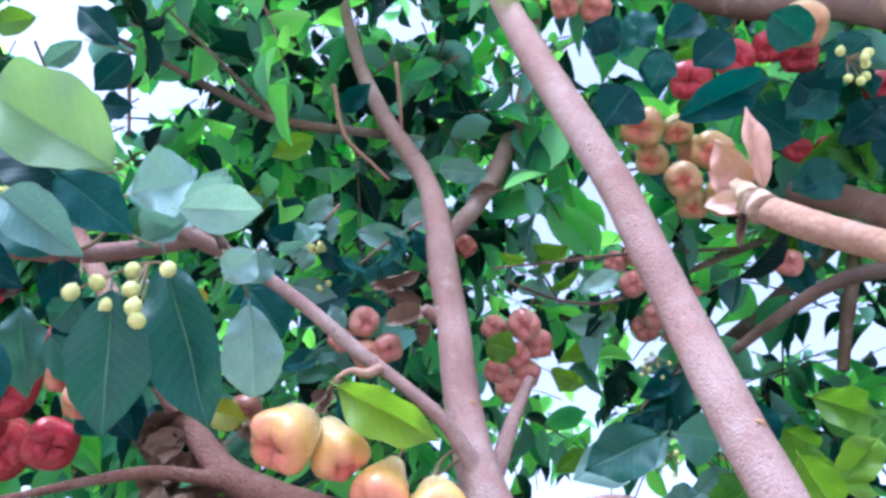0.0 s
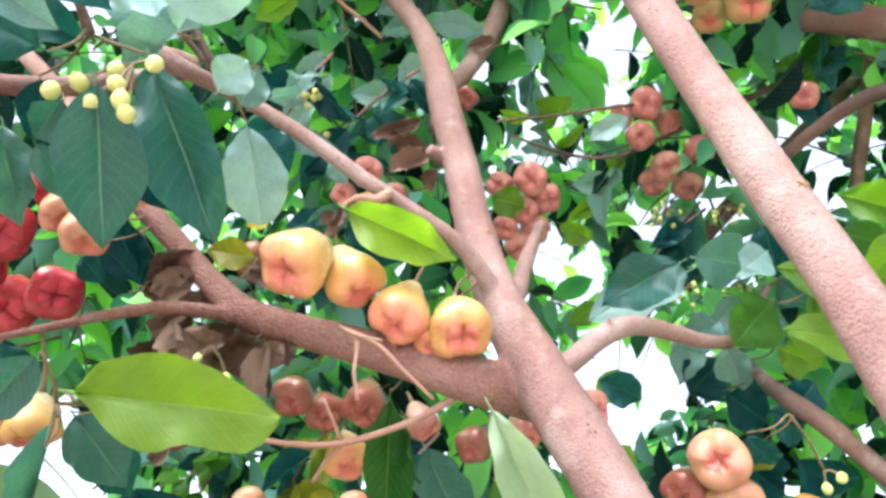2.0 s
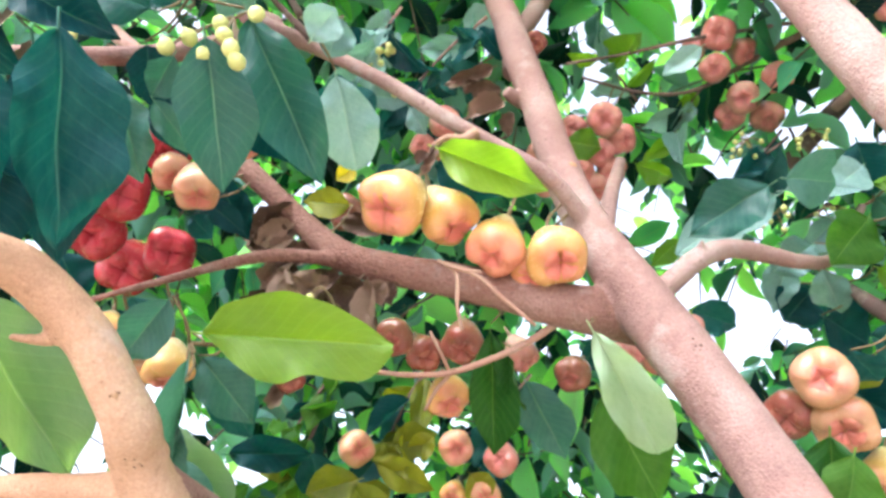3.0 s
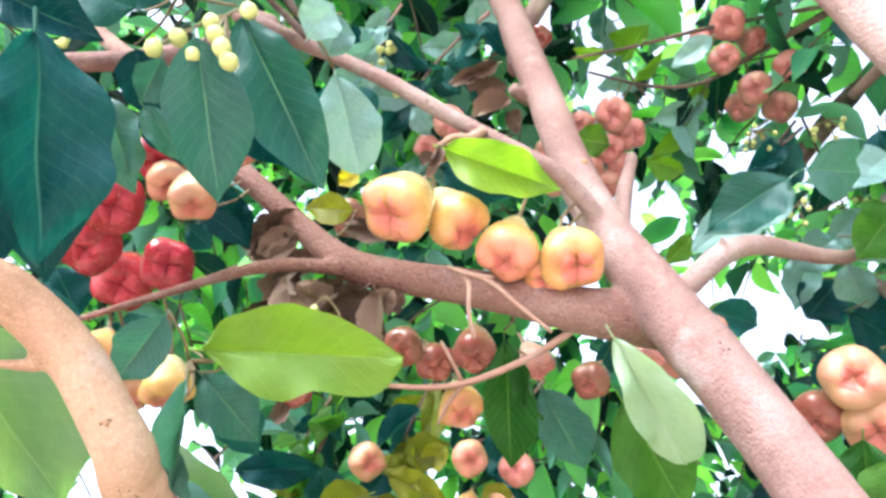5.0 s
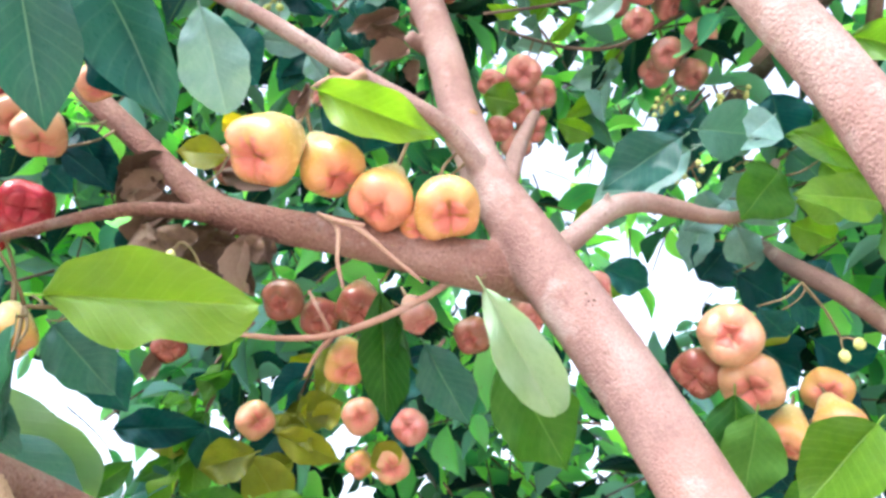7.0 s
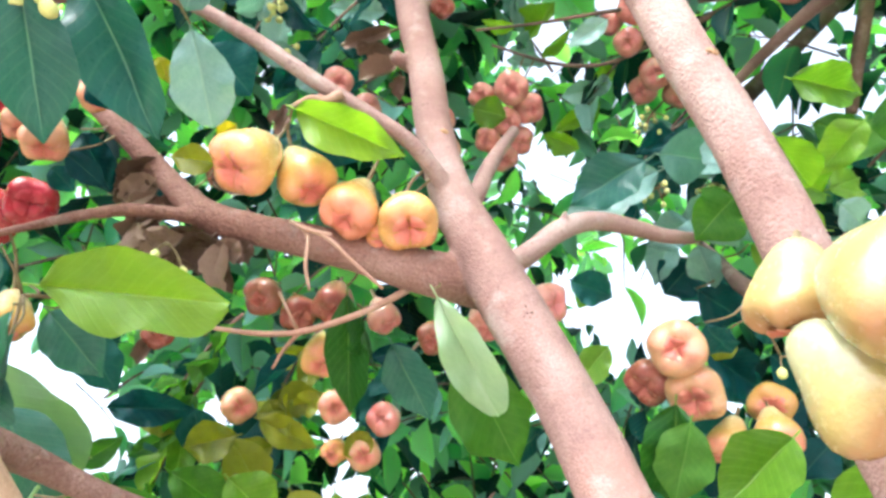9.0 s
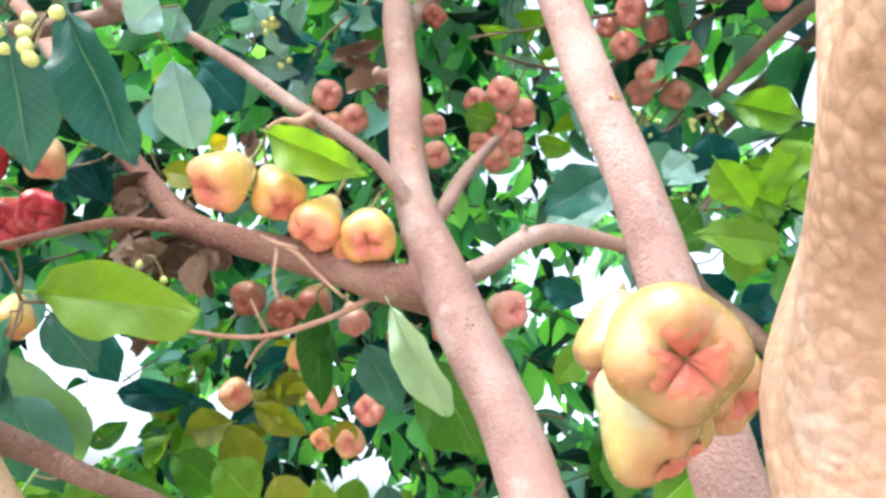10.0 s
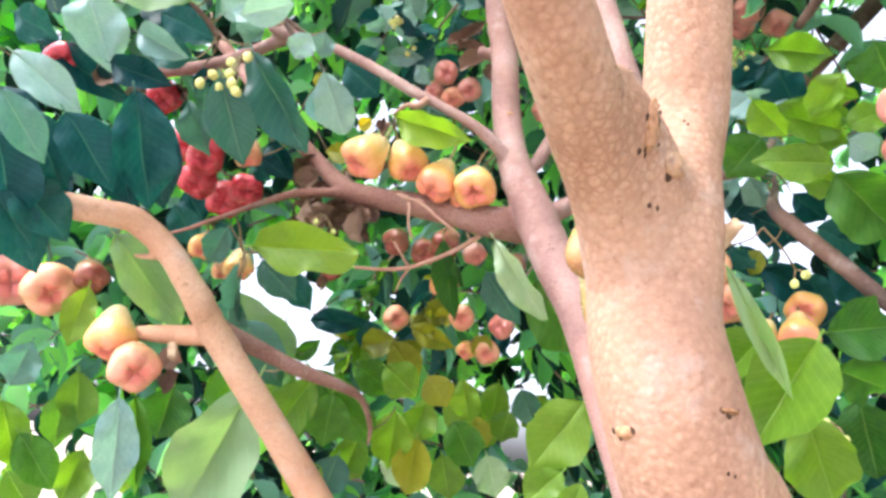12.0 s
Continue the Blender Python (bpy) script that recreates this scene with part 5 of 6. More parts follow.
leaf((0.352, 1.063, 1.901), (0.415, 1.089, 1.882), (0.078, -0.698, -0.712), 0.053, "backlit", 89)
leaf((-0.472, 0.667, 1.643), (-0.425, 0.797, 1.506), (0.726, -0.673, -0.143), 0.112, "sage", 90, "blunt")
leaf((-0.365, 0.636, 1.673), (-0.318, 0.677, 1.617), (0.549, -0.823, -0.147), 0.054, "mid", 91)
leaf((-0.322, 0.532, 1.687), (-0.373, 0.547, 1.629), (0.459, -0.673, -0.580), 0.042, "mid", 92)
leaf((-0.302, 0.544, 1.639), (-0.325, 0.577, 1.566), (0.261, -0.846, -0.464), 0.016, "mid", 93)
leaf((-0.313, 0.562, 1.626), (-0.334, 0.592, 1.560), (0.343, -0.815, -0.466), 0.016, "mid", 94)
leaf((-0.428, 0.749, 1.691), (-0.389, 0.791, 1.629), (0.579, -0.796, -0.177), 0.053, "shade_dark", 95)
leaf((-0.512, 0.921, 1.640), (-0.402, 0.948, 1.642), (0.239, -0.952, -0.189), 0.049, "shade_dark", 96)
leaf((-0.415, 0.979, 1.656), (-0.407, 1.015, 1.591), (0.539, -0.763, -0.357), 0.059, "shade_dark", 97)
leaf((-0.426, 0.594, 1.724), (-0.407, 0.619, 1.685), (0.638, -0.752, -0.166), 0.034, "shade_dark", 98)
leaf((-0.128, 0.294, 1.434), (-0.146, 0.319, 1.333), (0.810, -0.518, -0.275), 0.038, "pale", 99)
leaf((-0.345, 0.665, 1.506), (-0.482, 0.674, 1.240), (0.618, -0.708, -0.341), 0.126, "sage", 100)
leaf((-0.379, 0.796, 1.536), (-0.296, 0.896, 1.407), (0.509, -0.807, -0.300), 0.098, "green", 101)
leaf((-0.402, 0.412, 1.647), (-0.363, 0.526, 1.541), (0.899, -0.410, -0.157), 0.069, "sage", 102)
leaf((-0.533, 0.480, 1.599), (-0.567, 0.493, 1.502), (0.802, -0.483, -0.351), 0.049, "backlit", 103)
leaf((-0.329, 0.812, 1.498), (-0.352, 0.833, 1.399), (0.611, -0.733, -0.299), 0.074, "green", 104)
leaf((-0.351, 0.789, 1.521), (-0.432, 0.786, 1.389), (0.555, -0.769, -0.316), 0.074, "backlit", 105)
leaf((-0.443, 0.531, 1.455), (-0.457, 0.573, 1.313), (0.815, -0.528, -0.237), 0.039, "green", 106)
leaf((-0.458, 0.604, 1.473), (-0.485, 0.617, 1.390), (0.732, -0.595, -0.332), 0.076, "green", 107)
leaf((-0.376, 0.286, 1.919), (-0.354, 0.334, 1.825), (0.775, -0.617, -0.136), 0.070, "pale", 108)
leaf((-0.459, 0.282, 1.865), (-0.368, 0.362, 1.806), (0.553, -0.800, -0.231), 0.045, "shade_dark", 109)
leaf((-0.438, 0.250, 1.827), (-0.374, 0.313, 1.765), (0.634, -0.762, -0.129), 0.053, "pale", 110)
leaf((-0.276, 0.321, 1.781), (-0.286, 0.386, 1.651), (0.885, -0.354, -0.304), 0.074, "shade_dark", 111)
leaf((-0.309, 0.268, 1.731), (-0.288, 0.334, 1.655), (0.922, -0.334, -0.198), 0.062, "shade_dark", 112)
leaf((-0.351, 0.251, 1.737), (-0.341, 0.315, 1.649), (0.747, -0.551, -0.372), 0.067, "shade_dark", 113)
leaf((-0.353, 0.226, 1.700), (-0.366, 0.279, 1.601), (0.917, -0.307, -0.254), 0.067, "shade_dark", 114)
leaf((-0.490, 0.359, 1.762), (-0.538, 0.375, 1.634), (0.839, -0.405, -0.364), 0.076, "shade_dark", 115)
leaf((-0.623, 0.406, 1.686), (-0.649, 0.416, 1.613), (0.846, -0.397, -0.356), 0.075, "shade_dark", 116)
leaf((-0.380, 0.369, 1.765), (-0.369, 0.413, 1.664), (0.700, -0.680, -0.218), 0.059, "shade_dark", 117)
leaf((-0.430, 0.244, 1.775), (-0.385, 0.303, 1.693), (0.766, -0.641, -0.041), 0.059, "shade_dark", 118)
leaf((-0.489, 0.319, 1.792), (-0.502, 0.347, 1.693), (0.880, -0.414, -0.233), 0.082, "shade_dark", 119)
leaf((-0.263, 0.299, 1.836), (-0.212, 0.339, 1.814), (0.475, -0.796, -0.376), 0.036, "pale", 120)
leaf((-0.337, 0.316, 1.823), (-0.274, 0.363, 1.804), (0.484, -0.792, -0.373), 0.041, "shade_dark", 121)
leaf((-0.429, 0.320, 1.773), (-0.364, 0.386, 1.707), (0.180, -0.781, -0.598), 0.028, "shade_dark", 122)
leaf((-0.509, 0.317, 1.681), (-0.479, 0.372, 1.582), (0.851, -0.525, -0.036), 0.065, "shade_dark", 123)
leaf((-0.520, 0.303, 1.700), (-0.461, 0.353, 1.667), (0.618, -0.782, -0.083), 0.058, "shade_dark", 124)
leaf((-0.239, 0.306, 1.860), (-0.192, 0.345, 1.835), (0.467, -0.799, -0.379), 0.039, "shade_dark", 125)
leaf((-0.506, 0.266, 1.910), (-0.457, 0.305, 1.887), (0.504, -0.803, -0.318), 0.052, "shade_dark", 126)
leaf((-0.198, 0.380, 1.891), (-0.139, 0.411, 1.911), (0.519, -0.607, -0.602), 0.041, "pale", 127)
leaf((0.420, 0.925, 1.896), (0.324, 0.859, 1.910), (0.421, -0.720, -0.552), 0.053, "backlit", 128)
leaf((0.410, 0.909, 1.841), (0.316, 0.852, 1.829), (0.505, -0.762, -0.407), 0.055, "backlit", 129)
leaf((0.418, 0.922, 1.901), (0.479, 0.949, 1.934), (0.504, -0.827, -0.250), 0.047, "backlit", 130)
leaf((0.422, 0.905, 1.874), (0.463, 0.937, 1.858), (0.329, -0.728, -0.602), 0.043, "pale", 131)
leaf((0.400, 0.906, 1.832), (0.471, 0.982, 1.747), (0.169, -0.798, -0.579), 0.092, "green", 132)
leaf((0.386, 0.751, 1.576), (0.318, 0.754, 1.448), (0.116, -0.990, -0.083), 0.085, "backlit", 133)
leaf((0.386, 0.751, 1.576), (0.462, 0.794, 1.593), (0.506, -0.854, -0.125), 0.068, "green", 134)
leaf((0.388, 0.793, 1.546), (0.452, 0.842, 1.524), (0.498, -0.799, -0.336), 0.056, "green", 135)
leaf((0.333, 0.476, 1.582), (0.377, 0.545, 1.470), (0.222, -0.866, -0.447), 0.018, "sage", 136)
leaf((0.359, 0.819, 1.505), (0.384, 0.874, 1.398), (0.155, -0.893, -0.423), 0.078, "backlit", 137)
leaf((0.116, 0.784, 1.500), (0.038, 0.770, 1.402), (0.325, -0.938, -0.122), 0.081, "backlit", 138)
leaf((0.094, 0.773, 1.410), (0.049, 0.763, 1.358), (0.305, -0.949, -0.078), 0.056, "backlit", 139)
leaf((0.120, 0.764, 1.399), (0.099, 0.770, 1.345), (0.268, -0.940, -0.210), 0.041, "backlit", 140)
leaf((0.412, 0.975, 1.540), (0.430, 1.023, 1.438), (0.066, -0.906, -0.419), 0.088, "green", 141)
leaf((0.310, 0.867, 1.942), (0.280, 0.859, 1.912), (0.449, -0.869, -0.208), 0.048, "pale", 142)
leaf((0.317, 0.916, 1.902), (0.271, 0.908, 1.842), (0.359, -0.920, -0.156), 0.074, "green", 143)
leaf((0.458, 0.783, 1.943), (0.480, 0.817, 1.888), (-0.026, -0.845, -0.534), 0.062, "green", 144)
leaf((0.227, 0.928, 1.654), (0.212, 0.980, 1.540), (-0.185, -0.902, -0.390), 0.065, "green", 145)
leaf((0.327, 0.842, 1.600), (0.254, 0.861, 1.525), (-0.203, -0.977, -0.058), 0.069, "backlit", 146)
leaf((0.324, 0.968, 1.564), (0.255, 0.964, 1.538), (0.053, -0.999, 0.010), 0.045, "green", 147)
leaf((0.434, 0.950, 1.925), (0.341, 0.913, 1.942), (0.200, -0.778, -0.596), 0.051, "backlit", 148)
leaf((0.422, 0.945, 2.016), (0.494, 0.976, 1.998), (0.146, -0.731, -0.667), 0.048, "green", 149)
leaf((0.472, 0.982, 1.970), (0.517, 0.967, 2.033), (-0.045, -0.979, -0.198), 0.051, "green", 150)
leaf((0.238, 0.890, 1.624), (0.210, 0.921, 1.536), (-0.078, -0.945, -0.317), 0.061, "green", 151)
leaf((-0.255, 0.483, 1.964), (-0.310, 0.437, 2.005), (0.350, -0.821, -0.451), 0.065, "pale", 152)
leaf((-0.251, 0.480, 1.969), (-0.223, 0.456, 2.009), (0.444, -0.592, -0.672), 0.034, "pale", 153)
leaf((-0.302, 0.402, 1.935), (-0.385, 0.362, 1.958), (0.252, -0.831, -0.496), 0.059, "shade_dark", 154)
leaf((-0.252, 0.370, 1.931), (-0.369, 0.306, 1.976), (0.261, -0.823, -0.505), 0.069, "backlit", 155)
leaf((-0.282, 0.395, 1.861), (-0.363, 0.353, 1.888), (0.313, -0.863, -0.397), 0.053, "shade_dark", 156)
leaf((-0.306, 0.417, 1.953), (-0.380, 0.361, 2.000), (0.503, -0.840, -0.205), 0.037, "pale", 157)
leaf((-0.240, 0.471, 1.964), (-0.304, 0.478, 1.936), (0.055, -0.938, -0.341), 0.037, "pale", 158)
leaf((-0.317, 0.456, 1.939), (-0.389, 0.422, 1.960), (0.269, -0.844, -0.463), 0.042, "shade_dark", 159)
leaf((-0.198, 0.527, 1.967), (-0.221, 0.544, 1.937), (0.357, -0.654, -0.667), 0.040, "pale", 161)
leaf((-0.586, 0.578, 2.410), (-0.659, 0.520, 2.461), (0.276, -0.804, -0.527), 0.053, "shade_dark", 162)
leaf((-0.684, 0.591, 2.462), (-0.753, 0.609, 2.417), (0.424, -0.392, -0.817), 0.037, "pale", 163)
leaf((-0.569, 0.586, 2.405), (-0.634, 0.611, 2.353), (0.459, -0.429, -0.778), 0.053, "shade_dark", 164)
leaf((-0.565, 0.639, 2.340), (-0.626, 0.629, 2.333), (0.186, -0.630, -0.754), 0.044, "shade_dark", 165)
leaf((-0.711, 0.528, 2.434), (-0.789, 0.521, 2.418), (0.215, -0.482, -0.850), 0.044, "backlit", 166)
leaf((0.207, 0.529, 2.132), (0.309, 0.514, 2.182), (0.201, -0.756, -0.623), 0.044, "shade_dark", 167)
leaf((0.166, 0.483, 2.137), (0.140, 0.505, 2.101), (0.244, -0.740, -0.627), 0.055, "shade_dark", 168)
leaf((0.131, 0.524, 2.310), (0.144, 0.548, 2.285), (-0.098, -0.706, -0.701), 0.041, "shade_dark", 169)
leaf((0.204, 0.553, 2.297), (0.210, 0.592, 2.249), (-0.130, -0.757, -0.640), 0.041, "shade_dark", 170)
leaf((0.342, 0.727, 1.924), (0.415, 0.755, 1.911), (0.200, -0.782, -0.590), 0.045, "backlit", 171)
leaf((0.324, 0.737, 1.866), (0.362, 0.778, 1.826), (-0.010, -0.692, -0.722), 0.045, "backlit", 172)
leaf((0.428, 0.789, 1.911), (0.380, 0.815, 1.863), (-0.236, -0.933, -0.271), 0.042, "backlit", 173)
leaf((0.204, 0.594, 2.343), (0.183, 0.555, 2.386), (-0.148, -0.694, -0.704), 0.044, "shade_dark", 174)
leaf((0.228, 0.374, 1.885), (0.221, 0.336, 1.930), (0.104, -0.773, -0.626), 0.016, "husk", 175)
leaf((0.224, 0.380, 1.891), (0.198, 0.354, 1.916), (-0.318, -0.462, -0.828), 0.024, "husk", 176)
leaf((0.219, 0.383, 1.890), (0.198, 0.367, 1.903), (0.203, -0.775, -0.598), 0.021, "husk", 177)
leaf((0.218, 0.374, 1.881), (0.192, 0.373, 1.874), (0.191, -0.772, -0.606), 0.016, "husk", 178)
leaf((0.309, 0.590, 2.362), (0.259, 0.605, 2.327), (0.197, -0.765, -0.614), 0.058, "shade_dark", 179)
leaf((0.352, 0.579, 2.389), (0.409, 0.611, 2.367), (-0.177, -0.329, -0.928), 0.059, "shade_dark", 180)
leaf((0.463, 0.702, 2.387), (0.401, 0.722, 2.343), (0.103, -0.849, -0.518), 0.067, "shade_dark", 181)
leaf((0.490, 0.634, 2.403), (0.438, 0.658, 2.356), (0.042, -0.868, -0.494), 0.060, "shade_dark", 182)
leaf((0.402, 0.688, 2.386), (0.478, 0.724, 2.364), (-0.006, -0.507, -0.862), 0.070, "shade_dark", 183)
leaf((0.550, 0.776, 2.420), (0.484, 0.797, 2.373), (0.065, -0.877, -0.477), 0.067, "shade_dark", 184)
leaf((0.263, 0.551, 2.357), (0.221, 0.566, 2.325), (0.208, -0.755, -0.622), 0.049, "shade_dark", 185)
leaf((0.359, 0.738, 2.388), (0.432, 0.780, 2.358), (-0.035, -0.545, -0.837), 0.074, "shade_dark", 186)
leaf((0.500, 0.825, 2.342), (0.427, 0.829, 2.314), (0.169, -0.816, -0.554), 0.067, "shade_dark", 187)
leaf((0.158, 0.522, 2.321), (0.130, 0.548, 2.280), (0.151, -0.790, -0.594), 0.041, "shade_dark", 188)
leaf((0.168, 0.533, 2.330), (0.161, 0.564, 2.289), (-0.017, -0.802, -0.597), 0.042, "shade_dark", 189)
leaf((0.216, 0.552, 2.283), (0.196, 0.574, 2.248), (0.051, -0.826, -0.561), 0.041, "shade_dark", 190)
leaf((0.221, 0.905, 1.956), (0.119, 0.923, 1.901), (0.015, -0.941, -0.338), 0.073, "mid", 191)
leaf((0.225, 0.882, 1.946), (0.295, 0.904, 1.940), (0.232, -0.856, -0.463), 0.071, "mid", 192)
leaf((0.336, 0.949, 2.034), (0.359, 1.001, 1.976), (-0.137, -0.715, -0.685), 0.070, "shade_dark", 193)
leaf((0.183, 1.015, 2.298), (0.116, 1.028, 2.259), (0.116, -0.855, -0.505), 0.039, "pale", 194)
leaf((-0.052, 1.052, 2.175), (0.008, 1.073, 2.163), (0.153, -0.770, -0.619), 0.056, "backlit", 195)
leaf((0.249, 0.989, 1.991), (0.364, 1.004, 2.019), (0.260, -0.635, -0.728), 0.048, "pale", 196)
leaf((0.322, 1.007, 1.941), (0.352, 1.041, 1.890), (-0.385, -0.644, -0.661), 0.045, "pale", 197)
leaf((0.305, 1.010, 1.953), (0.264, 1.023, 1.907), (0.235, -0.857, -0.459), 0.044, "pale", 198)
leaf((0.377, 0.968, 1.936), (0.421, 0.995, 1.906), (-0.037, -0.714, -0.699), 0.048, "backlit", 199)
leaf((0.385, 0.988, 2.007), (0.438, 1.015, 1.982), (-0.074, -0.591, -0.803), 0.049, "backlit", 200)
leaf((0.357, 1.009, 1.981), (0.396, 1.039, 1.942), (-0.304, -0.576, -0.759), 0.046, "mid", 201)
leaf((0.055, 1.168, 2.191), (0.119, 1.197, 2.167), (-0.060, -0.563, -0.824), 0.042, "backlit", 202)
leaf((0.119, 1.247, 2.071), (0.067, 1.257, 2.026), (0.341, -0.753, -0.563), 0.042, "backlit", 203)
leaf((0.212, 1.229, 2.151), (0.245, 1.265, 2.100), (-0.363, -0.645, -0.673), 0.046, "backlit", 204)
leaf((0.145, 1.134, 1.901), (0.108, 1.152, 1.848), (-0.003, -0.948, -0.318), 0.042, "backlit", 205)
leaf((0.187, 1.136, 2.052), (0.141, 1.145, 2.012), (0.115, -0.933, -0.341), 0.044, "pale", 206)
leaf((0.156, 1.170, 1.795), (0.102, 1.184, 1.727), (0.071, -0.963, -0.260), 0.053, "backlit", 207)
leaf((0.277, 1.077, 1.842), (0.354, 1.138, 1.807), (0.296, -0.720, -0.628), 0.066, "shade_dark", 208)
leaf((0.360, 1.199, 1.857), (0.441, 1.261, 1.830), (0.497, -0.799, -0.339), 0.070, "shade_dark", 209)
leaf((0.280, 1.107, 1.763), (0.355, 1.171, 1.720), (0.402, -0.788, -0.467), 0.065, "shade_dark", 210)
leaf((0.375, 1.164, 1.774), (0.451, 1.226, 1.740), (0.306, -0.726, -0.616), 0.070, "shade_dark", 211)
leaf((0.312, 1.086, 1.672), (0.249, 1.063, 1.623), (0.362, -0.931, -0.035), 0.062, "shade_dark", 212)
leaf((0.404, 1.135, 1.700), (0.340, 1.115, 1.642), (0.302, -0.953, -0.002), 0.065, "shade_dark", 213)
leaf((0.248, 1.108, 1.908), (0.301, 1.164, 1.850), (0.265, -0.807, -0.528), 0.065, "shade_dark", 214)
leaf((0.447, 1.234, 1.914), (0.392, 1.225, 1.843), (0.243, -0.968, -0.060), 0.065, "shade_dark", 215)
leaf((0.263, 1.075, 1.617), (0.304, 1.121, 1.563), (0.344, -0.827, -0.445), 0.058, "shade_dark", 216)
leaf((0.325, 1.223, 1.934), (0.383, 1.276, 1.893), (0.300, -0.775, -0.557), 0.062, "shade_dark", 217)
leaf((0.249, 1.143, 1.816), (0.278, 1.183, 1.755), (-0.112, -0.802, -0.587), 0.063, "shade_dark", 218)
leaf((0.325, 1.272, 1.799), (0.372, 1.325, 1.736), (0.247, -0.821, -0.514), 0.062, "shade_dark", 219)
leaf((0.445, 1.178, 1.655), (0.396, 1.167, 1.599), (0.191, -0.981, 0.028), 0.058, "shade_dark", 220)
leaf((-0.217, 1.184, 1.572), (-0.241, 1.209, 1.484), (0.367, -0.864, -0.345), 0.062, "backlit", 221)
leaf((-0.204, 1.260, 1.570), (-0.179, 1.305, 1.482), (0.314, -0.877, -0.362), 0.066, "mid", 222)
leaf((-0.256, 1.177, 1.549), (-0.299, 1.191, 1.469), (0.104, -0.969, -0.225), 0.060, "backlit", 223)
leaf((-0.177, 1.341, 1.568), (-0.233, 1.348, 1.490), (0.362, -0.866, -0.345), 0.064, "backlit", 224)
leaf((-0.176, 1.155, 1.514), (-0.197, 1.172, 1.448), (0.326, -0.883, -0.337), 0.059, "backlit", 225)
leaf((-0.131, 1.176, 1.508), (-0.107, 1.210, 1.446), (0.481, -0.832, -0.279), 0.059, "backlit", 226)
leaf((-0.240, 1.134, 1.499), (-0.235, 1.165, 1.427), (0.495, -0.811, -0.311), 0.059, "olive", 227)
leaf((-0.370, 0.954, 1.445), (-0.412, 0.964, 1.343), (0.526, -0.797, -0.296), 0.068, "backlit", 228)
leaf((-0.328, 0.987, 1.430), (-0.309, 1.034, 1.336), (0.498, -0.813, -0.301), 0.069, "light", 229)
leaf((-0.294, 1.050, 1.521), (-0.328, 1.063, 1.426), (0.612, -0.725, -0.316), 0.066, "backlit", 230)
leaf((-0.268, 1.133, 1.544), (-0.294, 1.152, 1.445), (0.301, -0.918, -0.257), 0.069, "backlit", 231)
leaf((-0.249, 1.219, 1.545), (-0.277, 1.243, 1.431), (0.424, -0.861, -0.281), 0.070, "backlit", 232)
leaf((-0.250, 1.040, 1.420), (-0.239, 1.079, 1.334), (0.572, -0.774, -0.272), 0.068, "backlit", 233)
leaf((-0.180, 1.082, 1.428), (-0.169, 1.121, 1.343), (0.520, -0.803, -0.292), 0.068, "light", 234)
leaf((-0.368, 0.897, 1.401), (-0.399, 0.908, 1.315), (0.556, -0.775, -0.302), 0.069, "mid", 235)
leaf((-0.435, 0.857, 1.393), (-0.424, 0.893, 1.312), (0.722, -0.661, -0.201), 0.069, "backlit", 236)
leaf((-0.756, 0.588, 1.359), (-0.778, 0.607, 1.269), (0.742, -0.597, -0.305), 0.066, "backlit", 237)
leaf((-0.709, 0.619, 1.356), (-0.691, 0.659, 1.279), (0.937, -0.348, 0.042), 0.066, "light", 238)
leaf((-0.702, 0.693, 1.371), (-0.695, 0.728, 1.289), (0.851, -0.506, -0.142), 0.059, "backlit", 239)
leaf((-0.587, 0.463, 1.386), (-0.553, 0.513, 1.309), (0.863, -0.502, 0.058), 0.055, "green", 240)
leaf((-0.604, 0.437, 1.428), (-0.591, 0.480, 1.334), (0.901, -0.428, -0.069), 0.055, "backlit", 241)
leaf((-0.590, 0.514, 1.447), (-0.611, 0.533, 1.358), (0.834, -0.467, -0.293), 0.050, "green", 242)
leaf((-0.559, 0.437, 1.508), (-0.590, 0.442, 1.437), (0.794, -0.465, -0.391), 0.055, "mid", 243)
leaf((-0.567, 0.516, 1.481), (-0.580, 0.540, 1.393), (0.843, -0.474, -0.254), 0.058, "backlit", 244)
leaf((-0.568, 0.556, 1.371), (-0.602, 0.564, 1.289), (0.753, -0.548, -0.365), 0.058, "backlit", 245)
leaf((-0.669, 0.506, 1.328), (-0.638, 0.548, 1.269), (0.860, -0.501, 0.100), 0.058, "backlit", 246)
leaf((-0.456, 0.678, 1.519), (-0.433, 0.729, 1.420), (0.766, -0.627, -0.142), 0.081, "green", 247)
leaf((-0.448, 0.699, 1.598), (-0.401, 0.769, 1.489), (0.605, -0.763, -0.227), 0.085, "mid", 248)
leaf((-0.279, 0.923, 1.486), (-0.303, 0.946, 1.381), (0.539, -0.789, -0.294), 0.069, "backlit", 249)
leaf((-0.249, 0.958, 1.443), (-0.273, 0.980, 1.339), (0.506, -0.811, -0.292), 0.069, "olive", 250)
leaf((-0.197, 0.979, 1.477), (-0.170, 1.026, 1.397), (0.585, -0.772, -0.250), 0.069, "green", 251)
leaf((-0.418, 0.954, 1.567), (-0.349, 1.017, 1.515), (0.622, -0.774, -0.117), 0.065, "green", 252)
leaf((-0.351, 0.979, 1.616), (-0.311, 1.033, 1.539), (0.613, -0.761, -0.212), 0.065, "olive", 253)
leaf((-0.462, 0.807, 1.482), (-0.435, 0.857, 1.393), (0.735, -0.662, -0.147), 0.078, "green", 254)
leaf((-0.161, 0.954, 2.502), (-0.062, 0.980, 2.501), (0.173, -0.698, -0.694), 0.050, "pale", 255)
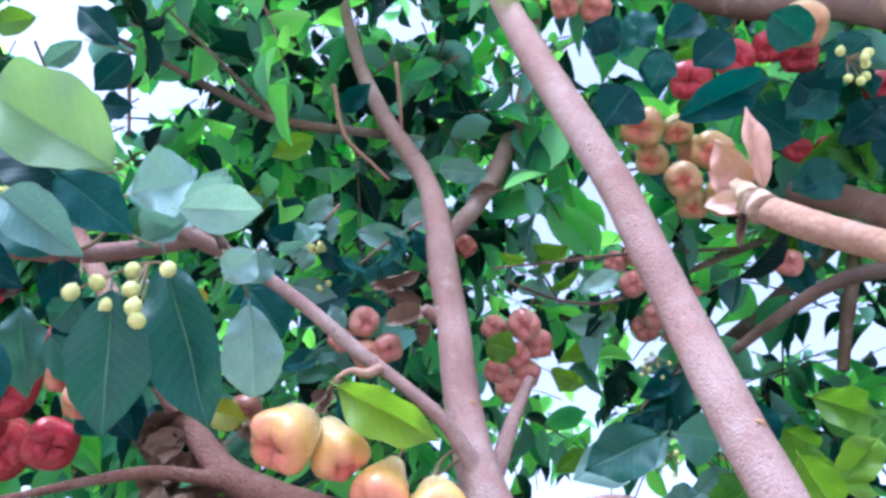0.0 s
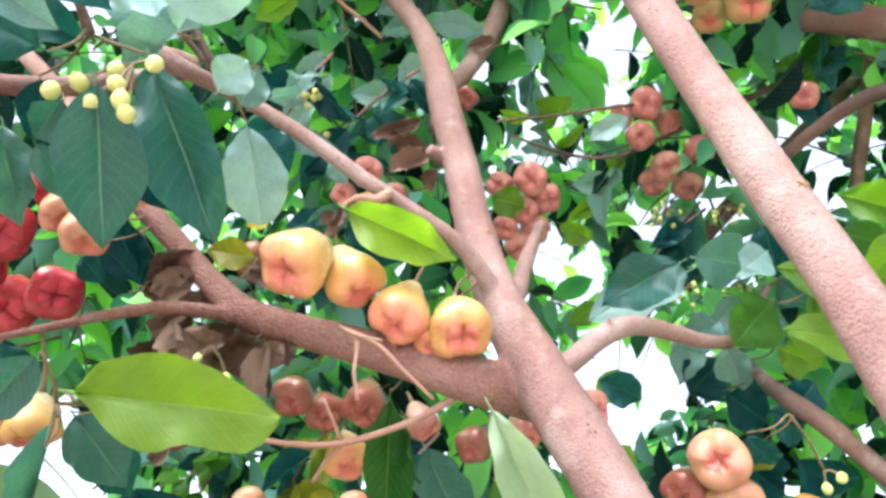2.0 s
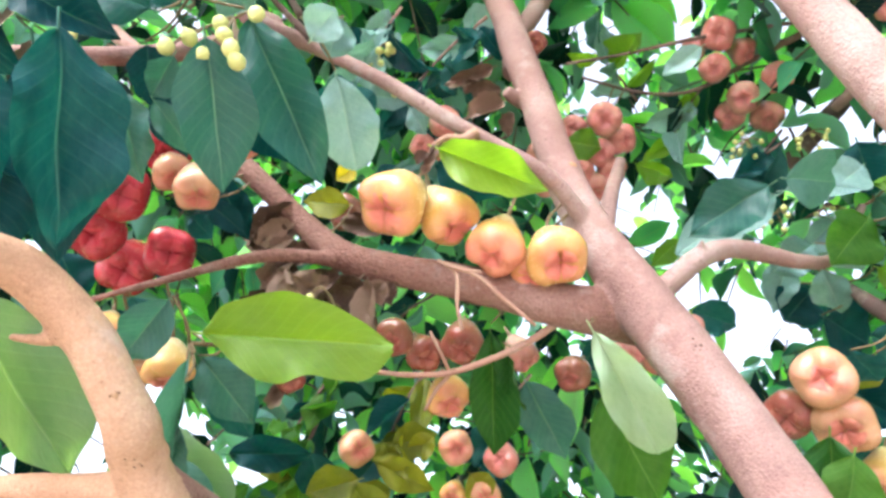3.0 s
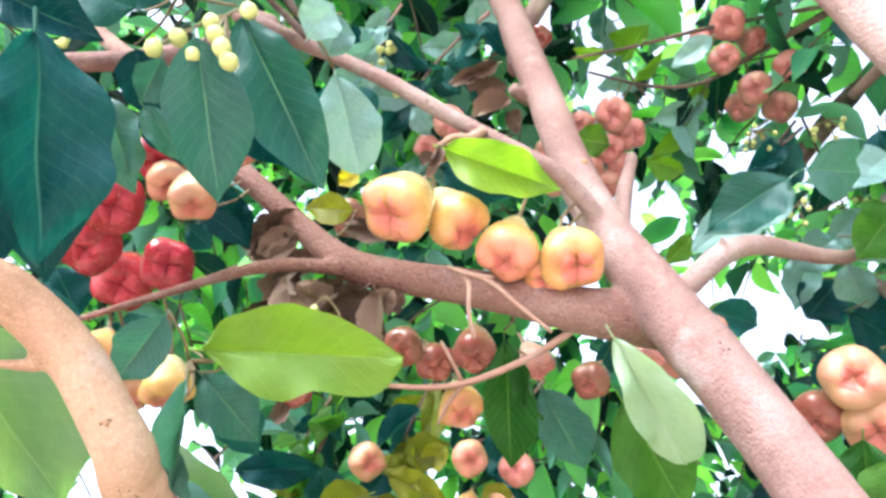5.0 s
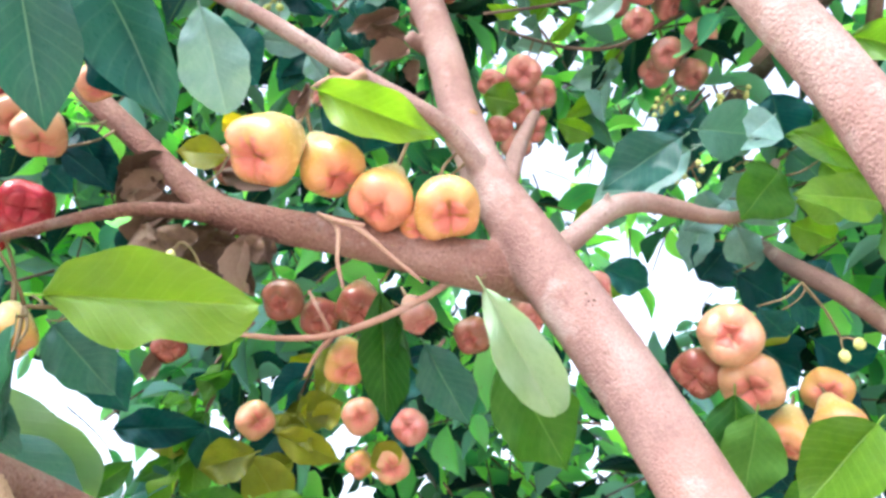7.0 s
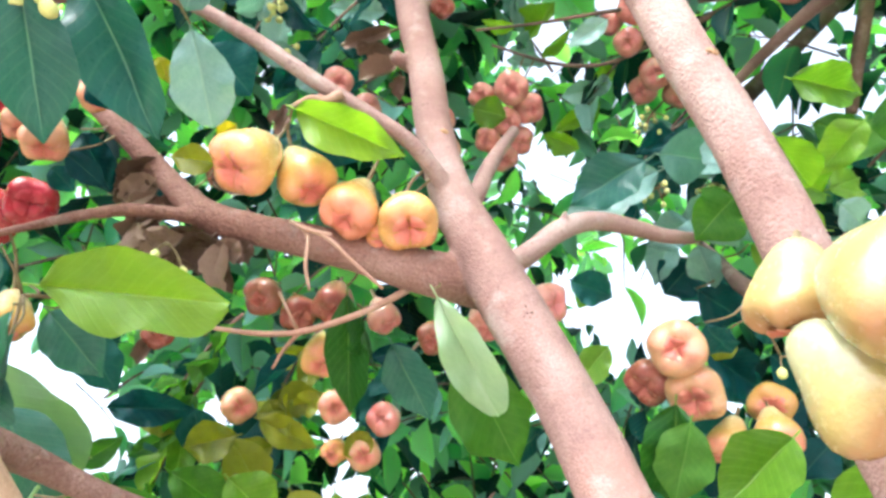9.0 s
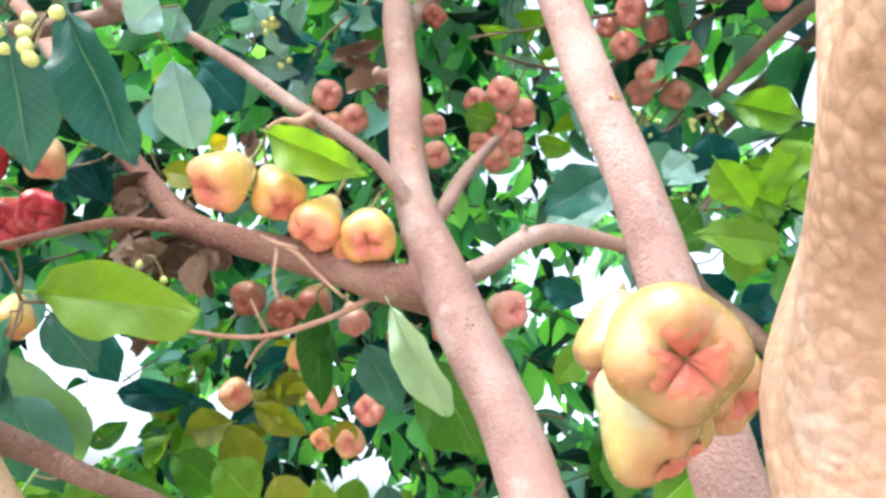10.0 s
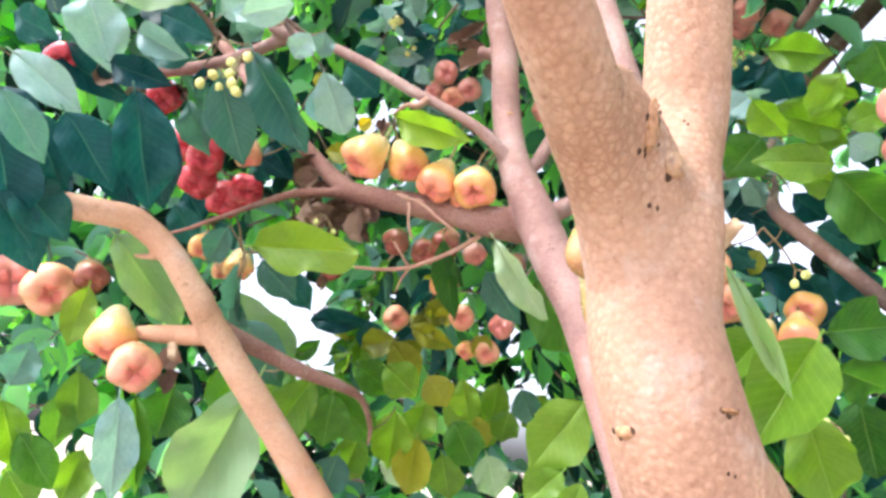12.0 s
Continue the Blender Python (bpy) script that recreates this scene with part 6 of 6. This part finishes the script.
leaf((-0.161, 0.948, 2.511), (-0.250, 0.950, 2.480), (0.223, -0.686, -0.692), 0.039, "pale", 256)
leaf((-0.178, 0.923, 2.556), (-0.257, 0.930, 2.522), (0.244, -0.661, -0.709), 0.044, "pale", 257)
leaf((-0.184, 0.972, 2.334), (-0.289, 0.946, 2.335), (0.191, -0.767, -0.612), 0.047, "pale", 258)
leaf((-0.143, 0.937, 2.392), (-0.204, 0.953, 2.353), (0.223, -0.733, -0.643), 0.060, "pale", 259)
leaf((-0.408, 0.929, 2.417), (-0.456, 0.986, 2.330), (0.378, -0.666, -0.642), 0.067, "shade_dark", 260)
leaf((-0.474, 0.902, 2.431), (-0.506, 0.950, 2.359), (0.427, -0.646, -0.632), 0.043, "backlit", 261)
leaf((-0.335, 0.844, 2.548), (-0.271, 0.820, 2.597), (0.335, -0.609, -0.719), 0.043, "shade_dark", 262)
leaf((-0.378, 0.864, 2.509), (-0.463, 0.877, 2.466), (0.283, -0.612, -0.739), 0.048, "backlit", 263)
leaf((-0.335, 0.884, 2.300), (-0.364, 0.928, 2.235), (-0.127, -0.847, -0.516), 0.057, "pale", 264)
leaf((-0.305, 0.852, 2.349), (-0.354, 0.881, 2.298), (0.318, -0.670, -0.671), 0.039, "pale", 265)
leaf((-0.256, 0.846, 2.175), (-0.266, 0.889, 2.118), (-0.010, -0.801, -0.599), 0.038, "pale", 266)
leaf((-0.296, 0.878, 2.320), (-0.325, 0.910, 2.270), (-0.136, -0.868, -0.477), 0.034, "pale", 267)
leaf((-0.301, 0.786, 2.108), (-0.234, 0.810, 2.096), (0.156, -0.761, -0.630), 0.037, "pale", 268)
leaf((-0.233, 0.793, 2.077), (-0.211, 0.815, 2.045), (0.210, -0.863, -0.459), 0.033, "pale", 269)
leaf((-0.303, 0.686, 2.033), (-0.255, 0.725, 1.982), (0.484, -0.853, -0.194), 0.069, "shade_dark", 270)
leaf((-0.405, 0.733, 1.892), (-0.366, 0.770, 1.841), (0.428, -0.856, -0.289), 0.039, "shade_dark", 271)
leaf((-0.319, 1.037, 1.672), (-0.254, 1.044, 1.691), (0.181, -0.945, -0.271), 0.053, "olive", 272)
leaf((-0.330, 1.031, 1.679), (-0.312, 1.060, 1.632), (0.469, -0.819, -0.332), 0.046, "olive", 273)
leaf((-0.336, 1.018, 1.647), (-0.253, 1.056, 1.616), (0.362, -0.920, -0.148), 0.045, "olive", 274)
leaf((-0.311, 1.041, 1.614), (-0.378, 1.035, 1.593), (0.160, -0.961, -0.226), 0.045, "olive", 275)
leaf((-0.204, 1.045, 1.635), (-0.178, 1.068, 1.602), (0.411, -0.861, -0.300), 0.044, "olive", 276)
leaf((-0.255, 1.046, 1.688), (-0.295, 1.050, 1.659), (0.155, -0.918, -0.364), 0.038, "olive", 277)
leaf((-0.289, 0.885, 1.553), (-0.241, 0.924, 1.503), (0.586, -0.806, -0.085), 0.067, "backlit", 278)
leaf((-0.226, 0.928, 1.544), (-0.198, 0.961, 1.492), (0.583, -0.792, -0.179), 0.059, "olive", 279)
leaf((-0.333, 0.979, 1.617), (-0.404, 0.959, 1.594), (0.332, -0.920, -0.209), 0.056, "olive", 280)
leaf((-0.494, 0.968, 1.651), (-0.432, 1.003, 1.629), (0.466, -0.882, -0.073), 0.059, "olive", 281)
leaf((-0.195, 0.993, 1.553), (-0.184, 1.030, 1.471), (0.517, -0.804, -0.293), 0.053, "backlit", 282)
leaf((0.210, 1.024, 2.000), (0.103, 1.022, 1.932), (0.247, -0.900, -0.360), 0.067, "pale", 283)
leaf((0.106, 0.999, 1.833), (0.165, 1.026, 1.816), (0.264, -0.866, -0.424), 0.047, "shade_dark", 284)
leaf((-0.271, 0.413, 1.833), (-0.307, 0.438, 1.812), (0.592, -0.541, -0.597), 0.027, "mid", 285)
leaf((-0.299, 0.430, 1.809), (-0.278, 0.467, 1.777), (0.596, -0.585, -0.550), 0.026, "mid", 286)
leaf((-0.325, 0.561, 1.597), (-0.358, 0.600, 1.540), (0.746, -0.653, -0.134), 0.055, "mid", 287, "blunt")
leaf((-0.273, 0.409, 1.934), (-0.226, 0.427, 1.959), (0.537, -0.773, -0.339), 0.065, "pale", 288, "blunt")
leaf((-0.229, 0.449, 1.931), (-0.200, 0.432, 1.977), (0.482, -0.804, -0.349), 0.038, "pale", 289)
leaf((-0.202, 0.484, 1.894), (-0.176, 0.479, 1.925), (0.460, -0.710, -0.533), 0.036, "pale", 291)
leaf((-0.368, 0.371, 1.834), (-0.367, 0.455, 1.685), (0.803, -0.404, -0.439), 0.071, "shade_dark", 62)
leaf((-0.237, 0.437, 1.896), (-0.193, 0.521, 1.772), (0.380, -0.673, -0.635), 0.059, "mid", 59)
leaf((0.001, 0.701, 1.703), (0.060, 0.768, 1.595), (0.148, -0.949, -0.279), 0.048, "light", 74, "blunt")
leaf((-0.213, 0.335, 1.883), (-0.322, 0.272, 1.928), (0.656, -0.617, -0.435), 0.069, "sage", 290)
leaf((-0.326, 0.208, 1.729), (-0.302, 0.260, 1.662), (0.881, -0.403, -0.248), 0.044, "mid", 292)
leaf((-0.375, 0.263, 1.663), (-0.343, 0.331, 1.600), (0.915, -0.378, -0.141), 0.060, "shade_dark", 293)
leaf((-0.373, 0.248, 1.637), (-0.357, 0.306, 1.576), (0.951, -0.294, -0.100), 0.050, "shade_dark", 294)

# leafy shoots among the limbs
spray((0.615, 0.752, 2.684), (0.485, 0.802, 2.523), ("shade_dark", "shade_dark", "green"), 9, 0.100, 1)
spray((0.409, 0.735, 2.722), (0.333, 0.815, 2.539), ("shade_dark", "green"), 8, 0.100, 2)
spray((0.620, 0.819, 2.519), (0.493, 0.858, 2.375), ("shade_dark", "shade_dark", "green"), 9, 0.100, 3)
spray((0.588, 1.025, 2.494), (0.456, 1.038, 2.375), ("shade_dark", "green"), 8, 0.100, 4)
spray((0.323, 1.224, 2.241), (0.205, 1.234, 2.127), ("shade_dark",), 7, 0.100, 5)
spray((-0.135, 0.835, 2.263), (-0.256, 0.835, 2.132), ("shade_dark", "shade_dark", "mid"), 9, 0.085, 6)
spray((-0.178, 0.934, 2.165), (-0.294, 0.923, 2.054), ("shade_dark", "mid"), 8, 0.085, 7)
spray((-0.243, 0.760, 2.235), (-0.303, 0.772, 2.118), ("shade_dark", "pale"), 7, 0.080, 8)
spray((-0.371, 0.993, 1.796), (-0.452, 0.993, 1.689), ("green", "shade_dark"), 8, 0.085, 9)
spray((-0.278, 1.067, 1.796), (-0.343, 1.075, 1.678), ("shade_dark", "olive"), 8, 0.085, 10)
spray((-0.133, 1.142, 1.801), (-0.211, 1.144, 1.686), ("shade_dark", "green"), 7, 0.085, 11)
spray((0.322, 1.254, 2.278), (0.224, 1.256, 2.138), ("shade_dark", "mid"), 7, 0.090, 12)
spray((0.204, 1.262, 2.418), (0.114, 1.265, 2.274), ("mid", "pale", "backlit"), 7, 0.090, 13)
spray((0.073, 1.200, 2.353), (0.004, 1.104, 2.407), ("mid", "pale", "backlit"), 7, 0.090, 14)
spray((-0.608, 0.916, 1.503), (-0.486, 0.891, 1.571), ("green", "backlit"), 6, 0.090, 15)
spray((-0.421, 1.000, 1.698), (-0.473, 1.012, 1.557), ("green", "backlit", "mid"), 8, 0.085, 16)

# ---- the crown behind ----
OPENINGS = []


def opening(a, b, spread):
    """A gap in the crown where the sky shows, cut along a camera sight line from a to b."""
    a, b = Vector(a), Vector(b)
    way = (b - a).normalized()
    OPENINGS.append((np.array(a - way * 0.9), np.array(way), spread))


opening((-0.342, 0.656, 1.609), (-1.864, 2.071, 1.914), 0.046)
opening((-0.258, 0.598, 1.570), (-1.735, 2.057, 1.886), 0.034)
opening((0.054, 0.733, 1.466), (-0.821, 2.636, 1.613), 0.037)
opening((-0.428, 0.714, 1.638), (-1.913, 2.147, 2.030), 0.046)
opening((-0.510, 0.814, 1.650), (-1.892, 2.344, 2.052), 0.037)
opening((0.085, 0.926, 1.948), (0.092, 2.718, 3.043), 0.016)
opening((0.192, 0.927, 1.934), (0.449, 2.719, 2.998), 0.021)
opening((0.235, 0.876, 2.000), (0.594, 2.550, 3.216), 0.016)
opening((0.254, 0.851, 1.910), (0.716, 2.612, 2.956), 0.018)
opening((-0.108, 0.494, 2.295), (-0.619, 1.603, 4.004), 0.016)
opening((-0.287, 0.458, 2.240), (-1.214, 1.483, 3.822), 0.012)
opening((0.189, 0.801, 2.001), (0.371, 2.626, 3.025), 0.024)
opening((-0.204, 0.500, 2.255), (-0.937, 1.621, 3.873), 0.013)
opening((0.000, 0.523, 2.300), (-0.256, 1.698, 4.021), 0.013)
opening((-0.364, 0.492, 2.163), (-1.470, 1.597, 3.566), 0.015)
opening((-0.441, 0.400, 2.163), (-1.727, 1.288, 3.566), 0.058)
opening((-0.411, 0.481, 2.133), (-1.627, 1.557, 3.464), 0.028)
opening((-0.424, 0.503, 2.101), (-1.672, 1.632, 3.357), 0.018)
opening((0.065, 0.724, 2.120), (-0.041, 2.370, 3.420), 0.028)
opening((0.099, 0.821, 1.970), (0.073, 2.693, 2.922), 0.031)
opening((0.016, 0.669, 2.178), (-0.206, 2.184, 3.615), 0.015)
opening((0.197, 0.561, 2.276), (0.398, 1.826, 3.940), 0.018)
opening((0.151, 0.717, 2.155), (0.303, 2.156, 3.677), 0.024)
opening((0.153, 0.948, 1.799), (0.312, 2.924, 2.492), 0.043)
opening((0.195, 0.932, 1.829), (0.451, 2.872, 2.593), 0.028)
opening((0.333, 0.797, 2.016), (0.912, 2.421, 3.215), 0.018)
opening((0.056, 0.888, 1.937), (-0.011, 2.726, 2.952), 0.024)
opening((-0.498, 0.771, 1.646), (-1.859, 2.334, 1.983), 0.028)
opening((-0.511, 0.810, 1.662), (-1.893, 2.332, 2.091), 0.028)
opening((-0.477, 0.850, 1.619), (-1.781, 2.463, 1.948), 0.021)
opening((0.113, 0.994, 1.811), (0.185, 2.944, 2.588), 0.027)
opening((0.134, 0.939, 1.785), (-0.039, 2.899, 2.519), 0.027)
opening((-0.424, 0.719, 1.633), (-1.898, 2.166, 2.014), 0.031)
opening((0.381, 0.795, 2.014), (0.787, 2.418, 3.284), 0.024)
opening((-0.237, 0.510, 1.522), (-1.794, 1.892, 1.799), 0.031)
opening((-0.195, 0.546, 1.558), (-1.652, 2.014, 1.920), 0.024)
opening((0.048, 0.731, 1.458), (-0.841, 2.628, 1.588), 0.031)
opening((-0.341, 0.377, 1.335), (-2.140, 1.449, 1.176), 0.013)
opening((-0.213, 0.512, 1.609), (-1.713, 1.901, 2.089), 0.018)
opening((-0.310, 0.607, 1.629), (-1.819, 2.020, 1.997), 0.034)
opening((-0.376, 0.917, 1.636), (-1.444, 2.687, 2.003), 0.015)
opening((0.000, 0.879, 1.962), (-0.103, 2.649, 3.087), 0.024)
opening((0.124, 0.560, 2.281), (0.146, 1.462, 3.480), 0.034)
opening((0.097, 0.532, 2.302), (0.074, 1.386, 3.535), 0.024)
opening((0.065, 0.724, 2.120), (-0.011, 1.900, 3.048), 0.031)
opening((0.346, 0.743, 2.043), (0.738, 1.949, 2.844), 0.020)
opening((0.132, 0.988, 1.777), (0.249, 2.398, 2.276), 0.049)
opening((0.085, 0.981, 1.801), (0.124, 2.381, 2.339), 0.029)
opening((-0.406, 0.744, 1.607), (-1.428, 1.818, 1.835), 0.045)
opening((-0.425, 0.714, 1.651), (-1.479, 1.737, 1.953), 0.029)
opening((-0.352, 0.361, 1.368), (-1.656, 1.101, 1.311), 0.041)
opening((-0.332, 0.393, 1.348), (-1.602, 1.187, 1.257), 0.037)
opening((-0.416, 0.725, 1.641), (-1.456, 1.768, 1.926), 0.049)
opening((-0.385, 0.769, 1.574), (-1.373, 1.884, 1.747), 0.037)
opening((-0.496, 0.813, 1.664), (-1.488, 1.893, 1.982), 0.041)
opening((-0.465, 0.855, 1.601), (-1.405, 2.004, 1.816), 0.037)
opening((0.144, 0.980, 1.795), (0.281, 2.377, 2.323), 0.057)
opening((0.098, 1.000, 1.748), (0.160, 2.429, 2.197), 0.037)
opening((0.010, 0.689, 2.172), (-0.132, 1.710, 3.261), 0.018)
opening((0.102, 0.650, 2.211), (0.113, 1.607, 3.367), 0.021)
opening((0.135, 0.749, 2.115), (0.201, 1.871, 3.109), 0.021)
opening((0.064, 0.780, 2.079), (0.011, 1.952, 3.013), 0.018)
opening((0.392, 0.794, 2.012), (0.701, 1.952, 2.914), 0.029)
opening((0.344, 0.820, 1.992), (0.571, 2.022, 2.861), 0.016)
opening((0.435, 0.779, 2.015), (0.813, 1.911, 2.924), 0.021)
opening((0.280, 0.855, 1.981), (0.646, 2.044, 2.819), 0.018)
opening((0.341, 0.833, 1.982), (0.808, 1.984, 2.823), 0.023)
opening((0.132, 0.719, 2.136), (0.228, 1.740, 3.231), 0.033)
opening((0.158, 0.706, 2.146), (0.298, 1.705, 3.256), 0.024)
opening((-0.445, 0.690, 1.658), (-1.532, 1.675, 1.970), 0.024)


def crown_leaf():
    """Template blade, x along it: 4 cross rows, folded, pointed."""
    rows = ((0.0, 0.02), (0.10, 0.24), (0.26, 0.44), (0.45, 0.5), (0.64, 0.44), (0.80, 0.28), (0.91, 0.11), (1.0, 0.01))
    v, uv, f = [], [], []
    for s, h in rows:
        for c in (-1, 0, 1):
            v.append((s, h * c, 0.42 * h * abs(c) - 0.13 * s * s + 0.05 * c * math.sin(6 * s)))
            uv.append((0.5 + c / 2, s))
    for i in range(len(rows) - 1):
        for k in range(2):
            a = i * 3 + k
            f.append((a, a + 1, a + 4, a + 3))
    return np.array(v), np.array(uv), np.array(f)


def shaded(p):
    """True where no opening lets the sky through; a few stray leaves hang in every opening."""
    if int(abs(p[0] * 9137 + p[1] * 5171 + p[2] * 3313)) % 9 < 3:
        return True
    for a, way, spread in OPENINGS:
        q = p - a
        d = q @ way
        if d > 0.5 and np.linalg.norm(q - way * d) < spread * d * 1.02 + 0.015:
            return False
    return True


def crown(name, seed, count, near, far, low, high, wide, label, leaf_size=(0.085, 0.150), sky_block=False):
    rnd = np.random.RandomState(seed)
    tv, tuv, tf = crown_leaf()
    verts, uvs, faces, total = [], [], [], 0
    stem_v, stem_f = [], []
    heart = np.array((0.12, 0.10, 1.45))
    made = 0
    while made < count:
        made += 1
        az = math.radians(rnd.uniform(-wide, wide) + 9)
        el = math.asin(rnd.uniform(math.sin(math.radians(low)), math.sin(math.radians(high))))
        dist = (rnd.uniform(near ** 2, far ** 2)) ** 0.5
        c = heart + dist * np.array((-math.sin(az) * math.cos(el), math.cos(az) * math.cos(el), math.sin(el)))
        if sky_block:
            c = np.array((rnd.uniform(-1.5, 1.8), rnd.uniform(-0.5, 1.6), rnd.uniform(2.55, 3.4)))
        if c[2] < 0.15:
            continue
        shoot = np.array((rnd.normal(0, 0.7), rnd.normal(0, 0.7), rnd.normal(-0.25, 0.5)))
        shoot /= np.linalg.norm(shoot)
        length = rnd.uniform(0.14, 0.30)
        ends = [c, c + shoot * length * 0.5 + np.array((0, 0, 0.012)), c + shoot * length]
        if not all(shaded(e) for e in ends):
            continue
        v, f = tube([(*e, r) for e, r in zip(ends, (0.003, 0.0024, 0.0015))], 4, 3, 0.0)
        base = len(stem_v)
        stem_v += v
        stem_f += [tuple(i + base for i in q) for q in f]
        pairs = rnd.randint(3, 6)
        turn = rnd.uniform(0, 6.28)
        side0 = np.cross(shoot, (0.2, 0.3, 0.93))
        side0 /= np.linalg.norm(side0) + 1e-9
        side1 = np.cross(shoot, side0)
        tint = rnd.rand()
        for k in range(pairs):
            at = c + shoot * length * (0.25 + 0.75 * k / (pairs - 1))
            for flip in (1, -1):
                a = turn + k * 0.5
                out = (side0 * math.cos(a) + side1 * math.sin(a)) * flip
                x = out * 0.8 + shoot * rnd.uniform(0.1, 0.7) + np.array((0, 0, -rnd.uniform(0.1, 0.9)))
                x /= np.linalg.norm(x)
                size = rnd.uniform(*leaf_size)
                if not (shaded(at + x * size) and shaded(at + x * size * 0.5)):
                    continue
                z = np.array((0, 0, 1.0)) + rnd.normal(0, 0.75, 3)
                z -= x * (z @ x)
                z /= np.linalg.norm(z) + 1e-9
                y = np.cross(z, x)
                wide_leaf = size * rnd.uniform(0.40, 0.56)
                v = at + tv[:, :1] * x * size + tv[:, 1:2] * y * wide_leaf + tv[:, 2:3] * z * size
                verts.append(v)
                uvs.append(tuv)
                faces.append(tf + total)
                total += len(tv)
    verts, uvs, faces = np.concatenate(verts), np.concatenate(uvs), np.concatenate(faces)
    at = np.array(TREE_AT)
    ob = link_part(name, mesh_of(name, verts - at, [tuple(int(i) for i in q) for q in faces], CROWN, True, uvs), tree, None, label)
    tagged(ob, kind="stuff")
    stems = link_part("leafy_shoot", mesh_of("leafy_shoot", [Vector(q) - TREE_AT for q in stem_v], stem_f, SHADED_BARK), tree, None, "thin shoots bearing the crown leaves, bark darkened for shade")
    tagged(stems, kind="stuff")


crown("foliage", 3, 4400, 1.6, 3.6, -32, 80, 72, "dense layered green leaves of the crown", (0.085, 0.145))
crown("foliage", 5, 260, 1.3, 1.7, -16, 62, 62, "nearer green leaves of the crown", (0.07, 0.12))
# Leaves added overhead, mostly out of view, to cut light from above.
crown("foliage", 8, 150, 1, 2, 0, 10, 10, "green leaves added overhead, mostly unseen, to block sky light", (0.10, 0.16), sky_block=True)
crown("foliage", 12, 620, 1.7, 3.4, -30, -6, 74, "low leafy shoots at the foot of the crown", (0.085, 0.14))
